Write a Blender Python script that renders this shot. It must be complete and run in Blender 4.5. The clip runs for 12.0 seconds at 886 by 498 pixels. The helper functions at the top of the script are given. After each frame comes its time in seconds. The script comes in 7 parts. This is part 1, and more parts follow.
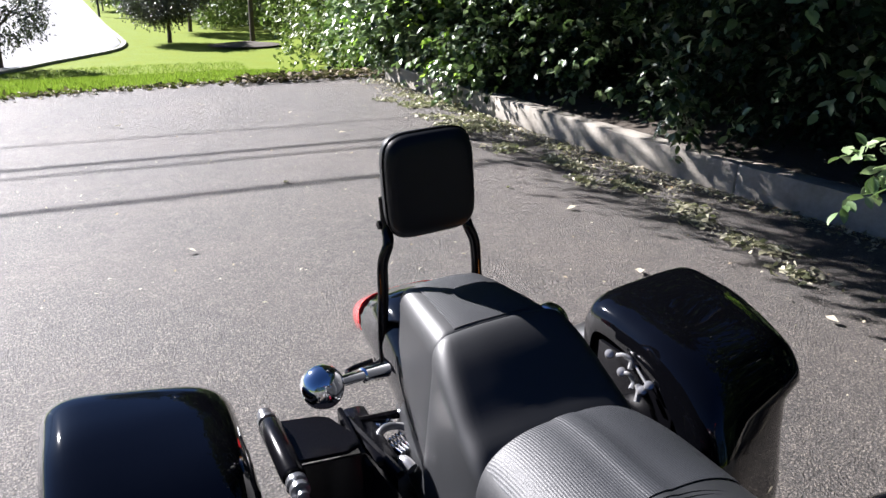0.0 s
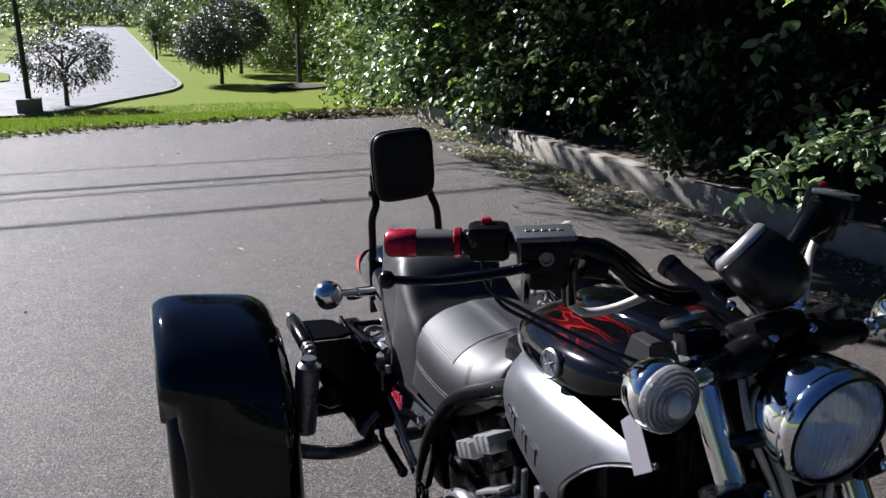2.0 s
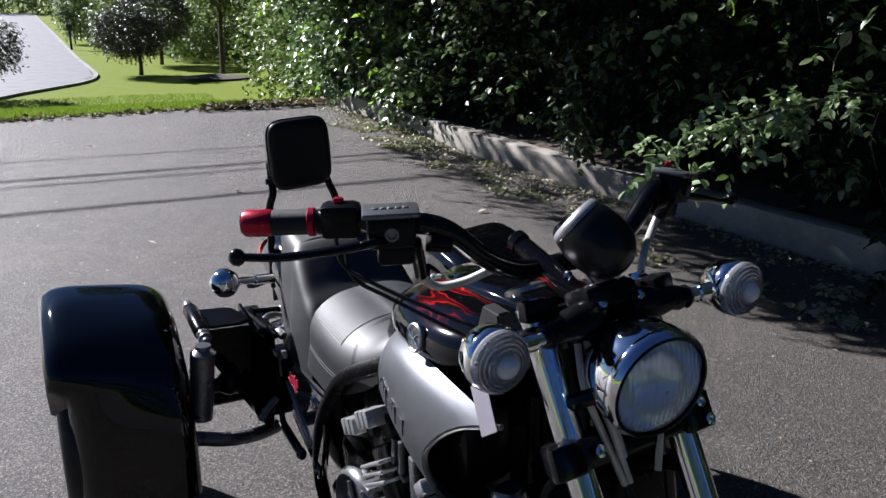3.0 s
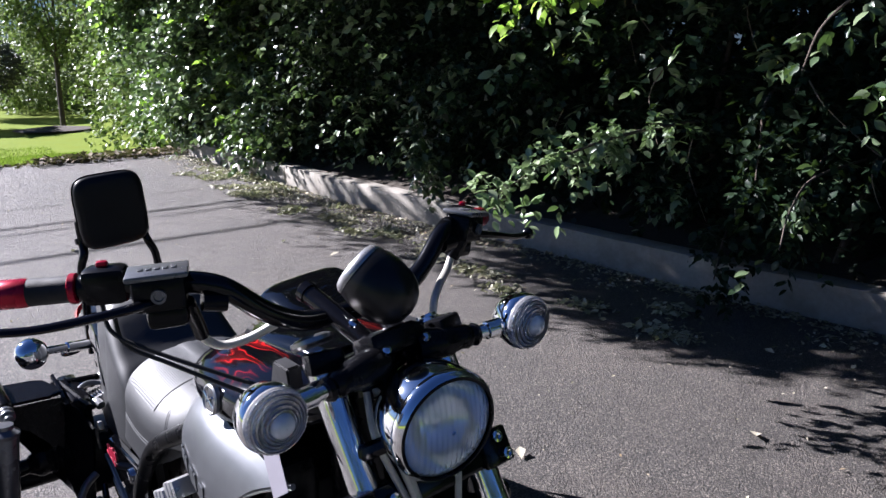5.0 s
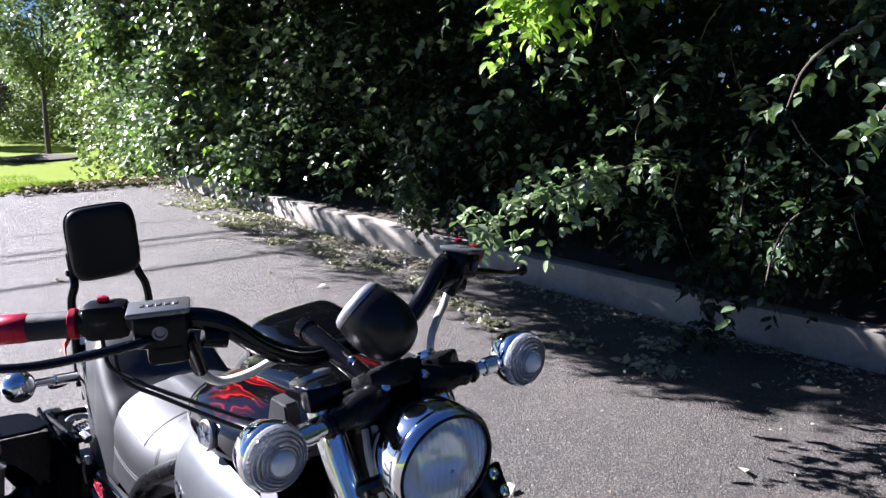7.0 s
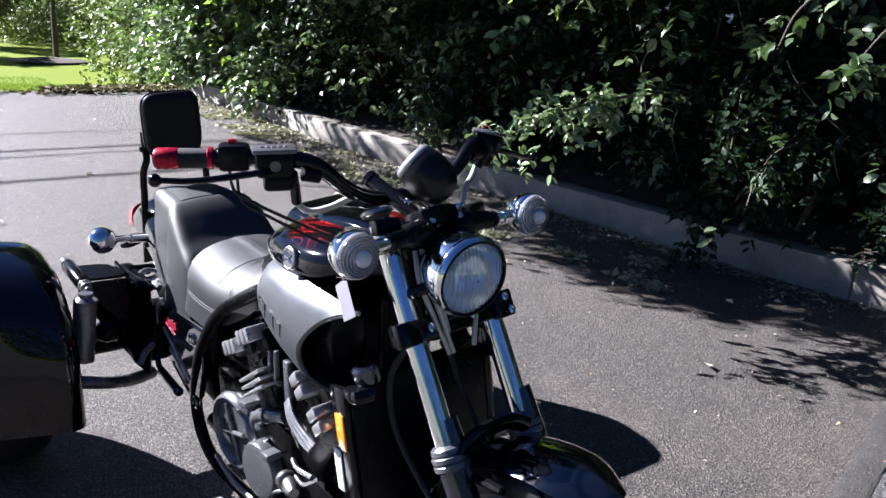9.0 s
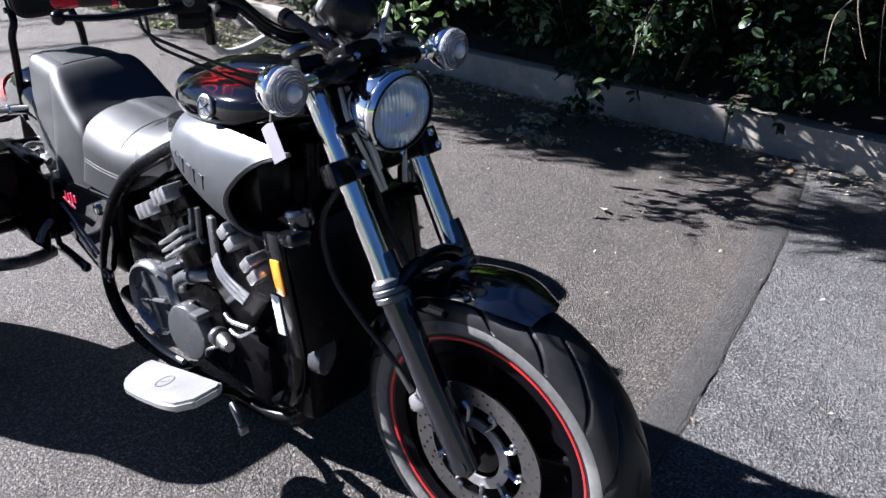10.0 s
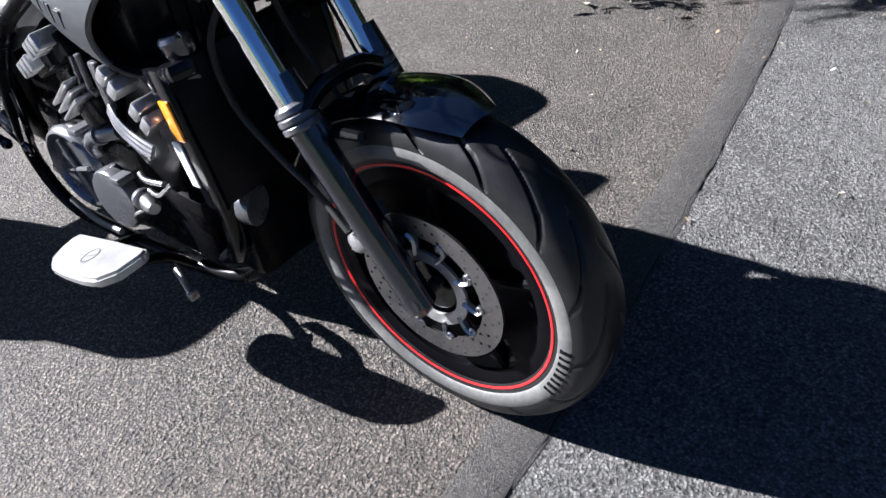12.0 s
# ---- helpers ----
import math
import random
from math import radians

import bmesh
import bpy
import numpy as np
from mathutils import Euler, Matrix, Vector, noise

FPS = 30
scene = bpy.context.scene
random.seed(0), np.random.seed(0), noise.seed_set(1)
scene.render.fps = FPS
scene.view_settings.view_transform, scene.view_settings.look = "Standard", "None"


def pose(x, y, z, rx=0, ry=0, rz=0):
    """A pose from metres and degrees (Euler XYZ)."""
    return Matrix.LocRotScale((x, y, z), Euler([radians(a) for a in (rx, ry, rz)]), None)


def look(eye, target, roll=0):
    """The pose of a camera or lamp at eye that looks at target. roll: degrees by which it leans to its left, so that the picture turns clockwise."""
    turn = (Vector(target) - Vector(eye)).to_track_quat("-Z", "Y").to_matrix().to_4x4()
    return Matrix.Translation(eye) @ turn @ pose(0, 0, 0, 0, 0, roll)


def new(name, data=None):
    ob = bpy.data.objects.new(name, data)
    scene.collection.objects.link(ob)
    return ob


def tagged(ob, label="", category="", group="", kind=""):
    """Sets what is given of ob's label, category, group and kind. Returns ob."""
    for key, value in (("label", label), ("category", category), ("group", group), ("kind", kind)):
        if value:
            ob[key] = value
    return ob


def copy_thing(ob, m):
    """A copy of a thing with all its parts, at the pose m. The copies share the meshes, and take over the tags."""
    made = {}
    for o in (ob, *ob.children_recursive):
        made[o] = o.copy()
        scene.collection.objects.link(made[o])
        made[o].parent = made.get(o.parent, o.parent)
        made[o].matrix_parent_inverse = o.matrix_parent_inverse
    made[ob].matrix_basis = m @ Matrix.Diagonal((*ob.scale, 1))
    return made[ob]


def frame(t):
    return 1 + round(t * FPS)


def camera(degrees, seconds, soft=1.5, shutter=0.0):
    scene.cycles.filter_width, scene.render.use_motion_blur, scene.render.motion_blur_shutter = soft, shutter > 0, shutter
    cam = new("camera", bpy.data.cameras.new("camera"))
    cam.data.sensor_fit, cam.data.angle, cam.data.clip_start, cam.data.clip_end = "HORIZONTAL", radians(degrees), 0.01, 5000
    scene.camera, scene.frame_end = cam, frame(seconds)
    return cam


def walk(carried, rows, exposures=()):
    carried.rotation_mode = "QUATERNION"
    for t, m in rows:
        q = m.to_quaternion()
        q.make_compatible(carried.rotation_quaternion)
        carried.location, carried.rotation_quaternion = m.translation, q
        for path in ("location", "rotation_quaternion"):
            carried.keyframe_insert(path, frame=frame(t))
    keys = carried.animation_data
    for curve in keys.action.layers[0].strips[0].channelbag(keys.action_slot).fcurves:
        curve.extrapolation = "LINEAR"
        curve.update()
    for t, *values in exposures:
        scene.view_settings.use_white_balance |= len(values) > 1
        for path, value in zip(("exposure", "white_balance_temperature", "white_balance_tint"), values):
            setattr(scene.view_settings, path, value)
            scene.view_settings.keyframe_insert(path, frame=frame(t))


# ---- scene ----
cam = camera(60.0, 12.0, soft=1.5)
PATH = [
    (0.0, (-0.578, 0.443, 1.370), (0.220, 2.143, 0.682), 0.48),
    (0.5, (-0.669, 0.195, 1.398), (0.175, 1.882, 0.733), 2.34),
    (1.0, (-0.628, -0.051, 1.387), (0.089, 1.677, 0.681), 3.82),
    (1.5, (-0.638, -0.205, 1.396), (0.016, 1.567, 0.737), 0.23),
    (2.0, (-0.706, -0.330, 1.404), (0.008, 1.443, 0.816), 0.43),
    (2.5, (-0.722, -0.405, 1.413), (0.109, 1.335, 0.880), 0.35),
    (3.0, (-0.631, -0.422, 1.402), (0.239, 1.274, 0.795), 0.89),
    (3.5, (-0.575, -0.441, 1.380), (0.362, 1.204, 0.733), -0.45),
    (5.5, (-0.515, -0.474, 1.420), (0.680, 1.062, 0.956), -0.17),
    (6.0, (-0.511, -0.469, 1.421), (0.678, 1.074, 0.969), -0.49),
    (6.5, (-0.514, -0.468, 1.423), (0.681, 1.075, 0.987), -0.41),
    (8.5, (-0.763, -0.620, 1.424), (0.485, 0.874, 0.963), 4.03),
    (9.0, (-0.826, -0.734, 1.397), (0.364, 0.757, 0.797), 4.01),
    (9.5, (-0.863, -0.745, 1.367), (0.392, 0.637, 0.651), 4.60),
    (10.0, (-0.917, -0.714, 1.325), (0.430, 0.479, 0.451), 3.77),
    (10.5, (-0.943, -0.707, 1.260), (0.415, 0.303, 0.194), 6.26),
    (11.0, (-0.937, -0.693, 1.242), (0.349, 0.243, 0.030), 6.08),
    (11.5, (-0.893, -0.662, 1.237), (0.371, 0.255, -0.012), 1.36),
    (12.0, (-0.691, -0.718, 1.193), (0.450, 0.367, -0.040), -5.08),
]
# the clip's camera brightens and darkens its picture as it goes
EXPOSURES = [(0.0, 2.05, 6150, 15), (0.5, 1.72, 6150, 15), (1.0, 1.48, 6100, 15), (1.5, 1.37, 6050, 15), (2.5, 1.25, 6000, 15), (3.5, 1.42, 5950, 16), (5.5, 2.1, 5850, 19), (6.5, 2.43, 5850, 19), (8.5, 2.16, 5850, 18), (9.5, 2.28, 5850, 17), (10.5, 2.16, 5900, 14), (11.5, 2.2, 5950, 13), (12.0, 2.22, 5950, 13)]
walk(cam, [(t, look(eye, target, roll)) for t, eye, target, roll in PATH], EXPOSURES)

# ---- light ----
SUN_TO = Vector((-0.79, 1.47, 1.0)).normalized()
sun_data = bpy.data.lights.new("sun", "SUN")
sun_data.energy, sun_data.angle, sun_data.color = 5.0, radians(0.55), (1.0, 0.96, 0.91)
sun = new("sun", sun_data)
sun.matrix_world = look(SUN_TO * 60, (0, 0, 0))
world = bpy.data.worlds.new("sky")
scene.world = world
world.use_nodes = True
sky = world.node_tree.nodes.new("ShaderNodeTexSky")
sky.sky_type, sky.sun_disc = "NISHITA", False
sky.sun_elevation = math.asin(SUN_TO.z)
sky.sun_rotation = math.atan2(SUN_TO.x, SUN_TO.y)
sky.air_density, sky.dust_density, sky.ozone_density = 1.0, 0.8, 3.0
back = world.node_tree.nodes["Background"]
back.inputs["Strength"].default_value = 0.013
# a deep clear blue
deep = world.node_tree.nodes.new("ShaderNodeMix")
deep.data_type, deep.blend_type = "RGBA", "MULTIPLY"
deep.inputs[0].default_value = 1.0
deep.inputs[7].default_value = (0.58, 0.84, 1.32, 1.0)
world.node_tree.links.new(sky.outputs[0], deep.inputs[6])
world.node_tree.links.new(deep.outputs[2], back.inputs["Color"])

# ---- materials ----
def nodes_of(name):
    m = bpy.data.materials.new(name)
    m.use_nodes = True
    nt = m.node_tree
    return m, nt, nt.nodes["Principled BSDF"]


def noise_node(nt, scale, detail=4.0, rough=0.6, vec=None):
    n = nt.nodes.new("ShaderNodeTexNoise")
    n.inputs["Scale"].default_value, n.inputs["Detail"].default_value, n.inputs["Roughness"].default_value = scale, detail, rough
    if vec:
        nt.links.new(vec, n.inputs["Vector"])
    return n


def ramp(nt, src, stops):
    r = nt.nodes.new("ShaderNodeValToRGB")
    els = r.color_ramp.elements
    while len(els) < len(stops):
        els.new(0.5)
    for e, (p, c) in zip(els, stops):
        e.position, e.color = p, (*c, 1.0) if len(c) == 3 else c
    nt.links.new(src, r.inputs["Fac"])
    return r


def mixc(nt, a, b, fac, mode="MIX"):
    m = nt.nodes.new("ShaderNodeMix")
    m.data_type, m.blend_type = "RGBA", mode
    for sock, v in ((m.inputs[6], a), (m.inputs[7], b), (m.inputs[0], fac)):
        if hasattr(v, "is_output"):
            nt.links.new(v, sock)
        else:
            sock.default_value = v if not isinstance(v, tuple) else (*v, 1.0)
    return m.outputs[2]


def bump(nt, height, strength, dist, bsdf, normal=None):
    b = nt.nodes.new("ShaderNodeBump")
    b.inputs["Strength"].default_value, b.inputs["Distance"].default_value = strength, dist
    nt.links.new(height, b.inputs["Height"])
    if normal:
        nt.links.new(normal, b.inputs["Normal"])
    nt.links.new(b.outputs[0], bsdf.inputs["Normal"])
    return b.outputs[0]


def coords(nt, kind="Object"):
    return nt.nodes.new("ShaderNodeTexCoord").outputs[kind]


def plain(name, col, rough=0.5, metal=0.0, grain=0.0, scale=60.0, bumps=0.0, coat=0.0, spec=0.5, dirt=None, film=1.55):
    """A simple surface with a fine grain in colour and relief, and wear at a larger scale."""
    m, nt, b = nodes_of(name)
    v = coords(nt)
    n1, n2 = noise_node(nt, scale, 5, 0.65, v), noise_node(nt, scale / 9, 3, 0.6, v)
    lo = tuple(c * (1 - grain) for c in col)
    hi = tuple(min(1, c * (1 + grain)) for c in col)
    c = mixc(nt, lo, hi, n1.outputs["Fac"])
    c = mixc(nt, c, dirt or tuple(x * 0.75 for x in col), ramp(nt, n2.outputs["Fac"], [(0.5, (0, 0, 0)), (0.75, (0.6, 0.6, 0.6))]).outputs[0])
    nt.links.new(c, b.inputs["Base Color"])
    r = ramp(nt, n2.outputs["Fac"], [(0.3, (rough * 0.85,) * 3), (0.7, (min(1, rough * 1.2),) * 3)])
    nt.links.new(r.outputs[0], b.inputs["Roughness"])
    b.inputs["Metallic"].default_value = metal
    b.inputs["Coat Weight"].default_value = coat
    b.inputs["Coat Roughness"].default_value = 0.03
    b.inputs["Coat IOR"].default_value = film
    b.inputs["Specular IOR Level"].default_value = spec
    if bumps:
        bump(nt, n1.outputs["Fac"], 0.6, bumps, b)
    return m


def asphalt_mat(name, dark, light, stone, size, tint, worn=1.0):
    """Coarse asphalt: sharp-edged stones in dark binder, with stains and worn patches."""
    m, nt, b = nodes_of(name)
    v = coords(nt)
    warp = mixc(nt, v, noise_node(nt, size * 0.9, 2, 0.5, v).outputs["Color"], 0.006)
    vor = nt.nodes.new("ShaderNodeTexVoronoi")
    vor.inputs["Scale"].default_value = size
    nt.links.new(warp, vor.inputs["Vector"])
    n_big, n_mid, n_fine, n_grit = noise_node(nt, 0.9, 5, 0.6, v), noise_node(nt, 9, 4, 0.6, v), noise_node(nt, size * 0.8, 5, 0.75, v), noise_node(nt, size * 4.5, 3, 0.8, v)
    base = mixc(nt, dark, light, ramp(nt, n_fine.outputs["Fac"], [(0.34, (0, 0, 0)), (0.66, (1, 1, 1))]).outputs[0])
    sep = nt.nodes.new("ShaderNodeSeparateColor")
    nt.links.new(vor.outputs["Color"], sep.inputs[0])
    stones = ramp(nt, sep.outputs[0], [(0.5, (0, 0, 0)), (0.9, (1, 1, 1))])
    base = mixc(nt, base, stone, stones.outputs[0])
    edge = ramp(nt, vor.outputs["Distance"], [(0.35, (1, 1, 1)), (0.62, (0.1, 0.1, 0.1))])
    base = mixc(nt, base, edge.outputs[0], 0.85, "MULTIPLY")
    base = mixc(nt, base, ramp(nt, n_grit.outputs["Fac"], [(0.35, (0.6, 0.6, 0.6)), (0.65, (1.3, 1.3, 1.3))]).outputs[0], 0.8, "MULTIPLY")
    base = mixc(nt, base, tint, ramp(nt, n_big.outputs["Fac"], [(0.42, (0, 0, 0)), (0.7, (0.4, 0.4, 0.4))]).outputs[0])
    patch = ramp(nt, n_mid.outputs["Fac"], [(0.35, (0.72, 0.72, 0.72)), (0.65, (1.16, 1.16, 1.16))])
    base = mixc(nt, base, patch.outputs[0], 0.7, "MULTIPLY")
    # hollows and pits get shade in their colour, besides the relief below
    n_pit = noise_node(nt, size * 0.4, 6, 0.85, v)
    base = mixc(nt, base, ramp(nt, n_pit.outputs["Fac"], [(0.4, (0.35, 0.35, 0.35)), (0.5, (1, 1, 1)), (0.62, (1.45, 1.45, 1.45))]).outputs[0], 0.8, "MULTIPLY")
    hole = nt.nodes.new("ShaderNodeTexVoronoi")
    hole.inputs["Scale"].default_value = size * 0.5
    nt.links.new(mixc(nt, v, n_fine.outputs["Color"], 0.008), hole.inputs["Vector"])
    hsep = nt.nodes.new("ShaderNodeSeparateColor")
    nt.links.new(hole.outputs["Color"], hsep.inputs[0])
    deep_pit = mixc(nt, ramp(nt, hole.outputs["Distance"], [(0.26, (1, 1, 1)), (0.42, (0, 0, 0))]).outputs[0], ramp(nt, hsep.outputs[0], [(0.52, (0, 0, 0)), (0.6, (1, 1, 1))]).outputs[0], 1.0, "MULTIPLY")
    base = mixc(nt, base, tuple(c * 0.25 for c in dark), mixc(nt, deep_pit, (0.85, 0.85, 0.85), 1.0, "MULTIPLY"))
    base = mixc(nt, base, (worn, worn * 0.985, worn * 0.97), 1.0, "MULTIPLY")
    nt.links.new(base, b.inputs["Base Color"])
    b.inputs["Roughness"].default_value = 0.62
    b.inputs["Specular IOR Level"].default_value = 0.6
    flat = ramp(nt, vor.outputs["Distance"], [(0.25, (1, 1, 1)), (0.6, (0, 0, 0))])
    tall = mixc(nt, flat.outputs[0], sep.outputs[1], 0.6, "MULTIPLY")
    h = nt.nodes.new("ShaderNodeMath")
    h.operation = "MULTIPLY_ADD"
    nt.links.new(n_fine.outputs["Fac"], h.inputs[0])
    h.inputs[1].default_value = 0.9
    nt.links.new(tall, h.inputs[2])
    h2 = nt.nodes.new("ShaderNodeMath")
    h2.operation = "MULTIPLY_ADD"
    nt.links.new(n_grit.outputs["Fac"], h2.inputs[0])
    h2.inputs[1].default_value = 0.3
    nt.links.new(h.outputs[0], h2.inputs[2])
    h3 = nt.nodes.new("ShaderNodeMath")
    h3.operation = "MULTIPLY_ADD"
    nt.links.new(n_pit.outputs["Fac"], h3.inputs[0])
    h3.inputs[1].default_value = 1.4
    nt.links.new(h2.outputs[0], h3.inputs[2])
    h4 = nt.nodes.new("ShaderNodeMath")
    h4.operation = "MULTIPLY_ADD"
    nt.links.new(deep_pit, h4.inputs[0])
    h4.inputs[1].default_value = -0.8
    nt.links.new(h3.outputs[0], h4.inputs[2])
    bump(nt, h4.outputs[0], 0.85, 0.006, b)
    return m


def leaf_mat(name, a, b_, c, rough=0.38, trans=0.35, spec=0.5):
    """Leaves: each island its own green, glossy above, letting light through."""
    m, nt, b = nodes_of(name)
    geo = nt.nodes.new("ShaderNodeNewGeometry")
    r = ramp(nt, geo.outputs["Random Per Island"], [(0.0, a), (0.5, b_), (1.0, c)])
    nt.links.new(r.outputs[0], b.inputs["Base Color"])
    b.inputs["Roughness"].default_value = rough
    b.inputs["Specular IOR Level"].default_value = spec
    tr = nt.nodes.new("ShaderNodeBsdfTranslucent")
    bright = mixc(nt, r.outputs[0], (0.25, 0.45, 0.06), 0.3)
    nt.links.new(bright, tr.inputs["Color"])
    mx = nt.nodes.new("ShaderNodeMixShader")
    mx.inputs[0].default_value = trans
    nt.links.new(b.outputs[0], mx.inputs[1])
    nt.links.new(tr.outputs[0], mx.inputs[2])
    nt.links.new(mx.outputs[0], nt.nodes["Material Output"].inputs["Surface"])
    return m


def vinyl_mat(name, weave, rough=0.58, spec=0.5, tone=1.0):
    m, nt, b = nodes_of(name)
    v = coords(nt)
    n1, n2 = noise_node(nt, 420, 3, 0.6, v), noise_node(nt, 14, 4, 0.6, v)
    c = mixc(nt, (0.017 * tone, 0.02 * tone, 0.026 * tone), (0.031 * tone, 0.036 * tone, 0.045 * tone), n2.outputs["Fac"])
    nt.links.new(c, b.inputs["Base Color"])
    b.inputs["Roughness"].default_value = rough
    b.inputs["Specular IOR Level"].default_value = spec
    h = n1.outputs["Fac"]
    if weave:
        w = nt.nodes.new("ShaderNodeTexWave")
        w.inputs["Scale"].default_value = 75
        w.bands_direction = "X"
        nt.links.new(v, w.inputs["Vector"])
        w2 = nt.nodes.new("ShaderNodeTexWave")
        w2.inputs["Scale"].default_value = 160
        w2.bands_direction = "Y"
        nt.links.new(v, w2.inputs["Vector"])
        ad = nt.nodes.new("ShaderNodeMath")
        ad.operation = "ADD"
        nt.links.new(w.outputs["Fac"], ad.inputs[0])
        nt.links.new(w2.outputs["Fac"], ad.inputs[1])
        h = ad.outputs[0]
        nt.links.new(mixc(nt, (0.008, 0.009, 0.012), (0.02, 0.023, 0.028), w.outputs["Fac"]), b.inputs["Base Color"])
    bump(nt, h, 0.5, 0.00025 if not weave else 0.0005, b)
    return m


def glass_mat(name, col=(1, 1, 1), rough=0.02, flutes=0.0, haze=0.0, bend=1.45):
    m, nt, b = nodes_of(name)
    b.inputs["Base Color"].default_value = (*col, 1)
    b.inputs["Roughness"].default_value = rough
    b.inputs["Transmission Weight"].default_value = 1.0 - haze
    b.inputs["IOR"].default_value = bend
    b.inputs["Coat Weight"].default_value = 0.8
    if flutes:
        w = nt.nodes.new("ShaderNodeTexWave")
        w.inputs["Scale"].default_value = flutes
        w.bands_direction = "X"
        nt.links.new(coords(nt), w.inputs["Vector"])
        bump(nt, w.outputs["Fac"], 0.6, 0.002, b)
    return m


def flame_mat():
    """Gloss black tank paint with red flames that lick forward from its rear edge."""
    m, nt, b = nodes_of("flame_paint")
    v = coords(nt)
    mp = nt.nodes.new("ShaderNodeMapping")
    mp.inputs["Scale"].default_value = (20, 7, 20)
    nt.links.new(v, mp.inputs["Vector"])
    w = noise_node(nt, 1.0, 2, 0.4, mp.outputs[0])
    line = ramp(nt, w.outputs["Fac"], [(0.40, (0, 0, 0)), (0.415, (1, 1, 1)), (0.43, (0.0, 0.0, 0.0)), (0.485, (0.05, 0.05, 0.05)), (0.5, (1, 1, 1)), (0.515, (0, 0, 0)), (0.585, (0, 0, 0)), (0.6, (0.9, 0.9, 0.9)), (0.615, (0, 0, 0))])
    sep = nt.nodes.new("ShaderNodeSeparateXYZ")
    nt.links.new(v, sep.inputs[0])
    high = ramp(nt, sep.outputs[2], [(0.936, (0, 0, 0)), (0.956, (1, 1, 1))])
    rear = ramp(nt, sep.outputs[1], [(0.52, (0, 0, 0)), (0.64, (1, 1, 1))])
    zone = mixc(nt, high.outputs[0], rear.outputs[0], 1.0, "MULTIPLY")
    f = mixc(nt, line.outputs[0], zone, 1.0, "MULTIPLY")
    lick = ramp(nt, w.outputs["Fac"], [(0.5, (0, 0, 0)), (0.505, (0.5, 0.5, 0.5)), (0.58, (0.16, 0.16, 0.16)), (0.6, (0, 0, 0))])
    f = mixc(nt, f, mixc(nt, lick.outputs[0], zone, 1.0, "MULTIPLY"), 0.5, "ADD")
    nt.links.new(mixc(nt, (0.002, 0.002, 0.003), (0.42, 0.014, 0.014), f), b.inputs["Base Color"])
    b.inputs["Roughness"].default_value = 0.07
    b.inputs["Specular IOR Level"].default_value = 0.5
    return m


M_ASPH = asphalt_mat("asphalt_brown", (0.045, 0.039, 0.034), (0.15, 0.132, 0.116), (0.235, 0.206, 0.176), 150, (0.145, 0.119, 0.1), 1.02)
M_ASPH2 = asphalt_mat("asphalt_grey", (0.052, 0.052, 0.053), (0.17, 0.17, 0.172), (0.26, 0.257, 0.253), 140, (0.15, 0.15, 0.15), 1.15)
M_SEAM = asphalt_mat("seam_tar", (0.07, 0.066, 0.062), (0.14, 0.132, 0.124), (0.2, 0.19, 0.178), 330, (0.12, 0.113, 0.105))
M_CRACK = plain("crack", (0.02, 0.02, 0.02), 0.95, grain=0.3)
M_KERB = plain("kerb_concrete", (0.31, 0.285, 0.245), 0.9, grain=0.3, scale=36, bumps=0.004, dirt=(0.13, 0.112, 0.085))
M_ROADKERB = plain("road_kerb_concrete", (0.24, 0.235, 0.22), 0.85, grain=0.15, scale=10)
M_ROAD = plain("road_asphalt", (0.15, 0.155, 0.165), 0.7, grain=0.12, scale=20, bumps=0.002)
M_SOIL = plain("leaf_soil", (0.06, 0.047, 0.035), 0.95, grain=0.5, scale=30, bumps=0.02)
M_GRASS = plain("lawn_grass", (0.14, 0.19, 0.014), 0.9, grain=0.45, scale=14, bumps=0.02, dirt=(0.17, 0.19, 0.02), spec=0.1)
M_BLADE = leaf_mat("grass_blade", (0.12, 0.19, 0.014), (0.17, 0.24, 0.02), (0.22, 0.27, 0.035), 0.7, 0.35)
# hedge leaves in three tones: sunlight and shade are put into the colours
M_LEAF = leaf_mat("green_leaf", (0.018, 0.04, 0.018), (0.045, 0.08, 0.036), (0.17, 0.22, 0.12), 0.36, 0.16, 0.7)
M_SUNLIT = leaf_mat("sunlit_leaf", (0.08, 0.14, 0.05), (0.16, 0.24, 0.1), (0.31, 0.38, 0.22), 0.36, 0.2, 1.0)
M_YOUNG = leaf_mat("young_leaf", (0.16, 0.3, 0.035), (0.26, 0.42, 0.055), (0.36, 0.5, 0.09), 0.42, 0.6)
M_SHADED = leaf_mat("shaded_leaf", (0.006, 0.015, 0.007), (0.011, 0.024, 0.012), (0.03, 0.05, 0.026), 0.4, 0.08, 0.22)
M_PLUM = leaf_mat("plum_leaf", (0.018, 0.02, 0.015), (0.035, 0.036, 0.026), (0.1, 0.1, 0.08), 0.4, 0.08, 0.7)
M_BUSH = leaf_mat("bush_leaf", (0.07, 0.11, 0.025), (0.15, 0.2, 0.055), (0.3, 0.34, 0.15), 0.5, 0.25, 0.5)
M_BROWN = leaf_mat("brown_leaf", (0.07, 0.05, 0.03), (0.14, 0.1, 0.055), (0.3, 0.24, 0.15), 0.7, 0.1, 0.2)
M_POD = plain("instrument_black", (0.006, 0.006, 0.007), 0.32, grain=0.2, scale=250, spec=0.35)
M_DRY = leaf_mat("dry_leaf", (0.36, 0.32, 0.22), (0.55, 0.51, 0.4), (0.3, 0.2, 0.1), 0.6, 0.15)
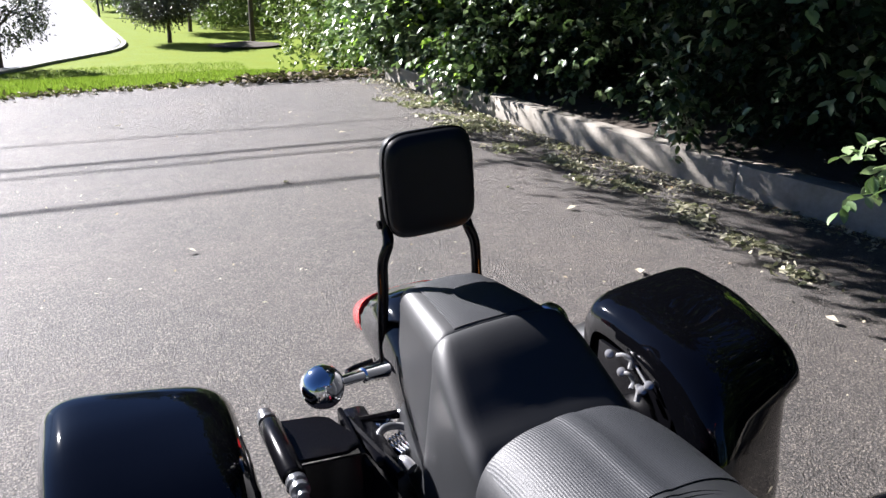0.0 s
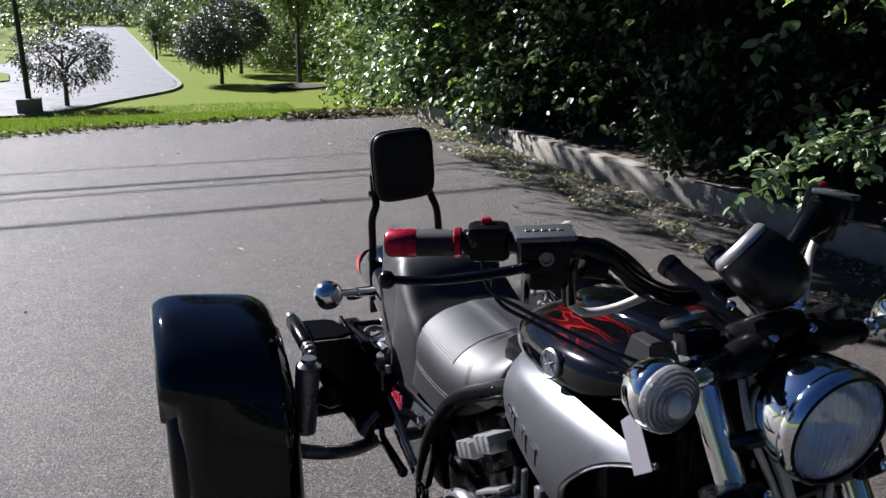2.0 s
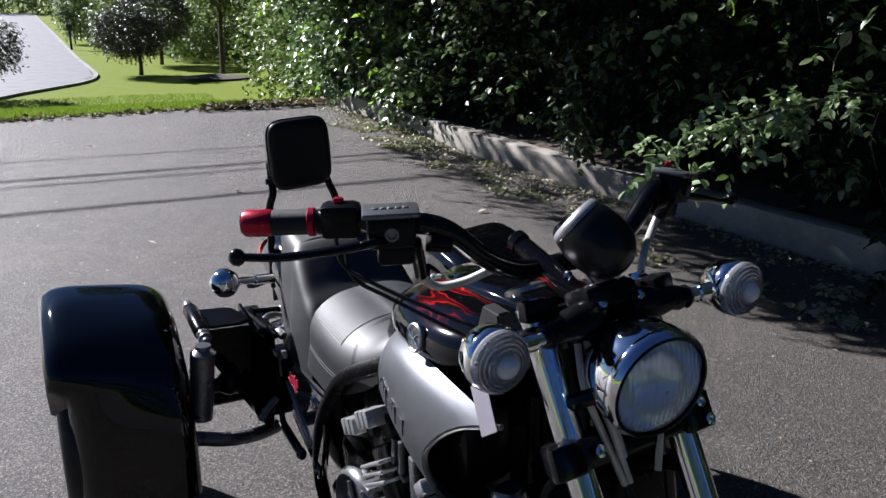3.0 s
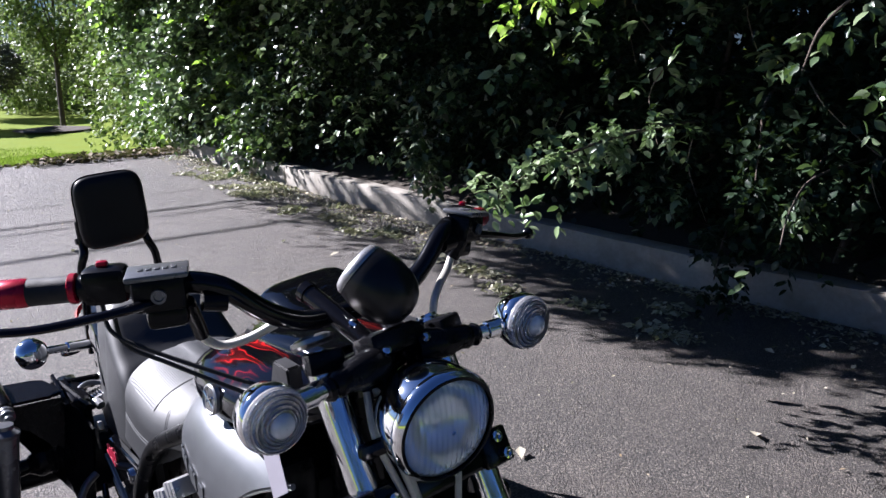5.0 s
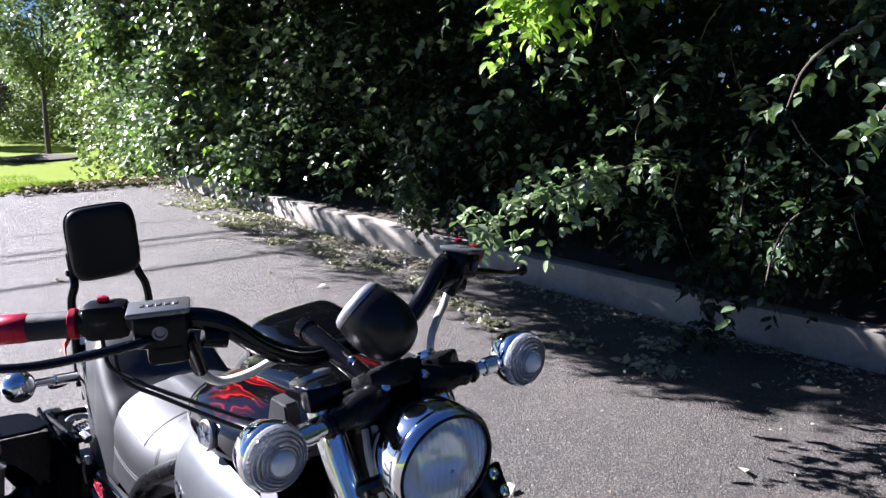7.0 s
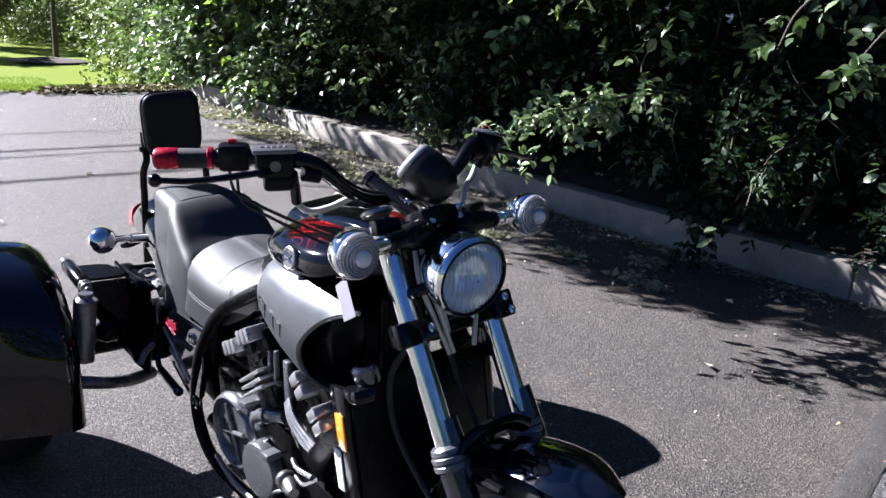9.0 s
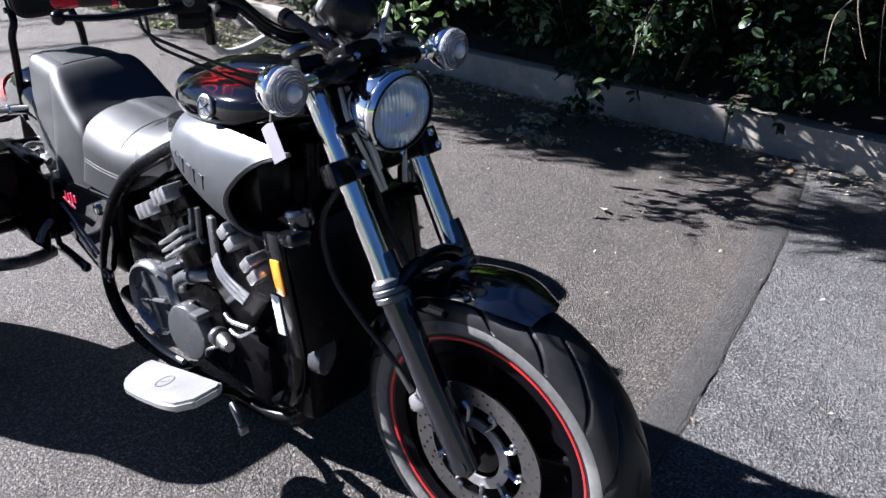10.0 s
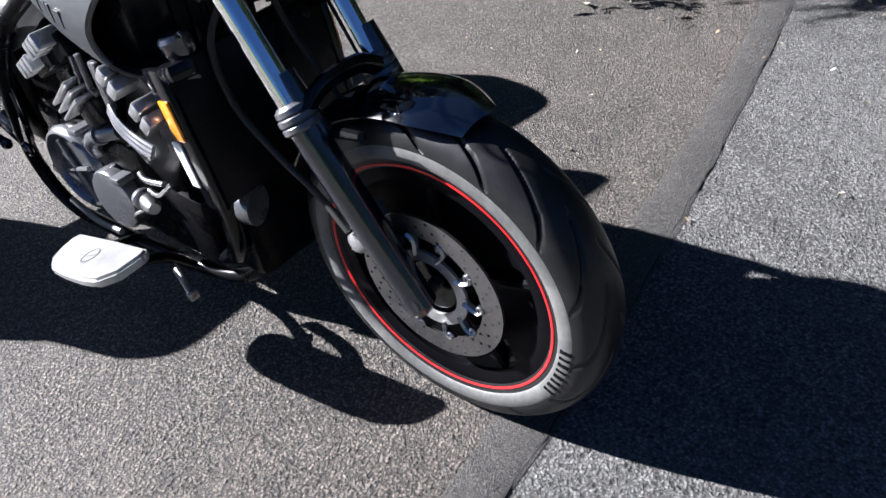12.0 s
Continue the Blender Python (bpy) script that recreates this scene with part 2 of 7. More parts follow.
M_DRYG = leaf_mat("wilted_leaf", (0.16, 0.15, 0.085), (0.36, 0.34, 0.22), (0.56, 0.53, 0.4), 0.6, 0.2)
M_TWIG = plain("dry_twig", (0.2, 0.16, 0.12), 0.85, grain=0.3, scale=60)
M_BARK = plain("bark", (0.09, 0.07, 0.055), 0.9, grain=0.4, scale=40, bumps=0.006)
M_BLACK = plain("gloss_black_paint", (0.0014, 0.0015, 0.0022), 0.06, grain=0.2, scale=30, coat=1.0, spec=0.03, film=1.48)
M_FENDER = plain("gloss_fender_black", (0.002, 0.0025, 0.004), 0.13, grain=0.25, scale=40, coat=1.0, spec=0.2, film=2.0)
M_STEELBLACK = plain("black_steel_paint", (0.003, 0.003, 0.004), 0.2, grain=0.2, scale=200, spec=0.12)
M_SATIN = plain("satin_black", (0.003, 0.003, 0.004), 0.15, grain=0.25, scale=250, bumps=0.00004, spec=0.3)
M_RIM = plain("rim_black", (0.003, 0.003, 0.004), 0.35, grain=0.2, scale=200, spec=0.06)
M_SLIDER = plain("fork_slider_paint", (0.004, 0.006, 0.012), 0.22, grain=0.2, scale=200, spec=0.5, coat=0.8, film=1.8)
M_PLASTIC = plain("black_plastic", (0.005, 0.005, 0.006), 0.24, grain=0.2, scale=300, bumps=0.00006, spec=0.16)
M_RUBBER = plain("grip_rubber", (0.018, 0.018, 0.02), 0.6, grain=0.25, scale=300, bumps=0.0006, spec=0.3)
M_TYRE = plain("tyre_rubber", (0.01, 0.01, 0.011), 0.4, grain=0.3, scale=140, bumps=0.00015, dirt=(0.022, 0.0215, 0.021), spec=0.36)
M_SIDEWALL = plain("dusty_sidewall", (0.1, 0.1, 0.098), 0.55, grain=0.45, scale=90, bumps=0.001, dirt=(0.22, 0.215, 0.2))
M_POLISH = plain("polished_alloy", (0.42, 0.42, 0.415), 0.36, 0.7, grain=0.12, scale=90, dirt=(0.28, 0.275, 0.26))
M_CHROME = plain("chrome", (0.9, 0.905, 0.91), 0.05, 1.0, grain=0.03, scale=120)
M_STEEL = plain("worn_steel", (0.34, 0.34, 0.345), 0.32, 1.0, grain=0.2, scale=160, bumps=0.00005)
M_ALU = plain("cast_aluminium", (0.46, 0.46, 0.465), 0.3, 0.7, grain=0.25, scale=130, bumps=0.00014, dirt=(0.12, 0.115, 0.11))
M_ENGINE = plain("engine_black", (0.004, 0.004, 0.005), 0.28, grain=0.3, scale=150, bumps=0.0001, dirt=(0.008, 0.007, 0.006), spec=0.12)
M_COVER = plain("engine_cover_grey", (0.15, 0.155, 0.165), 0.28, 0.6, grain=0.25, scale=150, bumps=0.00008)
M_SILVER = plain("silver_scoop", (0.092, 0.097, 0.105), 0.38, 0.6, grain=0.16, scale=34, spec=0.4, dirt=(0.06, 0.063, 0.068))
M_STRIPE = plain("rim_stripe_red", (0.6, 0.018, 0.02), 0.35, grain=0.1, scale=200)
M_RED = plain("red_anodised", (0.4, 0.004, 0.028), 0.28, 0.5, grain=0.1, scale=200)
M_REDLENS = plain("red_lens", (0.7, 0.015, 0.015), 0.12, grain=0.1, scale=90, coat=1.0)
M_ORANGE = plain("orange_reflector", (0.9, 0.3, 0.01), 0.18, grain=0.12, scale=90, coat=1.0)
M_WHITE = plain("white_label", (0.75, 0.75, 0.74), 0.5, grain=0.04, scale=90)
M_TAG = plain("tag_card", (0.26, 0.245, 0.28), 0.5, grain=0.06, scale=90)
M_REDPRINT = plain("red_print", (0.4, 0.02, 0.05), 0.35, grain=0.2, scale=90)
M_HOSE = plain("braided_hose", (0.5, 0.48, 0.43), 0.4, 0.4, grain=0.3, scale=500, bumps=0.0005)
M_VINYL, M_WEAVE, M_PAD = vinyl_mat("seat_vinyl", False, 0.54, 0.75, 0.28), vinyl_mat("seat_weave_vinyl", True, 0.54, 0.68), vinyl_mat("backrest_vinyl", False, 0.4, 0.25, 0.25)
M_GLASS = glass_mat("headlight_glass", (0.8, 0.9, 1.0), 0.05, 40, 0.3, 1.12)
M_CLEAR = glass_mat("indicator_glass", (0.6, 0.6, 0.62), 0.16, 0, 0.3, 1.2)
M_FROST = plain("frosted_lens", (0.62, 0.65, 0.7), 0.3, grain=0.1, scale=200, coat=1.0)
M_REFLECT = plain("lamp_reflector", (0.94, 0.95, 0.96), 0.13, 1.0, grain=0.05, scale=60)
M_FLAME = flame_mat()
M_COWL = plain("cowl_grey_plastic", (0.016, 0.016, 0.018), 0.5, grain=0.15, scale=200, spec=0.4)
M_POST = plain("post_dark_metal", (0.02, 0.022, 0.03), 0.4, 0.2, grain=0.2)
M_STONE = plain("post_base_stone", (0.14, 0.14, 0.15), 0.85, grain=0.3, scale=20)
M_CAR = plain("grey_car_paint", (0.06, 0.065, 0.075), 0.2, grain=0.05, coat=1.0)
M_WINDOW = plain("car_window", (0.01, 0.012, 0.015), 0.06, grain=0.05)
M_WIRE = plain("cable_black", (0.01, 0.01, 0.01), 0.6, grain=0.2)

# ---- mesh helpers ----
def part(name, bm, material, parent=None, label="", sharp=38):
    """Links a bmesh (or several, joined) as one mesh object."""
    if isinstance(bm, (list, tuple)):
        first = bm[0]
        for other in bm[1:]:
            tmp = bpy.data.meshes.new("tmp")
            other.to_mesh(tmp)
            first.from_mesh(tmp)
            other.free()
            bpy.data.meshes.remove(tmp)
        bm = first
    bmesh.ops.recalc_face_normals(bm, faces=bm.faces)
    me = bpy.data.meshes.new(name)
    bm.to_mesh(me)
    bm.free()
    me.materials.append(material)
    me.polygons.foreach_set("use_smooth", [True] * len(me.polygons))
    me.set_sharp_from_angle(angle=radians(sharp))
    ob = new(name, me)
    ob.parent = parent
    if label:
        tagged(ob, label)
    return ob


def spline(pts, k=6):
    """Catmull-Rom through the points."""
    p = [Vector(q) for q in pts]
    if len(p) < 3 or k < 2:
        return p
    out = []
    e = [2 * p[0] - p[1]] + p + [2 * p[-1] - p[-2]]
    for i in range(1, len(e) - 2):
        for j in range(k):
            t = j / k
            a, b, c, d = e[i - 1], e[i], e[i + 1], e[i + 2]
            out.append(0.5 * (2 * b + (c - a) * t + (2 * a - 5 * b + 4 * c - d) * t * t + (3 * b - a - 3 * c + d) * t ** 3))
    return out + [p[-1]]


def loft(rings, cap=True, closed=True):
    bm = bmesh.new()
    vs = [[bm.verts.new(q) for q in ring] for ring in rings]
    n = len(vs[0])
    for a, b in zip(vs, vs[1:]):
        for i in range(n if closed else n - 1):
            j = (i + 1) % n
            bm.faces.new((a[i], a[j], b[j], b[i]))
    if cap:
        bm.faces.new(vs[0])
        bm.faces.new(vs[-1])
    return bm


def tube(pts, r, n=10, k=6, flat=1.0):
    """A tube along a smooth line; r one radius or one for each end of the line."""
    p = spline(pts, k)
    rings = []
    up = Vector((0, 0, 1))
    d0 = (p[1] - p[0]).normalized()
    if abs(d0.z) > 0.9:
        up = Vector((0, 1, 0))
    side = d0.cross(up).normalized()
    for i, q in enumerate(p):
        d = (p[min(i + 1, len(p) - 1)] - p[max(i - 1, 0)]).normalized()
        side = (side - d * side.dot(d)).normalized()
        nor = d.cross(side)
        rr = r if not isinstance(r, (list, tuple)) else r[0] + (r[-1] - r[0]) * i / (len(p) - 1)
        rings.append([q + (side * math.cos(a) + nor * flat * math.sin(a)) * rr for a in (2 * math.pi * j / n for j in range(n))])
    return loft(rings)


def lathe(profile, origin=(0, 0, 0), axis=(0, 0, 1), n=32, cap=True):
    """A body of revolution: profile of (radius, way along the axis)."""
    q = Vector((0, 0, 1)).rotation_difference(Vector(axis).normalized())
    o = Vector(origin)
    rings = [[o + q @ Vector((r * math.cos(a), r * math.sin(a), h)) for a in (2 * math.pi * j / n for j in range(n))] for r, h in profile]
    return loft(rings, cap)


def rbox(centre, size, bevel=0.004, rot=(0, 0, 0), seg=2):
    bm = bmesh.new()
    bmesh.ops.create_cube(bm, size=1.0)
    bmesh.ops.scale(bm, vec=size, verts=bm.verts)
    if bevel:
        bmesh.ops.bevel(bm, geom=bm.edges[:], offset=bevel, segments=seg, affect="EDGES", profile=0.5)
    bm.transform(pose(*centre, *rot))
    return bm


def plate(outline, thick, m=None, bevel=0.0):
    """A flat plate from an outline in x and y, thick along z."""
    bm = bmesh.new()
    f = bm.faces.new([bm.verts.new((x, y, 0)) for x, y in outline])
    ret = bmesh.ops.extrude_face_region(bm, geom=[f])
    bmesh.ops.translate(bm, vec=(0, 0, thick), verts=[g for g in ret["geom"] if isinstance(g, bmesh.types.BMVert)])
    if bevel:
        bmesh.ops.bevel(bm, geom=bm.edges[:], offset=bevel, segments=2, affect="EDGES")
    if m is not None:
        bm.transform(m)
    return bm


def solid(rows, thick):
    """A sheet of rows of points, given thickness to one side, with closed rims."""
    g = np.array([[tuple(q) for q in r] for r in rows])
    du, dv = np.gradient(g, axis=0), np.gradient(g, axis=1)
    inner = g - unit(np.cross(du, dv)) * thick
    return loft([[*map(Vector, o), *map(Vector, i[::-1])] for o, i in zip(g, inner)])


def arrays_mesh(name, verts, faces, material, parent=None, smooth=False):
    """A mesh straight from arrays, for things of very many pieces."""
    me = bpy.data.meshes.new(name)
    k = faces.shape[1]
    me.vertices.add(len(verts))
    me.vertices.foreach_set("co", verts.astype(np.float32).ravel())
    me.loops.add(faces.size)
    me.loops.foreach_set("vertex_index", faces.astype(np.int32).ravel())
    me.polygons.add(len(faces))
    me.polygons.foreach_set("loop_start", np.arange(0, faces.size, k, dtype=np.int32))
    me.update(calc_edges=True)
    me.materials.append(material)
    if smooth:
        me.polygons.foreach_set("use_smooth", [True] * len(me.polygons))
    ob = new(name, me)
    ob.parent = parent
    return ob


RNG = np.random.default_rng(7)


def unit(v):
    return v / (np.linalg.norm(v, axis=-1, keepdims=True) + 1e-9)


def leaf_arrays(pos, way, up, length, width, fold=0.18):
    """Folded pointed leaves: place, direction, upper side, sizes."""
    way, n = unit(way), len(pos)
    side = unit(np.cross(way, up))
    nor = np.cross(side, way)
    L, Wd = length[:, None], width[:, None]
    base = pos
    mid = pos + way * L * 0.5 - nor * L * fold * 0.5
    a, b = pos + way * L * 0.42 + side * Wd * 0.5, pos + way * L * 0.42 - side * Wd * 0.5
    tip = pos + way * L - nor * L * fold
    v = np.stack([base, a, tip, b, mid], 1).reshape(-1, 3)
    f = np.array([[0, 4, 1], [1, 4, 2], [2, 4, 3], [3, 4, 0]])
    faces = (np.arange(n)[:, None, None] * 5 + f[None]).reshape(-1, 3)
    return v, faces


def broad_leaves(pos, way, up, length, width, fold=0.22):
    """Egg-shaped leaves with a midrib fold, for twigs seen close to."""
    way, n = unit(way), len(pos)
    side = unit(np.cross(way, up))
    nor = np.cross(side, way)
    L, Wd = length[:, None], width[:, None]
    rows = [pos]
    for t, w in ((0.22, 0.36), (0.5, 0.5), (0.8, 0.3)):
        mid = pos + way * L * t - nor * L * fold * t * t
        rows += [mid + side * Wd * w + nor * Wd * 0.12, mid, mid - side * Wd * w + nor * Wd * 0.12]
    rows.append(pos + way * L - nor * L * fold)
    v = np.stack(rows, 1).reshape(-1, 3)
    f = np.array([[0, 2, 1], [0, 3, 2], [1, 2, 5], [1, 5, 4], [2, 3, 6], [2, 6, 5], [4, 5, 8], [4, 8, 7], [5, 6, 9], [5, 9, 8], [7, 8, 10], [8, 9, 10]])
    return v, (np.arange(n)[:, None, None] * 11 + f[None]).reshape(-1, 3)


def sprays(pos, way, count, reach, size, droop=0.35, wide=0.62, spread=0.9, broad=False):
    """Leafy twigs: at each place a twig along way, with leaves to both sides."""
    n = len(pos)
    way = unit(way)
    t = RNG.random((n, count)) ** 0.8
    ref = np.where(np.abs(way[:, 2:3]) > 0.9, [[1.0, 0, 0]], [[0, 0, 1.0]])
    side = unit(np.cross(way, ref))
    sgn = RNG.choice([-1.0, 1.0], (n, count))
    bend = RNG.normal(0, 0.12, (n, 1, 3)) * t[..., None] ** 2
    p = pos[:, None] + (way[:, None] * t[..., None] + bend + np.array([0, 0, -droop]) * t[..., None] ** 2) * np.asarray(reach).reshape(-1, 1, 1)
    d = way[:, None] * 0.5 + side[:, None] * sgn[..., None] * spread + RNG.normal(0, 0.4, (n, count, 3)) + np.array([0, 0, -0.35])
    up = np.array([0, 0, 1.0]) + RNG.normal(0, 0.45, (n, count, 3))
    ln = size * (0.6 + 0.7 * RNG.random((n, count)))
    make = broad_leaves if broad else leaf_arrays
    return make(p.reshape(-1, 3), d.reshape(-1, 3), up.reshape(-1, 3), ln.ravel(), ln.ravel() * wide)


# ---- ground ----
def ground_z(y):
    return np.where(y < 10.4, 0.0, np.where(y < 21.3, -0.11 * (y - 10.4), -1.2))


def sheet(name, xs, ys, lift, material):
    X, Y = np.meshgrid(xs, ys)
    Z = ground_z(Y) + lift
    v = np.stack([X, Y, Z], -1).reshape(-1, 3)
    nx = len(xs)
    i = np.arange(len(ys) - 1)[:, None] * nx + np.arange(nx - 1)[None]
    f = np.stack([i, i + 1, i + nx + 1, i + nx], -1).reshape(-1, 4)
    return arrays_mesh(name, v, f, material)


ys = np.concatenate([[-900, -60, -8, 5], np.linspace(10.0, 24, 60), [30, 60, 120, 900]])
tagged(sheet("ground", np.array([-900, -60, -12, 0, 12, 60, 900.0]), ys, -0.03, M_GRASS), "mown green lawn sloping gently down to the road", "lawn", kind="structure")


def seam_y(x):
    return -0.165 + 0.125 * x + 0.024 * x * x


def lot_edge(x):
    return 10.5 - 0.05 * (max(x, -4.5) - 1.6) ** 2


def lot(name, far, material, label, lift):
    """One field of paving, from the seam to its other edge."""
    xs = np.linspace(-14, 4.3, 95)
    rng = random.Random(3)
    bm = bmesh.new()
    a = [bm.verts.new((x, seam_y(x), lift)) for x in xs]
    b = [bm.verts.new((x, (far(x) + (rng.uniform(-0.05, 0.05) if far(0) > 0 else 0)), lift)) for x in xs]
    for i in range(len(xs) - 1):
        bm.faces.new((a[i], a[i + 1], b[i + 1], b[i]))
    return tagged(part(name, bm, material), label, "paving", kind="structure")


lot("pavement_old", lot_edge, M_ASPH, "weathered brownish asphalt of the parking lot", 0.0)
lot("pavement_new", lambda x: -14.0, M_ASPH2, "grey coarse asphalt beyond the patched seam", 0.0)
# the patched joint between both, a band of smooth tar with a crack along its edge
rings, crack = [], []
rj = random.Random(11)
for i in range(262):
    x = -6 + i * 0.039
    w = 0.056 + 0.005 * math.sin(x * 3.1) + 0.002 * math.sin(x * 17.0) + rj.uniform(-0.002, 0.002)
    rings.append([(x, seam_y(x) - w, 0.001), (x, seam_y(x) - w * 0.9, 0.004), (x, seam_y(x) + w * 0.8, 0.004), (x, seam_y(x) + w, 0.001)])
    c = seam_y(x) - w * 0.86 + 0.003 * math.sin(x * 9) + rj.uniform(-0.003, 0.003)
    cw = 0.0004 + 0.0016 * rj.random() ** 2
    crack.append([(x, c - cw, 0.0045), (x, c + cw, 0.0045)])
tagged(part("seam", loft(rings, False, False), M_SEAM), "smooth grey tar joint between two asphalt fields", "joint", kind="structure")
tagged(part("crack", loft(crack, False, False), M_CRACK), "thin dark crack along the tar joint", "crack", kind="structure")

# ---- kerb: cast in lengths ----
KX = 3.06


def kerb_x(y):
    """The kerb swings away from the lot towards its near end."""
    return np.interp(y, [-6, 0.5, 1.0, 1.65, 2.4, 3.2, 4.2, 5.0, 6.0, 8.0, 11.0], [3.85, 3.51, 3.45, 3.37, 3.3, 3.245, 3.15, 3.08, 3.04, 3.03, 3.05])


kerb = tagged(new("kerb"), "weathered grey concrete kerb along the hedge, stained", "kerb", kind="structure")
rk = random.Random(5)
y = -5.0
while y < 9.9:
    L = 3.0
    h = 0.2 + rk.uniform(-0.008, 0.008)
    b = rbox((0.085, y + L / 2, h / 2 - 0.03), (0.17, L - 0.005, h + 0.06), 0.012)
    bmesh.ops.subdivide_edges(b, edges=[e for e in b.edges if e.calc_length() > 0.5], cuts=28)
    for v in b.verts:
        v.co += Vector((float(kerb_x(v.co.y)) + noise.noise(v.co * 7) * 0.006, 0, noise.noise(v.co * 9 + Vector((5, 0, 0))) * 0.006))
    part("kerb_stone", b, M_KERB, kerb)
    y += L

# bank of soil behind the kerb
bm = bmesh.new()
bys, bxs = np.linspace(-7, 10.4, 60), [3.22, 3.5, 4.0, 4.6, 5.2, 6.0, 8.0]
grid = [[bm.verts.new((x + float(kerb_x(yy)) - KX, yy, 0.165 + 0.22 * (x - 3.22) + 0.06 * noise.noise(Vector((x * 2, yy * 2, 0))) * (x > 3.3))) for x in bxs] for yy in bys]
for a, b in zip(grid, grid[1:]):
    for i in range(len(bxs) - 1):
        bm.faces.new((a[i], a[i + 1], b[i + 1], b[i]))
tagged(part("soil_bank", bm, M_SOIL), "dark soil bank strewn with dead leaves", "soil", kind="structure")

# ---- road beyond the lawn ----
def strip(name, pts, lift, material, label, cat):
    bm = bmesh.new()
    bm.faces.new([bm.verts.new((x, y, float(ground_z(np.array(y))) + lift)) for x, y in pts])
    bmesh.ops.triangulate(bm, faces=bm.faces[:])
    return tagged(part(name, bm, material), label, cat, kind="structure")


RIGHT = [(0.9, 29.8), (0.9, 33), (0.68, 41), (0.4, 62), (-0.45, 117), (-1.0, 160)]
NEAR = [(-30, 21.5), (-8, 21.6), (-3.4, 22.0), (-2.4, 23.0), (-1.3, 24.9), (-0.4, 26.3), (0.45, 27.8)]
strip("road", NEAR + RIGHT + [(-7.5, 160), (-6.6, 60), (-6.3, 44), (-14, 43.5), (-40, 43)], 0.03, M_ROAD, "pale sunlit asphalt road running away downhill", "road")
strip("verge", [(-4.9, 33.0), (-5.3, 36.5), (-6.0, 37.8), (-20, 37.6), (-20, 31.0), (-6.2, 31.0)], 0.08, M_GRASS, "strip of lawn between two roads", "lawn")
rings = []
edge = spline([(x, y, 0) for x, y in NEAR[2:] + RIGHT], 5)
for i, q in enumerate(edge):
    d = (edge[min(i + 1, len(edge) - 1)] - edge[max(i - 1, 0)]).normalized()
    s = Vector((d.y, -d.x, 0))
    z = float(ground_z(np.array(q.y)))
    rings.append([(q.x, q.y, z + 0.03), (q.x, q.y, z + 0.045), (q.x + s.x * 0.16, q.y + s.y * 0.16, z + 0.05), (q.x + s.x * 0.17, q.y + s.y * 0.17, z - 0.02)])
tagged(part("road_kerb", loft(rings, False, False), M_ROADKERB), "pale concrete kerb edging the far road", "kerb", kind="structure")

# grass blades near the lot's edge
n = 60000
gx = RNG.uniform(-9, 3.6, n)
gy = np.vectorize(lot_edge)(gx) - 0.05 + RNG.random(n) ** 1.3 * 13
p = np.stack([gx, gy, ground_z(gy) - 0.03], 1)
d = RNG.normal(0, 0.35, (n, 3)) + [0, 0, 1.0]
v, f = leaf_arrays(p, d, RNG.normal(0, 1, (n, 3)), RNG.uniform(0.05, 0.1, n), RNG.uniform(0.008, 0.014, n))
tagged(arrays_mesh("lawn_grass", v, f, M_BLADE), "short bright green grass blades of the lawn", "grass", kind="stuff")


# ---- hedge along the kerb ----
def limb(pts, r, n=7):
    return tube(pts, r, n, 4)


hedge = tagged(new("hedge"), "tall dense overgrown hedge of glossy green leaves", "hedge")
rh = random.Random(21)
stems = []
for i in range(46):
    y0 = rh.uniform(-4, 11)
    x0 = rh.uniform(3.6, 4.8)
    stems.append(limb([(x0, y0, 0.2), (x0 + rh.uniform(-.2, .1), y0 + rh.uniform(-.2, .2), 1.0), (x0 + rh.uniform(-.5, .2), y0 + rh.uniform(-.4, .4), 2.2), (x0 + rh.uniform(-.9, .3), y0 + rh.uniform(-.6, .6), 3.6)], [rh.uniform(0.012, 0.03), 0.005]))
for b in stems:
    part("stem", b, M_BARK, hedge)
for i in range(26):
    y0, z0, x0 = rh.uniform(-0.5, 3.6), rh.uniform(0.9, 2.2), rh.uniform(3.05, 3.4)
    d = Vector((rh.uniform(-0.1, 0.15), rh.uniform(-0.3, 0.3), rh.uniform(-0.6, -0.2)))
    p = Vector((x0, y0, z0))
    part("vine", limb([p, p + d * 0.5 + Vector((-0.04, 0.03, 0.02)), p + d, p + d * 1.3 + Vector((0.02, -0.03, 0.0))], [0.0045, 0.0015], 5), M_TWIG, hedge)


def hedge_face(y, z):
    """How far the leaves come out over the kerb."""
    far = np.clip((y - 4.0) / 3.0, 0, 1)
    hollow = np.clip(1.0 - z / 1.0, 0, 1) * (1 - far)
    return 3.45 - 0.25 * far - 0.55 * np.clip(z - 0.9, 0, 1.6) * 0.5 + 0.75 * hollow + 0.5 * far * np.clip((0.8 - z) / 0.6, 0, 1) + 0.17 * np.sin(y * 9.0 + z * 3.0) * np.sin(z * 8.0 - y * 2.0) + 0.3 * np.sin(y * 1.7 + z * 1.3) * np.sin(z * 2.1 + y * 0.6) + 0.16 * np.sin(y * 5.1 - z * 2.3) * np.sin(z * 4.7 + y * 1.9)


def fill(count, y0, y1, z0, z1, depth):
    y, z = RNG.uniform(y0, y1, count), RNG.uniform(z0, z1, count)
    x = hedge_face(y, z) + RNG.random(count) ** 1.6 * depth
    return np.stack([x, y, z], 1)


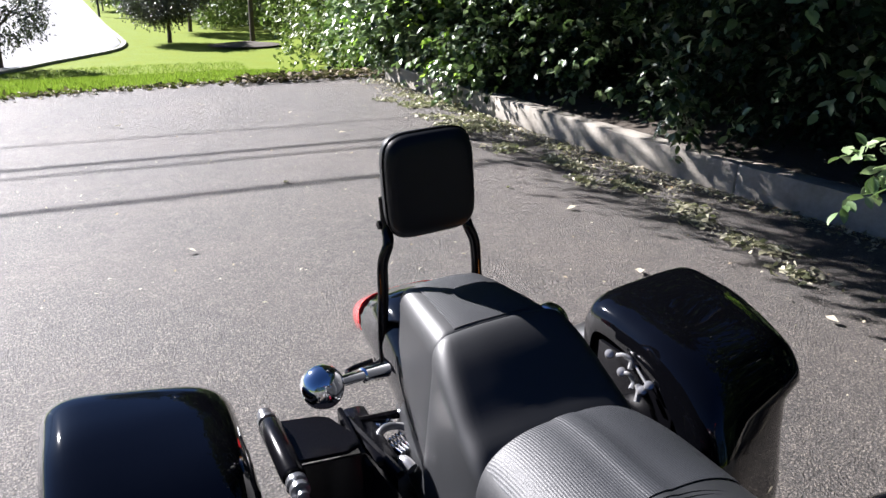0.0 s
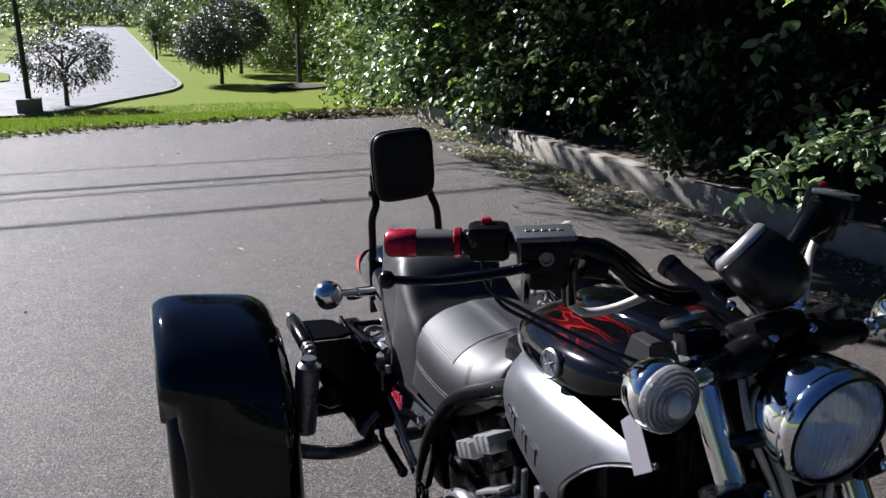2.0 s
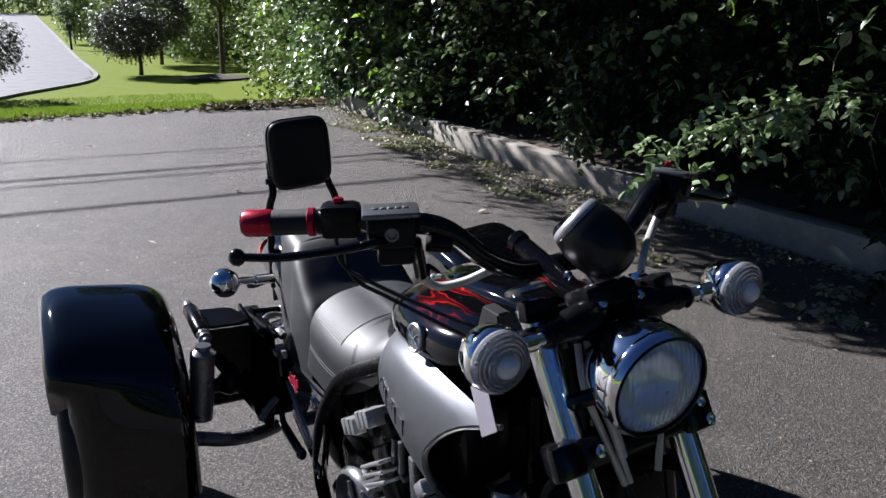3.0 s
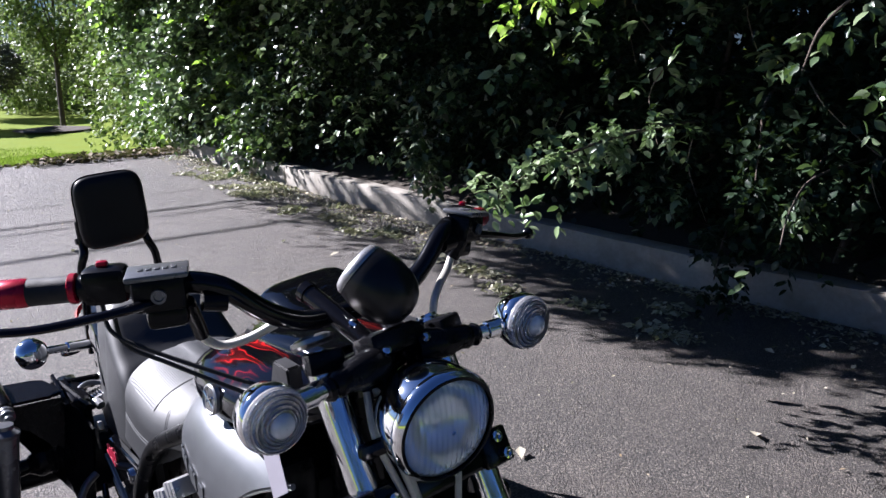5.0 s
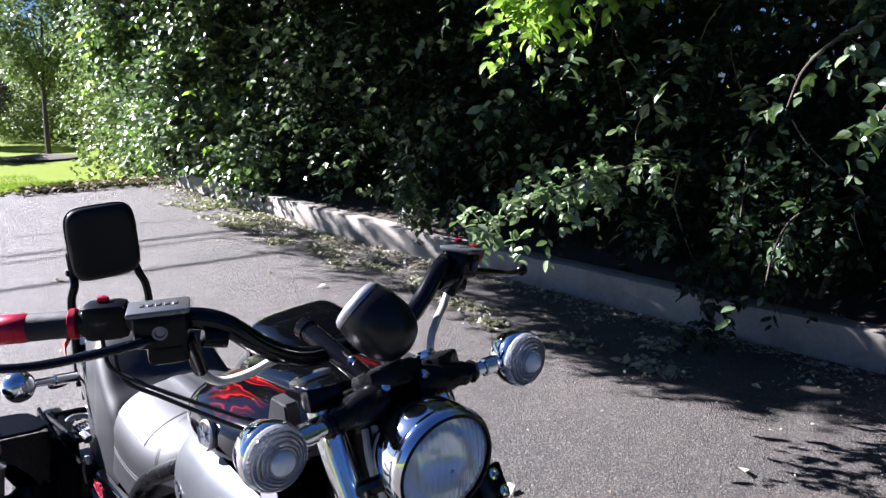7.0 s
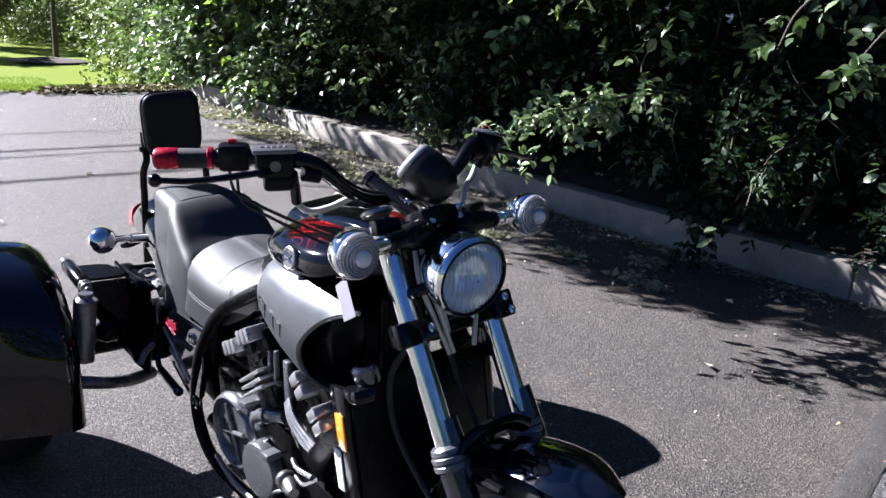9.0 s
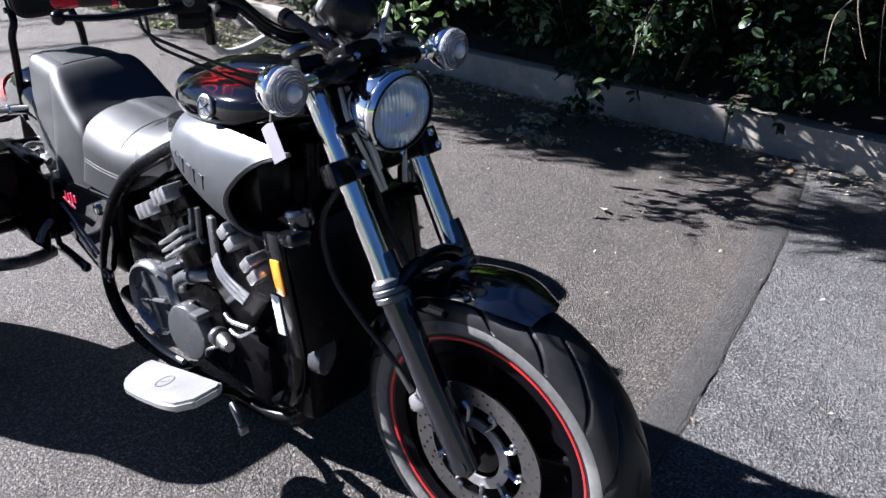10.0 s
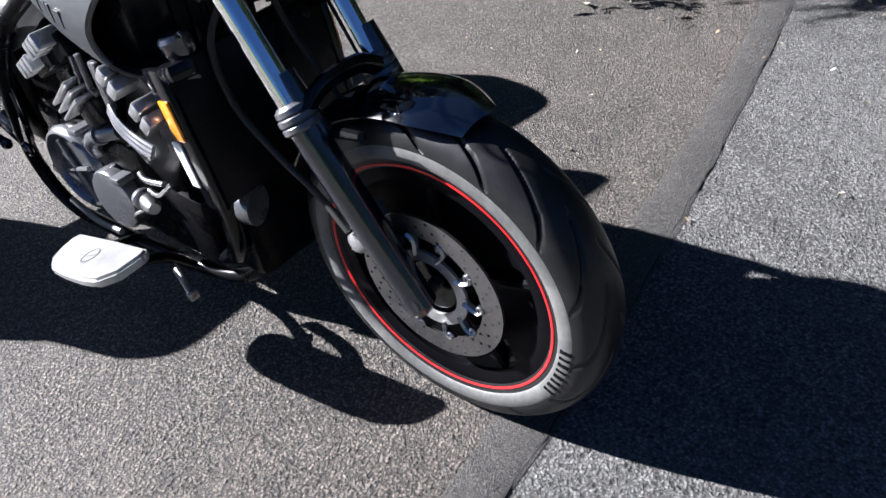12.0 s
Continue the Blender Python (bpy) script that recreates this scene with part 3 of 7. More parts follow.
p = fill(3300, 7.0, 11.2, 0.15, 3.6, 0.7)
w = np.array([-0.8, -0.1, 0.0]) + RNG.normal(0, 0.5, (len(p), 3))
v, f = sprays(p, w, 14, 0.34 + 0.2 * RNG.random(len(p)), 0.09)
tagged(arrays_mesh("foliage", v, f, M_LEAF, hedge), "glossy green hedge leaves", kind="stuff")
# the shade-coloured leaves fill the part of the hedge that stays dark
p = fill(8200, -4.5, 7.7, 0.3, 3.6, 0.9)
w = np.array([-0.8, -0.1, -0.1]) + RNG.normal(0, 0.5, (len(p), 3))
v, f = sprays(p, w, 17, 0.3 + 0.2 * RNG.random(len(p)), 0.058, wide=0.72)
tagged(arrays_mesh("foliage", v, f, M_SHADED, hedge), "hedge leaves with shade in their colour", kind="stuff")
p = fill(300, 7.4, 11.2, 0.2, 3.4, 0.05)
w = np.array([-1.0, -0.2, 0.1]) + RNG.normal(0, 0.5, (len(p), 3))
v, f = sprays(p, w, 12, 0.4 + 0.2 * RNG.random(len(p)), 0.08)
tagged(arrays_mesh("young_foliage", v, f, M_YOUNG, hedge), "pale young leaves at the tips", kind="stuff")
# paler leaf colour, densest where the hedge should look sunlit
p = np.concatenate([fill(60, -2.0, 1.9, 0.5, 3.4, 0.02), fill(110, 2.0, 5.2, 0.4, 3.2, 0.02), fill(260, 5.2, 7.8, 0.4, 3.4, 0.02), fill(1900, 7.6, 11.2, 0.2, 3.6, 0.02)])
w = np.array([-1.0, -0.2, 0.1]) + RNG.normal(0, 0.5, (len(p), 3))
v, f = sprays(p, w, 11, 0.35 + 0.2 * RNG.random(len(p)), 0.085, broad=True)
tagged(arrays_mesh("sunlit_foliage", v, f, M_SUNLIT, hedge), "pale hedge leaves with sunlight in their colour", kind="stuff")
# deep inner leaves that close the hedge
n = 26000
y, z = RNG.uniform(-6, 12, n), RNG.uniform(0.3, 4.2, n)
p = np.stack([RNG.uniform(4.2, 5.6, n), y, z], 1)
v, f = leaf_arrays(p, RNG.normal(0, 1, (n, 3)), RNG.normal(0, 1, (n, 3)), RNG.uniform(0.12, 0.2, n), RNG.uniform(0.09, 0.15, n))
tagged(arrays_mesh("inner_foliage", v, f, M_SHADED, hedge), "dense inner leaves", kind="stuff")


def branch(name, path, r, leaves, size, reach, material, label, wide=0.62):
    """A leafy branch that reaches out of the hedge over the paving."""
    ob = tagged(new(name), label, "branch", "branches over the kerb")
    ax = spline(path, 8)
    part("twig", tube(path, [r, 0.003], 7, 8), M_BARK, ob)
    k = RNG.integers(2, len(ax), leaves)
    pts = np.array([tuple(q) for q in ax])
    dirs = np.gradient(pts, axis=0)
    pos = pts[k] + RNG.normal(0, 0.02, (leaves, 3))
    way = unit(dirs[k]) * 0.6 + RNG.normal(0, 0.7, (leaves, 3))
    v, f = sprays(pos, way, 9, reach * (0.5 + RNG.random(leaves)), size, 0.45, wide, 0.9, True)
    tagged(arrays_mesh("leaves", v, f, material, ob), kind="stuff")
    return ob


branch("branch", [(3.7, 2.3, 0.98), (2.9, 2.1, 1.0), (2.3, 1.98, 0.98), (1.85, 1.9, 0.92), (1.55, 1.86, 0.84)], 0.012, 82, 0.05, 0.15, M_SUNLIT, "sunlit pale leafy branch hanging low over the kerb")
branch("branch", [(3.7, 1.35, 0.85), (3.0, 1.3, 0.82), (2.75, 1.27, 0.7), (2.6, 1.22, 0.55)], 0.008, 9, 0.06, 0.1, M_LEAF, "leafy branch drooping in front of the kerb")
# these boughs carry the shade in their leaf colour
branch("branch", [(3.9, 1.9, 1.35), (3.3, 1.75, 1.15), (3.1, 1.65, 0.95), (3.0, 1.6, 0.75)], 0.012, 40, 0.06, 0.2, M_SHADED, "dense dark bough hanging over the kerb")
branch("branch", [(3.6, 1.5, 0.95), (3.25, 1.45, 0.75), (3.05, 1.4, 0.5)], 0.012, 60, 0.055, 0.18, M_SHADED, "dark leafy bough hanging low before the kerb")
branch("branch", [(3.6, 0.85, 0.75), (3.4, 0.82, 0.6), (3.2, 0.8, 0.42)], 0.012, 44, 0.055, 0.18, M_SHADED, "dark leafy bough hanging low before the kerb")
branch("branch", [(3.7, 0.6, 1.0), (3.45, 0.5, 0.85), (3.25, 0.45, 0.6)], 0.012, 44, 0.055, 0.2, M_SHADED, "dark bough hanging over the kerb")
branch("branch", [(3.6, 1.9, 0.7), (3.2, 1.85, 0.45), (2.95, 1.75, 0.22)], 0.01, 46, 0.055, 0.16, M_SHADED, "low dark shoots spilling over the kerb")
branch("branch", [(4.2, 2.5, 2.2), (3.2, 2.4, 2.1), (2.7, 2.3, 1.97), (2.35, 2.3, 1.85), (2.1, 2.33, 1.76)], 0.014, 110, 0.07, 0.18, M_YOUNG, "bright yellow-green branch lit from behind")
branch("branch", [(3.9, 0.7, 1.9), (3.2, 0.85, 1.8), (2.75, 1.0, 1.66), (2.5, 1.08, 1.5), (2.4, 1.1, 1.32)], 0.012, 14, 0.058, 0.15, M_LEAF, "leafy spray hanging from the tree above")
branch("branch", [(3.9, 0.35, 1.8), (3.2, 0.55, 1.7), (2.75, 0.75, 1.5), (2.55, 0.85, 1.25)], 0.012, 20, 0.058, 0.16, M_LEAF, "thin leafy spray below the overhanging tree")
branch("branch", [(4.0, 5.0, 1.5), (3.3, 4.8, 1.2), (3.0, 4.5, 0.75), (3.0, 4.3, 0.4)], 0.01, 46, 0.07, 0.2, M_LEAF, "leafy trail hanging to the kerb")


# ---- unseen trees over the hedge, added for their shade ----
def tree(name, base, height, crown, leaves, size, material, label, trunk=0.11, seed=1, limbs=9, group=""):
    """A trunk with limbs and a crown of leafy twigs; crown: centre and half sizes."""
    r = random.Random(seed)
    ob = tagged(new(name), label, "tree", group)
    ob.location = base
    cx, cy, cz, sx, sy, sz = crown
    b = [tube([(0, 0, -0.1), (0.02, 0.03, height * 0.3), (cx * 0.3, cy * 0.3, height * 0.6), (cx * 0.8, cy * 0.8, height * 0.9)], [trunk, trunk * 0.35], 9, 6)]
    ends = []
    for i in range(limbs):
        a, h = 2 * math.pi * (i + r.random() * 0.6) / limbs, height * r.uniform(0.35, 0.7)
        e = Vector((cx + sx * 0.75 * math.cos(a), cy + sy * 0.75 * math.sin(a), cz + sz * r.uniform(-0.5, 0.6)))
        s = Vector((cx * 0.35 * h / height, cy * 0.35 * h / height, h))
        b.append(tube([s, s.lerp(e, 0.5) + Vector((0, 0, 0.12 * sz)), e], [trunk * 0.4, trunk * 0.08], 6, 5))
        ends.append((s, e))
    part("trunk", b, M_BARK, ob)
    g = np.random.default_rng(seed)
    d = unit(g.normal(0, 1, (leaves, 3)))
    rad = 0.55 + 0.45 * g.random((leaves, 1)) ** 0.5
    lump = 1 + 0.16 * np.sin(d[:, :1] * 5 + seed) * np.sin(d[:, 1:2] * 6 + d[:, 2:] * 4)
    pos = np.array([cx, cy, cz]) + d * np.array([sx, sy, sz]) * rad * lump
    v, f = sprays(pos, d + g.normal(0, 0.5, d.shape), 12, size * 4 * (0.6 + g.random(leaves)), size, 0.3)
    tagged(arrays_mesh("crown", v, f, material, ob), kind="stuff")
    return ob


# crowns hang out of view, each placed for the shade it casts
tree("tree", (5.0, 8.4, 0.6), 4.4, (-4.8, 0.85, 2.75, 0.26, 2.3, 0.3), 430, 0.06, M_SHADED, "unseen tree, crown added to cast shadow streaks on the lot", 0.16, 4, 12)
tree("tree", (5.6, 4.6, 0.6), 4.6, (-3.47, 2.42, 3.4, 0.8, 1.7, 0.6), 420, 0.09, M_SHADED, "unseen tree, crown added to shade the upper hedge", 0.15, 5)
tree("tree", (5.8, 6.4, 0.6), 4.4, (-4.88, -1.15, 2, 0.28, 0.5, 0.3), 640, 0.06, M_SHADED, "unseen tree, crown added to shade the asphalt by the kerb", 0.14, 6)
tree("tree", (5.6, 7.4, 0.6), 4.2, (-4.76, -3.8, 2.0, 0.16, 0.15, 0.2), 260, 0.055, M_SHADED, "unseen tree, limb added to shade the near kerb foot", 0.09, 16, 4)

tree("tree", (5.9, 2.4, 0.6), 4.5, (-3.85, 1.52, 3.4, 0.75, 1.8, 0.6), 1200, 0.09, M_SHADED, "unseen tree, crown added to shade the near hedge", 0.14, 7)
tree("tree", (5.5, 7.6, 0.6), 4.0, (-3.72, -0.85, 2.25, 0.34, 1.4, 0.32), 260, 0.08, M_SHADED, "unseen tree, thin crown added to shade the low hedge", 0.13, 9)
tree("tree", (5.7, 5.9, 0.6), 3.9, (-4.6, 0.5, 2.35, 0.45, 1.0, 0.2), 1300, 0.065, M_SHADED, "unseen tree, low limb added to shade the kerb", 0.12, 12)

# ---- lawn trees, woods and what stands far off ----
tree("tree", (-2.4, 23.9, -1.2), 1.7, (0.05, 0, 1.45, 1.2, 1.15, 0.72), 1000, 0.065, M_PLUM, "round small ornamental tree with purple-dark leaves on the lawn", 0.075, 11, 11, "lawn trees")
tree("tree", (2.56, 30.4, -1.2), 1.9, (-0.3, 0, 1.55, 1.08, 1.05, 0.78), 1900, 0.07, M_PLUM, "round clipped ornamental tree with a dark crown", 0.085, 12, 9, "lawn trees")
tree("tree", (3.93, 35.2, -1.2), 2.3, (-0.1, 0, 2.1, 1.3, 1.2, 1.0), 1900, 0.08, M_PLUM, "second round dark ornamental tree behind the first", 0.09, 13, 9, "lawn trees")
tree("tree", (1.3, 53.0, -1.2), 2.4, (0.2, 0, 1.9, 0.9, 0.9, 1.0), 500, 0.14, M_BUSH, "young thin tree beside the road", 0.05, 14, 6)
tree("tree", (5.3, 29.3, -1.2), 5.2, (0.3, 0.2, 4.4, 1.8, 1.8, 1.5), 1500, 0.13, M_BUSH, "slender tree standing in a bed of mulch", 0.1, 15, 8)


def clump(name, n, lo, hi, size, material, label, per=10):
    """A bushy mass of leafy twigs inside a box of uneven outline."""
    lo, hi = np.array(lo, float), np.array(hi, float)
    u = RNG.random((n, 3))
    p = lo + (hi - lo) * u
    top = 0.72 + 0.28 * np.sin(p[:, 0] * 1.3 + p[:, 1] * 0.9) * np.sin(p[:, 1] * 0.6 + 1)
    p[:, 2] = lo[2] + (p[:, 2] - lo[2]) * top
    v, f = sprays(p, RNG.normal(0, 1, (n, 3)) + [-0.3, -0.6, 0.3], per, size * 4, size)
    return tagged(arrays_mesh(name, v, f, material), label, "bushes", kind="stuff")


# bright leaves backed by dark ones: light and shade done by colour
clump("bushes", 1500, (3.3, 10.5, 0.3), (5.0, 14, 3.6), 0.11, M_SUNLIT, "sunlit glossy bushes at the end of the hedge", 12)
clump("bushes", 1500, (3.9, 10.6, -0.2), (5.6, 15, 3.6), 0.12, M_SHADED, "inner growth of the bushes with shade in its colour", 12)
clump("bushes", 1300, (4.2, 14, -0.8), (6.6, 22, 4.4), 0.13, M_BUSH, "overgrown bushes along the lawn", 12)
clump("bushes", 1300, (5.2, 14, -0.8), (8.0, 23, 4.4), 0.14, M_SHADED, "shady growth behind the lawn's bushes", 12)
clump("woods", 2600, (9.5, 14, -0.8), (13, 40, 11), 0.22, M_SHADED, "tall dark trees along the lawn")
# out of view: added to darken reflections and the fill light
clump("woods", 3200, (-24, -24, -0.2), (9, -18, 12), 0.3, M_SHADED, "unseen dark trees behind the camera, added to darken reflections", 14)
clump("woods", 6000, (5.3, -9, 0.3), (8.5, 14, 10.5), 0.19, M_SHADED, "tall dark trees rising behind the hedge")
clump("bushes", 2600, (4.6, 36, -1.2), (10, 44, 3.2), 0.16, M_BUSH, "yellow-green bushes at the back of the lawn")
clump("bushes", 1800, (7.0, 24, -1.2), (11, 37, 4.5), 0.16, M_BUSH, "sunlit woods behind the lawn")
clump("bushes", 1600, (1.6, 55, -1.2), (6.5, 80, 6.5), 0.25, M_SHADED, "shady trees beside the road")
clump("bushes", 900, (2.4, 44, -1.2), (4.2, 56, 2.2), 0.2, M_BUSH, "yellowish shrubs beside the road")
# the lighter bush leaf colour stands in for haze over distant woods
clump("woods", 3000, (-40, 150, -1.2), (12, 175, 13), 0.6, M_BUSH, "distant wooded slope at the end of the road")
clump("woods", 1500, (-40, 60, -1.2), (-12, 130, 10), 0.5, M_BUSH, "distant woods on the other side of the road")

bm = bmesh.new()
grid = [[bm.verts.new((1.3 + 2.1 * u, lot_edge(1.3 + 2.1 * u) - 0.1 + (0.25 + 1.3 * u) * w, float(ground_z(np.array(lot_edge(1.3 + 2.1 * u) - 0.1 + (0.25 + 1.3 * u) * w))) + 0.015 + 0.05 * math.sin(math.pi * w) * (1 + noise.noise(Vector((u * 9, w * 6, 0)))))) for u in (k / 16 for k in range(17))] for w in (k / 8 for k in range(9))]
for a, b in zip(grid, grid[1:]):
    for i in range(16):
        bm.faces.new((a[i], a[i + 1], b[i + 1], b[i]))
tagged(part("soil_patch", bm, M_SOIL), "bare dark soil at the lot's far corner", "soil", kind="structure")
mulch = bmesh.new()
bmesh.ops.create_circle(mulch, cap_ends=True, radius=1.0, segments=24)
for q in mulch.verts:
    q.co = Vector((4.75 + q.co.x * 1.25, 28.0 + q.co.y * 1.0, -1.19 + 0.03))
bmesh.ops.poke(mulch, faces=mulch.faces[:], offset=0.12)
tagged(part("mulch_bed", mulch, M_SOIL), "low bed of dark mulch round a tree", "mulch", kind="structure")


post = tagged(part("lamp_post", tube([(-3.2, 22.6, -0.85), (-3.2, 22.6, 1.9)], [0.075, 0.055], 12, 1), M_POST), "dark lamp post on a square stone base by the road", "lamp post")
part("base", rbox((-3.2, 22.6, -1.02), (0.56, 0.56, 0.42), 0.02), M_STONE, post, "square stone base")
part("lantern", lathe([(0.05, 0), (0.13, 0.06), (0.16, 0.3), (0.18, 0.31), (0.03, 0.42)], (-3.2, 22.6, 1.9), (0, 0, 1), 8), M_POST, post, "dark lantern")
box = tagged(part("mailbox", rbox((0.86, 47.0, -0.05), (0.32, 0.5, 0.34), 0.06), M_POST), "small dark mailbox on a post beside the road", "mailbox")
part("post", tube([(0.86, 47.0, -1.25), (0.86, 47.0, -0.2)], 0.06, 8, 1), M_POST, box)
for cx, cy in ((-13.6, 45.5),):
    car = tagged(part("parked_car", loft([[Vector((cx + x, cy + s * 0.86, z)) for s in (-1, 1) for z in ((0.25, h) if s < 0 else (h, 0.25))] for x, h in ((-2.2, 0.6), (-2.1, 0.8), (-1.2, 0.9), (1.2, 0.95), (2.05, 0.85), (2.2, 0.55))]), M_CAR), "dark grey car parked across the road", "car")
    car.location = (0, 0, -1.15)
    part("cabin", loft([[Vector((cx + x, cy + s * w, z)) for s, z in ((-1, 0.9), (-0.85, h), (0.85, h), (1, 0.9))] for x, w, h in ((-1.5, 0.8, 0.92), (-0.8, 0.76, 1.42), (0.6, 0.76, 1.45), (1.5, 0.8, 0.95))]), M_WINDOW, car, "dark windows and roof")
    for wx in (-1.35, 1.35):
        for s in (-1, 1):
            part("wheel", lathe([(0.1, -0.1), (0.32, -0.1), (0.33, 0.0), (0.32, 0.1), (0.1, 0.1)], (cx + wx, cy + s * 0.82, 0.31), (0, 1, 0), 20), M_TYRE, car)


# ---- leaves lying about ----
def litter(name, pts, size, material, label, lift=0.006, tilt=0.35):
    n = len(pts)
    p = np.concatenate([pts[:, :2], (ground_z(pts[:, 1]) + lift + RNG.random(n) * 0.012)[:, None]], 1)
    d = RNG.normal(0, 1, (n, 3)) * [1, 1, 0.2]
    up = np.array([0, 0, 1.0]) + RNG.normal(0, tilt, (n, 3))
    ln = size * (0.5 + RNG.random(n))
    v, f = leaf_arrays(p, d, up, ln, ln * RNG.uniform(0.35, 0.7, n), 0.22)
    return tagged(arrays_mesh(name, v, f, material), label, "fallen leaves", kind="stuff")


n = 5200
y = RNG.uniform(-4, 10, n)
pile = 0.35 + 0.5 * (np.sin(y * 2.3) * np.sin(y * 0.9 + 1) > 0.0)
x = kerb_x(y) - np.abs(RNG.normal(0, 0.24, n)) * pile - 0.02
keep = (y > 0.9) | (RNG.random(n) < 0.35)
pts = np.stack([x, y], 1)[keep]
litter("leaf_litter", pts[::2], 0.033, M_DRY, "dry pale leaves drifted against the kerb")
litter("leaf_litter", pts[1::2], 0.033, M_DRYG, "wilted greenish leaves along the kerb")
n = 3600
hx = RNG.uniform(2.4, 2.95, 40)
hy = RNG.uniform(1.6, 8.6, 40)
k = RNG.integers(0, 40, n)
pts = np.stack([hx[k] + RNG.normal(0, 0.05, n), hy[k] + RNG.normal(0, 0.08, n)], 1)
litter("leaf_litter", pts, 0.044, M_DRYG, "heaps of wilted leaves on the asphalt", 0.012, 0.6)
n = 900
u = RNG.random(n)
pts = np.stack([1.2 + 2.2 * u, 10.1 + (0.3 + 1.3 * u) * RNG.random(n)], 1)
litter("leaf_litter", pts, 0.08, M_BROWN, "brown leaves heaped in the lot's corner", 0.06, 0.7)
n = 2600
x = RNG.uniform(-9, 3.4, n)
pts = np.stack([x, np.vectorize(lot_edge)(x) - 0.02 + RNG.normal(0, 0.16, n)], 1)
litter("leaf_litter", pts, 0.07, M_BROWN, "brown leaves along the edge of the lawn", 0.01, 0.6)
n = 1700
pts = np.stack([RNG.uniform(-6, 3.0, n), RNG.uniform(-1.2, 10, n)], 1)
pts = pts[(pts[:, 0] > 0.8) | (pts[:, 1] > 3.5)]
litter("leaf_litter", pts, 0.018, M_DRY, "crumbs of dry leaves strewn over the asphalt")

# single leaves that stand out
v, f = leaf_arrays(np.zeros((1, 3)), np.array([[1.0, 0, 0]]), np.array([[0, 0, 1.0]]), np.array([0.075]), np.array([0.045]), 0.25)
one = arrays_mesh("fallen_leaf", v, f, M_DRY)
tagged(one, "single dry curled leaf lying on asphalt", "leaf", "fallen leaves")
one.matrix_world = pose(1.94, 0.87, 0.022, 8, 0, 40)
rl = random.Random(8)
for lx, ly in ((2.75, 1.32), (1.9, 4.7), (2.05, 4.14), (2.52, 3.73), (-0.2, 4.3), (-0.35, 7.85), (1.28, 7.98), (1.2, 1.35), (1.4, 6.8), (2.3, 5.9), (0.6, 5.4), (2.1, 2.4), (0.5, 8.8), (1.7, 3.1), (1.3, 2.2), (2.2, 7.2)):
    s = rl.uniform(0.7, 1.15)
    copy_thing(one, pose(lx, ly, 0.022, rl.uniform(-15, 15), rl.uniform(-15, 15), rl.uniform(0, 360)) @ Matrix.Scale(s, 4))

# overhead cables that cross the lot, and the poles that carry them
for px in (-19.0, 21.0):
    tagged(part("utility_pole", [tube([(px, 12.22, -0.6), (px, 12.22, 5.2)], [0.13, 0.1], 12, 1), rbox((px, 12.22, 4.2), (0.3, 2.3, 0.14), 0.01)], M_BARK), "round wooden utility pole carrying cables", "pole", "utility poles")
for yy, zz, rr in ((12.38, 4.0, 0.02), (12.12, 4.0, 0.013), (11.24, 4.0, 0.021), (13.22, 4.0, 0.01)):
    tagged(part("overhead_cable", tube([(-19, yy, zz + 0.25), (-8, yy, zz + 0.02), (0, yy, zz), (8, yy, zz + 0.02), (21, yy, zz + 0.25)], rr, 8, 6), M_WIRE), "black overhead cable slung across the parking lot", "cable", "overhead cables")

# ---- the three-wheeled motorcycle; its own frame: rear towards +y, its right side at -x ----
trike = tagged(new("motor_trike"), "black and silver cruiser motorcycle converted to a trike, with a backrest", "motorcycle")
trike.matrix_world = pose(0.08, 0, 0, 0, -4.3, 0)
UPRIGHT = trike.matrix_world.inverted() @ pose(0.03, 0, 0)
LEVEL = trike.matrix_world.inverted()
STEER = Matrix.Translation((0, 0.40, 0.95)) @ Matrix.Rotation(radians(3.5), 4, Vector((0, 0.47, 0.883))) @ Matrix.Translation((0, -0.40, -0.95))


def put(name, bm, material, parent=trike, label="", m=None, sharp=38):
    if isinstance(bm, (list, tuple)):
        for b in bm:
            if m is not None:
                b.transform(m)
    elif m is not None:
        bm.transform(m)
    return part(name, bm, material, parent, label, sharp)


def puts(name, bms, material, parent=trike, label="", m=None, sharp=38):
    """The same part several times: each piece an object of its own."""
    obs = [put(name, b, material, parent, label, m, sharp) for b in bms]
    return obs[0]


def leg(z, x=0.0, off=0.0):
    """A point on the fork's line at height z."""
    return Vector((x + 0.055 * max(0.0, 0.65 - z), 0.004 + (z - 0.326) * 0.556 + off * 0.874, z - off * 0.486))


FORK = Vector((0, 0.486, 0.874))
AXLE = Vector((0.03, 0.0, 0.322))

# -- front wheel --
wheel = put("front_wheel", lathe([(0.05, -0.06), (0.05, 0.06)], AXLE, (1, 0, 0), 24), M_SATIN, trike, "front wheel with red-striped black rim", STEER)


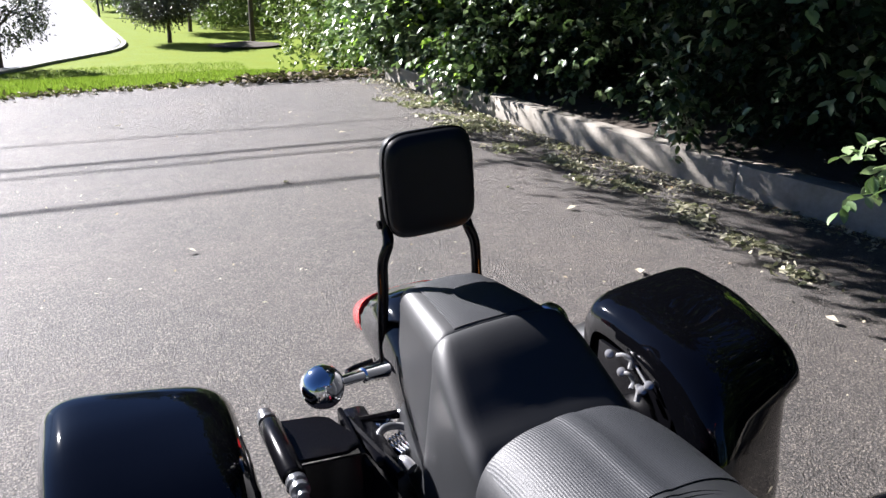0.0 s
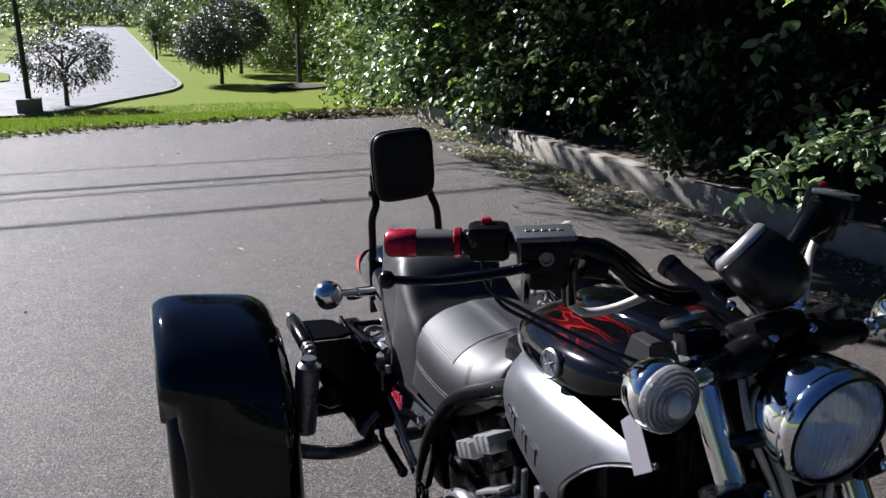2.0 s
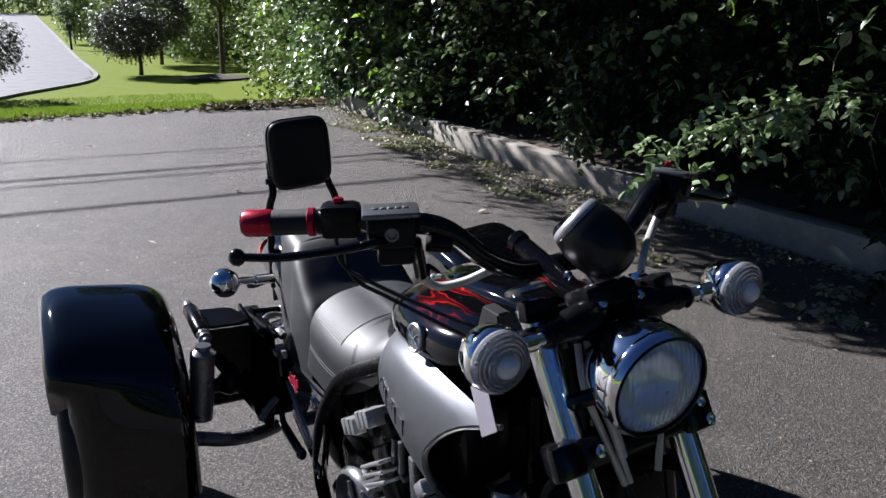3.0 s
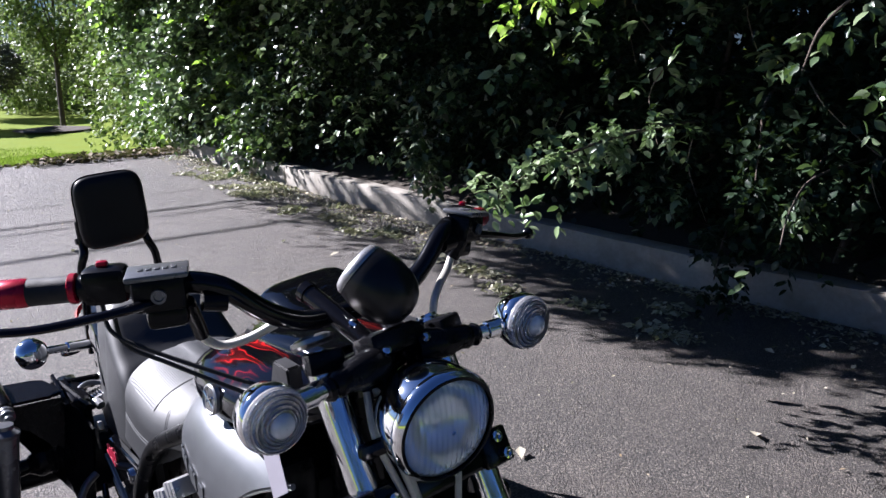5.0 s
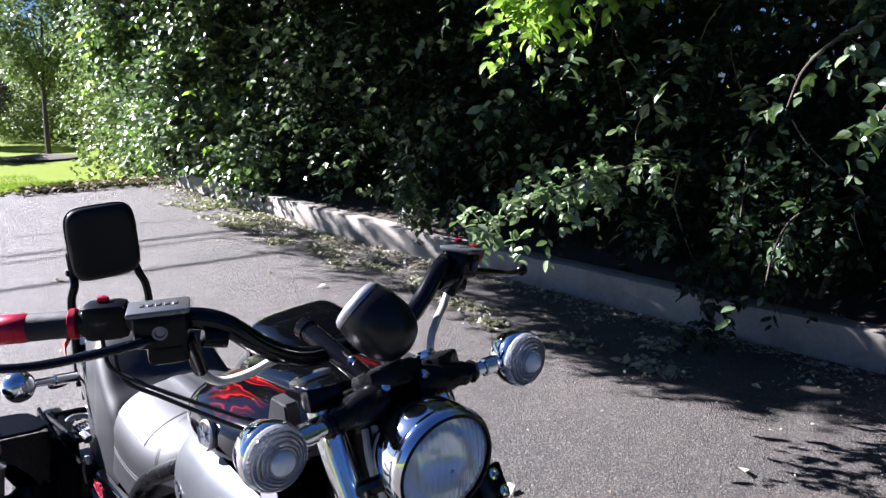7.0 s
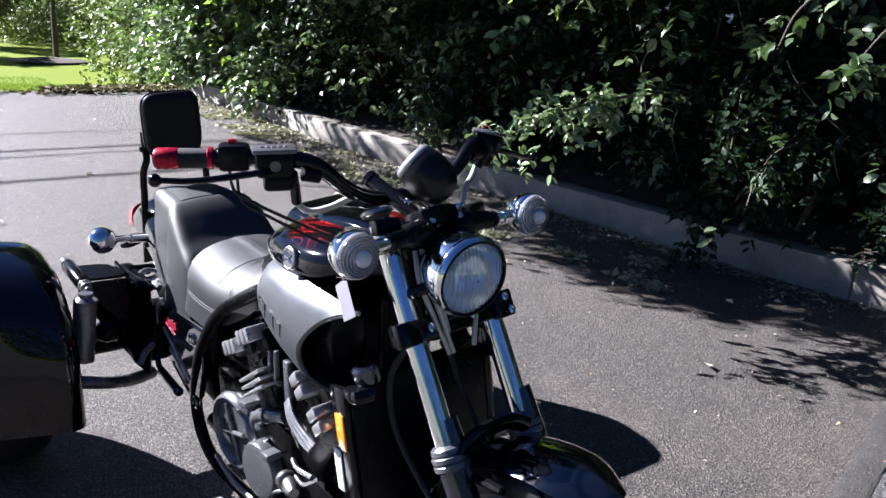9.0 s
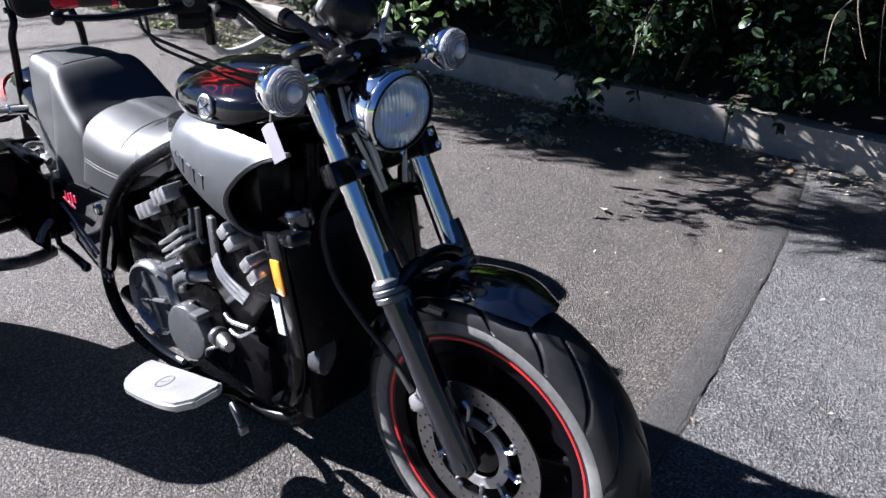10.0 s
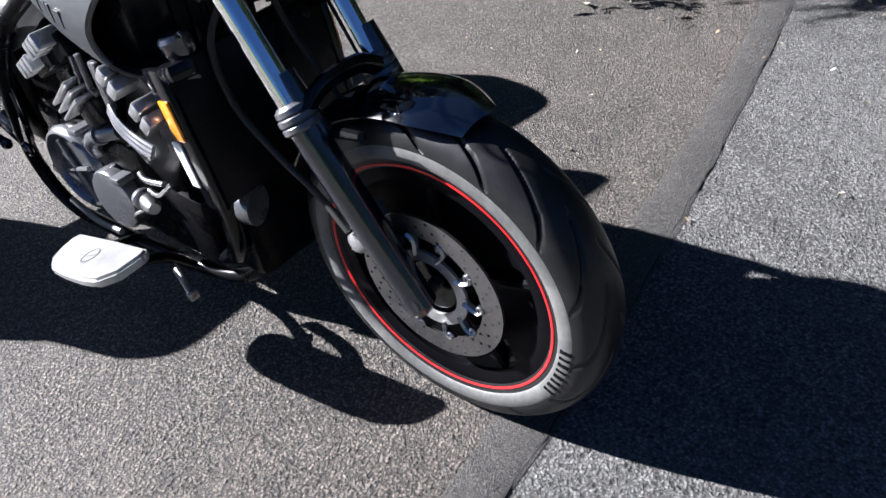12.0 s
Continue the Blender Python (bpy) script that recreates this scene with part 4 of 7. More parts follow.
def tyre_mesh(centre, rr, rim_r, half, nt=960, grooves=15, tread=True):
    """A tyre with a round crown and curved grooves cut into its tread."""
    m = 121 if tread else 41
    th = np.linspace(0, 2 * np.pi, nt, endpoint=False)[:, None]
    u = np.linspace(-1, 1, m)[None]
    ang = u * 2.35
    depth = rr - rim_r
    r = rim_r + depth * (0.42 + 0.58 * np.cos(np.clip(np.abs(ang), 0, 1.57)) ** 0.75)
    r = np.where(np.abs(ang) > 1.57, rim_r + depth * (0.42 - 0.42 * (np.abs(ang) - 1.57) / 0.78), r)
    x = half * np.sign(u) * np.minimum(np.sin(np.clip(np.abs(ang), 0, 1.57)) ** 0.85, 1) * np.where(np.abs(ang) > 1.57, 1 - 0.18 * np.clip((np.abs(ang) - 1.57) / 0.78, 0, 1) ** 1.5, 1)
    r, x = np.broadcast_to(r, (nt, m)).copy(), np.broadcast_to(x, (nt, m)).copy()
    if tread:
        step = 2 * np.pi / grooves
        for sgn, shift in ((1, 0.0), (-1, 0.5)):
            s = np.clip(u * sgn, 0, 1)
            c = shift * step + 1.05 * s ** 0.8 - 0.55 * s ** 3
            dd = np.abs((th - c + step / 2) % step - step / 2) * rr
            r -= 0.011 * np.clip(1.9 * (1 - dd / 0.009), 0, 1) * np.clip((u * sgn - 0.04) / 0.03, 0, 1) * np.clip((0.6 - u * sgn) / 0.03, 0, 1)
            c2 = (shift + 0.5) * step + 0.7 * s - 0.2 * s ** 3
            dd = np.abs((th - c2 + step / 2) % step - step / 2) * rr
            r -= 0.009 * np.clip(1.9 * (1 - dd / 0.007), 0, 1) * np.clip((u * sgn - 0.3) / 0.03, 0, 1) * np.clip((0.62 - u * sgn) / 0.03, 0, 1)
    v = np.stack([centre[0] + x, centre[1] + r * np.cos(th), centre[2] + r * np.sin(th)], -1).reshape(-1, 3)
    i = np.arange(nt)[:, None] * m + np.arange(m - 1)[None]
    j = ((np.arange(nt) + 1) % nt)[:, None] * m + np.arange(m - 1)[None]
    f = np.stack([i, i + 1, j + 1, j], -1).reshape(-1, 4)
    return v, f


def put_arrays(name, vf, material, parent, m=None, label=""):
    v, f = vf
    if m is not None:
        v = v @ np.array(m.to_3x3()).T + np.array(m.translation)
    ob = arrays_mesh(name, v, f, material, parent, True)
    if label:
        tagged(ob, label)
    return ob


FT, FR = 0.324, 0.239
put_arrays("tyre", tyre_mesh(AXLE, FT, FR - 0.008, 0.062), M_TYRE, wheel, STEER, "worn road tyre with curved tread grooves")
for s in (-1, 1):
    put("sidewall", lathe([(FR + 0.002, s * 0.052), (FR + 0.008, s * 0.0545), (FR + 0.009, s * 0.057), (FR + 0.014, s * 0.0615), (FR + 0.024, s * 0.0635), (FR + 0.034, s * 0.063), (FR + 0.042, s * 0.0605), (FR + 0.046, s * 0.0575), (FR + 0.04, s * 0.05)], AXLE, (1, 0, 0), 128, False), M_SIDEWALL, wheel, "dusty grey tyre sidewall", STEER)
put("rim", [lathe([(FR - 0.012, s * 0.03), (FR - 0.03, s * 0.032), (FR - 0.034, s * 0.046), (FR, s * 0.052), (FR + 0.004, s * 0.050), (FR + 0.004, s * 0.046)], AXLE, (1, 0, 0), 96, False) for s in (-1, 1)]
    + [lathe([(FR - 0.03, -0.034), (FR - 0.055, -0.02), (0.07, -0.012), (0.05, -0.03), (0.05, 0.03), (0.07, 0.012), (FR - 0.055, 0.02), (FR - 0.03, 0.034)], AXLE, (1, 0, 0), 96, False)], M_RIM, wheel, "black rim", STEER)
for s in (-1, 1):
    put("rim_stripe", lathe([(FR - 0.004, s * 0.0545), (FR + 0.0, s * 0.056), (FR + 0.0015, s * 0.0555), (FR + 0.001, s * 0.051), (FR - 0.004, s * 0.0505)], AXLE, (1, 0, 0), 120, False), M_STRIPE, wheel, "red rim stripe", STEER)
spokes = []
for k in range(5):
    a = 2 * math.pi * k / 5 + 0.3
    d = Vector((0, math.cos(a), math.sin(a)))
    for s in (-1, 1):
        spokes.append(tube([AXLE + d * 0.045 + Vector((s * 0.03, 0, 0)), AXLE + d * 0.12 + Vector((s * 0.026, 0, 0)), AXLE + d * (FR - 0.03) + Vector((s * 0.03, 0, 0))], [0.014, 0.009], 8, 3))
puts("spoke", spokes, M_RIM, wheel, "", STEER)
for s in (-1, 1):
    dx = s * 0.066
    R0, R1 = 0.110, 0.152
    disc = put("brake_disc", lathe([(R0, dx - 0.0025), (R1, dx - 0.0025), (R1, dx + 0.0025), (R0, dx + 0.0025), (R0, dx - 0.0025)], AXLE, (1, 0, 0), 90, False), M_STEEL, wheel, "drilled steel brake disc", STEER)
    holes, arms, studs = [], [], []
    for k in range(48):
        a = 2 * math.pi * k / 48
        for q, off in ((0.118, 0.0), (0.131, 0.035), (0.144, 0.07)):
            if (k + int(q * 1000)) % 2 == 0:
                d = Vector((0, math.cos(a + off), math.sin(a + off)))
                holes.append(lathe([(0.0032, -0.0001), (0.0032, 0.0004)], AXLE + d * q + Vector((dx + s * 0.0026, 0, 0)), (s, 0, 0), 8))
    tagged(put("drilling", holes, M_CRACK, disc, "", STEER), kind="stuff")
    for k in range(10):
        a = 2 * math.pi * k / 10
        d, e = Vector((0, math.cos(a), math.sin(a))), Vector((0, -math.sin(a), math.cos(a)))
        arms.append(tube([AXLE + d * 0.072 + Vector((dx, 0, 0)), AXLE + d * 0.1 + e * 0.01 + Vector((dx, 0, 0)), AXLE + d * 0.113 + Vector((dx, 0, 0))], [0.009, 0.008], 6, 3, 0.5))
        studs.append(lathe([(0.0085, -0.001), (0.0085, 0.004), (0.006, 0.006), (0.003, 0.006), (0.003, 0.003)], AXLE + d * 0.106 + Vector((dx, 0, 0)), (s, 0, 0), 14))
    hub = (lathe([(0.058, dx - 0.003), (0.08, dx - 0.003), (0.08, dx + 0.003), (0.058, dx + 0.003), (0.058, dx - 0.003)], AXLE, (1, 0, 0), 60, False))
    put("carrier", hub, M_ALU, disc, "grey disc carrier", STEER)
    puts("carrier_arm", arms, M_ALU, disc, "", STEER)
    puts("rivet", studs, M_STEEL, disc, "", STEER)
# raised marks on the sidewall in place of the maker's lettering
marks = []
for k in range(8):
    a = math.radians(-29 + k * 3.6)
    d = Vector((0, -math.cos(a), math.sin(a)))
    c = AXLE + d * 0.266 + Vector((-0.0626, 0, 0))
    b = rbox((0, 0, 0), (0.004, 0.0085 if k % 2 else 0.006, 0.02), 0.001)
    b.transform(Matrix.Translation(c) @ Matrix.Rotation(-a + math.pi / 2, 4, "X"))
    marks.append(b)
puts("sidewall_mark", marks, M_SATIN, wheel, "", STEER)
put("axle", [lathe([(0.011, -0.11), (0.016, -0.108), (0.016, -0.095), (0.013, -0.09), (0.013, 0.09), (0.016, 0.095), (0.016, 0.11)], AXLE, (1, 0, 0), 20)], M_STEEL, wheel, "steel axle", STEER)

# -- fork --
for s in (-1, 1):
    x = 0.006 + s * 0.094
    f = put("fork_leg", tube([leg(0.31, x), leg(0.33, x), leg(0.45, x), leg(0.625, x)], 0.029, 24, 2), M_SLIDER, trike, "dark painted fork slider", STEER)
    put("dust_collar", [lathe([(0.030, -0.012), (0.034, -0.008), (0.034, 0.0), (0.031, 0.003), (0.034, 0.006), (0.034, 0.014), (0.03, 0.017), (0.032, 0.02), (0.031, 0.028), (0.024, 0.034)], leg(0.632, x), FORK, 24)], M_COVER, f, "grey dust collar", STEER)
    put("tube", tube([leg(0.63, x), leg(1.005, x)], 0.0215, 24, 1), M_CHROME, f, "chrome fork tube", STEER)
    put("cap", [lathe([(0.022, 0), (0.0235, 0.003), (0.0235, 0.016), (0.016, 0.022), (0.016, 0.026), (0.006, 0.026)], leg(1.005, x), FORK, 24)], M_CHROME, f, "chrome fork cap", STEER)
    put("axle_clamp", [rbox(AXLE + Vector((x + 0.018 - AXLE.x, 0.0, -0.004)), (0.042, 0.046, 0.046), 0.012), lathe([(0.02, -0.02), (0.02, 0.024), (0.012, 0.026)], AXLE + Vector((x + 0.018 - AXLE.x, 0, 0)), (s, 0, 0), 20)], M_SLIDER, f, "", STEER)
    put("guard", tube([leg(0.60, x + 0.012, -0.012), leg(0.665, x + 0.012, -0.013), leg(0.70, x + 0.012, -0.012)], [0.022, 0.019], 12, 2, 0.8), M_SLIDER, f, "dark plastic fork guard", STEER)
    cal = put("brake_caliper", [rbox(AXLE + Vector((s * 0.07, 0.098, 0.095)), (0.05, 0.055, 0.10), 0.014, (-35, 0, 0)), lathe([(0.018, 0), (0.02, 0.004), (0.02, 0.02), (0.012, 0.024)], AXLE + Vector((s * 0.09, 0.10, 0.115)), (s, 0, 0), 18), lathe([(0.018, 0), (0.02, 0.004), (0.02, 0.02), (0.012, 0.024)], AXLE + Vector((s * 0.09, 0.118, 0.08)), (s, 0, 0), 18)], M_ALU, trike, "grey cast brake caliper", STEER)
    puts("bolt", [lathe([(0.008, 0), (0.008, 0.008), (0.004, 0.009)], AXLE + Vector((s * 0.098, q, w)), (s, 0, 0), 6) for q, w in ((0.075, 0.13), (0.13, 0.06))], M_CHROME, cal, "", STEER)
put("fork_brace", [tube([leg(0.64, -0.088, -0.02), leg(0.66, -0.04, -0.03), leg(0.66, 0.04, -0.03), leg(0.64, 0.088, -0.02)], 0.012, 10, 4, 1.4)], M_SATIN, trike, "black fork brace", STEER)
low = put("lower_clamp", [rbox(leg(0.842), (0.25, 0.052, 0.045), 0.008, (-28, 0, 0)), rbox(leg(0.842, -0.115, -0.022), (0.05, 0.02, 0.045), 0.004, (-28, 0, 0)), rbox(leg(0.842, 0.115, -0.022), (0.05, 0.02, 0.052), 0.004, (-28, 0, 0))], M_SATIN, trike, "black lower fork clamp", STEER)
puts("bolt", [lathe([(0.0085, 0), (0.0085, 0.004), (0.0045, 0.005), (0.0045, 0.002)], leg(0.842 + q, w, -0.034), (0, -0.88, 0.47), 12) for q, w in ((0.012, 0.118), (-0.012, 0.126), (0.0, -0.07), (0.0, 0.03))], M_CHROME, low, "bright bolt", STEER)
put("upper_clamp", [rbox(leg(0.985, 0, 0.012), (0.245, 0.07, 0.028), 0.008, (-28, 0, 0)), lathe([(0.03, -0.03), (0.03, 0.03), (0.02, 0.034)], leg(0.985, 0, 0.05), FORK, 24)], M_SATIN, trike, "black upper fork clamp", STEER)
put("steering_stem", [tube([leg(0.84, 0, 0.06), leg(0.98, 0, 0.06)], 0.03, 20, 1)], M_ENGINE, trike, "", STEER)

# -- front fender --
rows = []
for i in range(27):
    a = math.radians(107 - i * 3.05)
    tip = max(0.0, 1 - i / 6.0) ** 1.5
    row = []
    for j in range(17):
        u = -1 + 2 * j / 16
        r = 0.352 - 0.026 * abs(u) ** 2.2 - 0.004 * tip
        b = a - radians(3.0) * tip * abs(u)
        row.append((AXLE.x + 0.006 + u * (0.079 - 0.035 * tip) * (1 - 0.05 * abs(u) ** 4), AXLE.y + r * math.cos(b), AXLE.z + r * math.sin(b)))
    rows.append(row)
put("front_fender", solid(rows, 0.004), M_FENDER, trike, "gloss black front fender", STEER)
for s in (-1, 1):
    put("fender_stay", [tube([leg(0.60, s * 0.07, -0.03), (s * 0.072, 0.06, 0.63), (s * 0.07, 0.10, 0.625)], 0.008, 8, 4)], M_SATIN, trike, "", STEER)

# -- headlight --
HL = Vector((0, 0.24, 0.946))
LAMP_WAY = (0.09, 1, 0.08)
lamp = put("headlight", [lathe([(0.0735, 0.0000), (0.0763, 0.0186), (0.0725, 0.0465), (0.0595, 0.0791), (0.0372, 0.0977), (0.0112, 0.1042)], HL, LAMP_WAY, 48, False)], M_CHROME, trike, "round chrome headlight", STEER)
put("ring", lathe([(0.0684, -0.0112), (0.0725, -0.0130), (0.0767, -0.0074), (0.0781, 0.0000), (0.0767, 0.0056), (0.0725, 0.0056), (0.0684, 0.0000)], HL, LAMP_WAY, 64, False), M_CHROME, lamp, "chrome rim", STEER)
put("reflector", lathe([(0.0670, 0.0019), (0.0614, 0.0186), (0.0465, 0.0391), (0.0279, 0.0502), (0.0112, 0.0539)], HL, LAMP_WAY, 40, False), M_REFLECT, lamp, "", STEER)
put("bulb", lathe([(0.0056, 0.0465), (0.0074, 0.0372), (0.0112, 0.0279), (0.0112, 0.0205), (0.0037, 0.0167)], HL, LAMP_WAY, 16), M_REFLECT, lamp, "", STEER)
lens = put("lens", lathe([(0.0684, 0.0000), (0.0684, -0.0074), (0.0614, -0.0140), (0.0418, -0.0195), (0.0186, -0.0223), (0.0028, -0.0228)], HL, LAMP_WAY, 48, False), M_GLASS, lamp, "fluted clear glass lens", STEER)
lens.visible_shadow = False
put("gasket", lathe([(0.0675, -0.0125), (0.0685, -0.0145), (0.0715, -0.0142), (0.0722, -0.0125)], HL, LAMP_WAY, 64, False), M_PLASTIC, lamp, "black rubber gasket", STEER)
puts("lamp_bracket", [tube([leg(0.90, s * 0.088), (s * 0.075, 0.30, 0.915), (s * 0.06, 0.285, 0.925)], 0.012, 8, 4) for s in (-1, 1)] + [rbox((0, 0.30, 0.87), (0.10, 0.03, 0.03), 0.006)], M_SATIN, trike, "", STEER)
puts("wiring", [tube([(s * 0.05, 0.33, 0.98), (s * 0.06, 0.30, 0.93), (s * 0.05, 0.27, 0.87), (s * 0.03, 0.25, 0.80)], 0.005, 8, 5) for s in (-1.1, -0.8, 0.9)] + [tube([(-0.055, 0.29, 0.94), (-0.045, 0.262, 0.88), (-0.04, 0.25, 0.845)], 0.007, 8, 4)], M_HOSE, trike, "grey hoses beside the headlight", STEER)

# -- front indicators --
for s in (-1, 1):
    C = Vector((s * 0.207, 0.295, 1.014))
    ind = put("front_indicator", lathe([(0.012, 0.05), (0.024, 0.045), (0.036, 0.028), (0.041, 0.01), (0.042, 0.0), (0.040, -0.004)], C, (0, 1, 0), 36, False), M_CHROME, trike, "round chrome turn signal with clear lens", STEER)
    ln = put("lens", lathe([(0.040, -0.004), (0.0405, -0.008)] + [(0.039 - 0.0021 * k, -0.012 - 0.0009 * k - (0.0016 if k % 2 else 0)) for k in range(12)] + [(0.012, -0.026), (0.002, -0.029)], C, (0, 1, 0), 40, False), M_CLEAR, ind, "ribbed clear lens", STEER, 12)
    ln.visible_shadow = False
    put("reflector", lathe([(0.038, -0.003), (0.03, 0.008), (0.016, 0.018), (0.004, 0.02)], C, (0, 1, 0), 28, False), M_REFLECT, ind, "", STEER)
    put("bulb", lathe([(0.009, 0.012), (0.011, 0.0), (0.010, -0.008), (0.004, -0.012)], C, (0, 1, 0), 14), M_REFLECT, ind, "", STEER)
    put("lens_centre", lathe([(0.0155, -0.022), (0.0145, -0.027), (0.010, -0.0315), (0.004, -0.0335), (0.0005, -0.034)], C, (0, 1, 0), 28, False), M_FROST, ind, "frosted white lens centre", STEER)
    puts("lens_rib", [lathe([(r - 0.0009, d), (r, d - 0.0018), (r + 0.0009, d), (r, d + 0.001), (r - 0.0009, d)], C, (0, 1, 0), 48, False) for r, d in ((0.0195, -0.0235), (0.0245, -0.0212), (0.0295, -0.0188), (0.0345, -0.016))], M_STEEL, ind, "bright lens rib", STEER)
    prisms = []
    for k in range(40):
        a = 2 * math.pi * k / 40
        prisms.append(rbox(C + Vector((math.cos(a) * 0.037, -0.0125, math.sin(a) * 0.037)), (0.003, 0.003, 0.0045), 0.0008, (0, -math.degrees(a) + 90, 0), 1))
    tagged(put("prism_ring", prisms, M_CHROME, ind, "", STEER), kind="stuff")
    put("stalk", [lathe([(0.013, 0), (0.013, 0.03), (0.010, 0.032), (0.010, 0.05)], C + Vector((-s * 0.034, 0.012, 0.0)), (-s, 0.1, 0.0), 20)], M_CHROME, ind, "chrome stalk", STEER)
    put("boot", lathe([(0.014, 0.0), (0.017, 0.006), (0.014, 0.012), (0.018, 0.02), (0.016, 0.03), (0.022, 0.05), (0.024, 0.085), (0.02, 0.1)], C + Vector((-s * 0.08, 0.016, 0.0)), (-s, 0.18, 0.03), 20), M_PLASTIC, ind, "black rubber boot", STEER)

# -- gauge, risers, handlebar --
GA = Vector((-0.42, 0.66, 0.62))
G0 = Vector((0.017, 0.335, 1.08))
gauge = put("speedometer", lathe([(0.004, -0.014), (0.015, -0.012), (0.027, -0.006), (0.036, 0.004), (0.042, 0.016), (0.0448, 0.03), (0.0455, 0.042), (0.0446, 0.056), (0.0422, 0.068), (0.0405, 0.074)], G0, GA, 44), M_POD, trike, "black speedometer pod", STEER)
put("bezel", lathe([(0.0398, 0.073), (0.0406, 0.0755), (0.0395, 0.081), (0.036, 0.0855), (0.031, 0.0875)], G0, GA, 44, False), M_ALU, gauge, "silver bezel", STEER)
put("dial", lathe([(0.032, 0.0865), (0.002, 0.087)], G0, GA, 36), M_PLASTIC, gauge, "", STEER)
puts("indicator_box", [rbox((0.085, 0.335, 1.03), (0.045, 0.035, 0.03), 0.005, (-20, 0, 12)), rbox((-0.088, 0.375, 1.02), (0.05, 0.035, 0.03), 0.005, (-20, 0, -12))], M_PLASTIC, trike, "", STEER)
put("clamp_lever", [lathe([(0.026, 0), (0.03, 0.004), (0.03, 0.01), (0.02, 0.014)], (-0.088, 0.398, 1.035), FORK, 24)], M_STEEL, trike, "", STEER)
put("gauge_bracket", [rbox((0.0, 0.35, 1.03), (0.09, 0.06, 0.035), 0.012, (-25, 0, 0))], M_PLASTIC, trike, "", STEER)
for s in (-1, 1):
    put("riser", [tube([(s * 0.042, 0.482, 1.078), (s * 0.03, 0.395, 1.045), (s * 0.022, 0.325, 1.015)], 0.0145, 18, 3), lathe([(0.0165, -0.004), (0.0165, 0.008), (0.013, 0.011)], (s * 0.042, 0.482, 1.078), (s * 0.13, 0.93, 0.34), 18)], M_SATIN, trike, "black tubular handlebar riser", STEER)
    puts("bolt", [lathe([(0.006, 0), (0.006, 0.006), (0.003, 0.008)], (s * 0.042 + q, 0.37 - 0.03 * k, 1.06 - 0.012 * k), (s * 0.2, -0.5, 0.8), 10) for k, q in ((0, 0), (2, -s * 0.01))], M_CHROME, trike, "", STEER)
bar_r = [(0.41, 0.60, 1.142), (0.30, 0.535, 1.142), (0.235, 0.485, 1.142), (0.185, 0.452, 1.132), (0.13, 0.44, 1.085), (0.075, 0.437, 1.057), (0.0, 0.437, 1.052)]
bar = [(x, y, z - 0.008 * min(1, x / 0.2) - 0.24 * max(0.0, x - 0.2)) for x, y, z in bar_r] + [(-x, y, z) for x, y, z in bar_r[-2::-1]]
DROOP = Matrix.Translation((0.2, 0.46, 1.127)) @ Matrix.Rotation(radians(13.5), 4, "Y") @ Matrix.Translation((-0.2, -0.46, -1.135))
put("handlebar", tube(bar, 0.0145, 14, 6), M_SATIN, trike, "black handlebar", STEER)
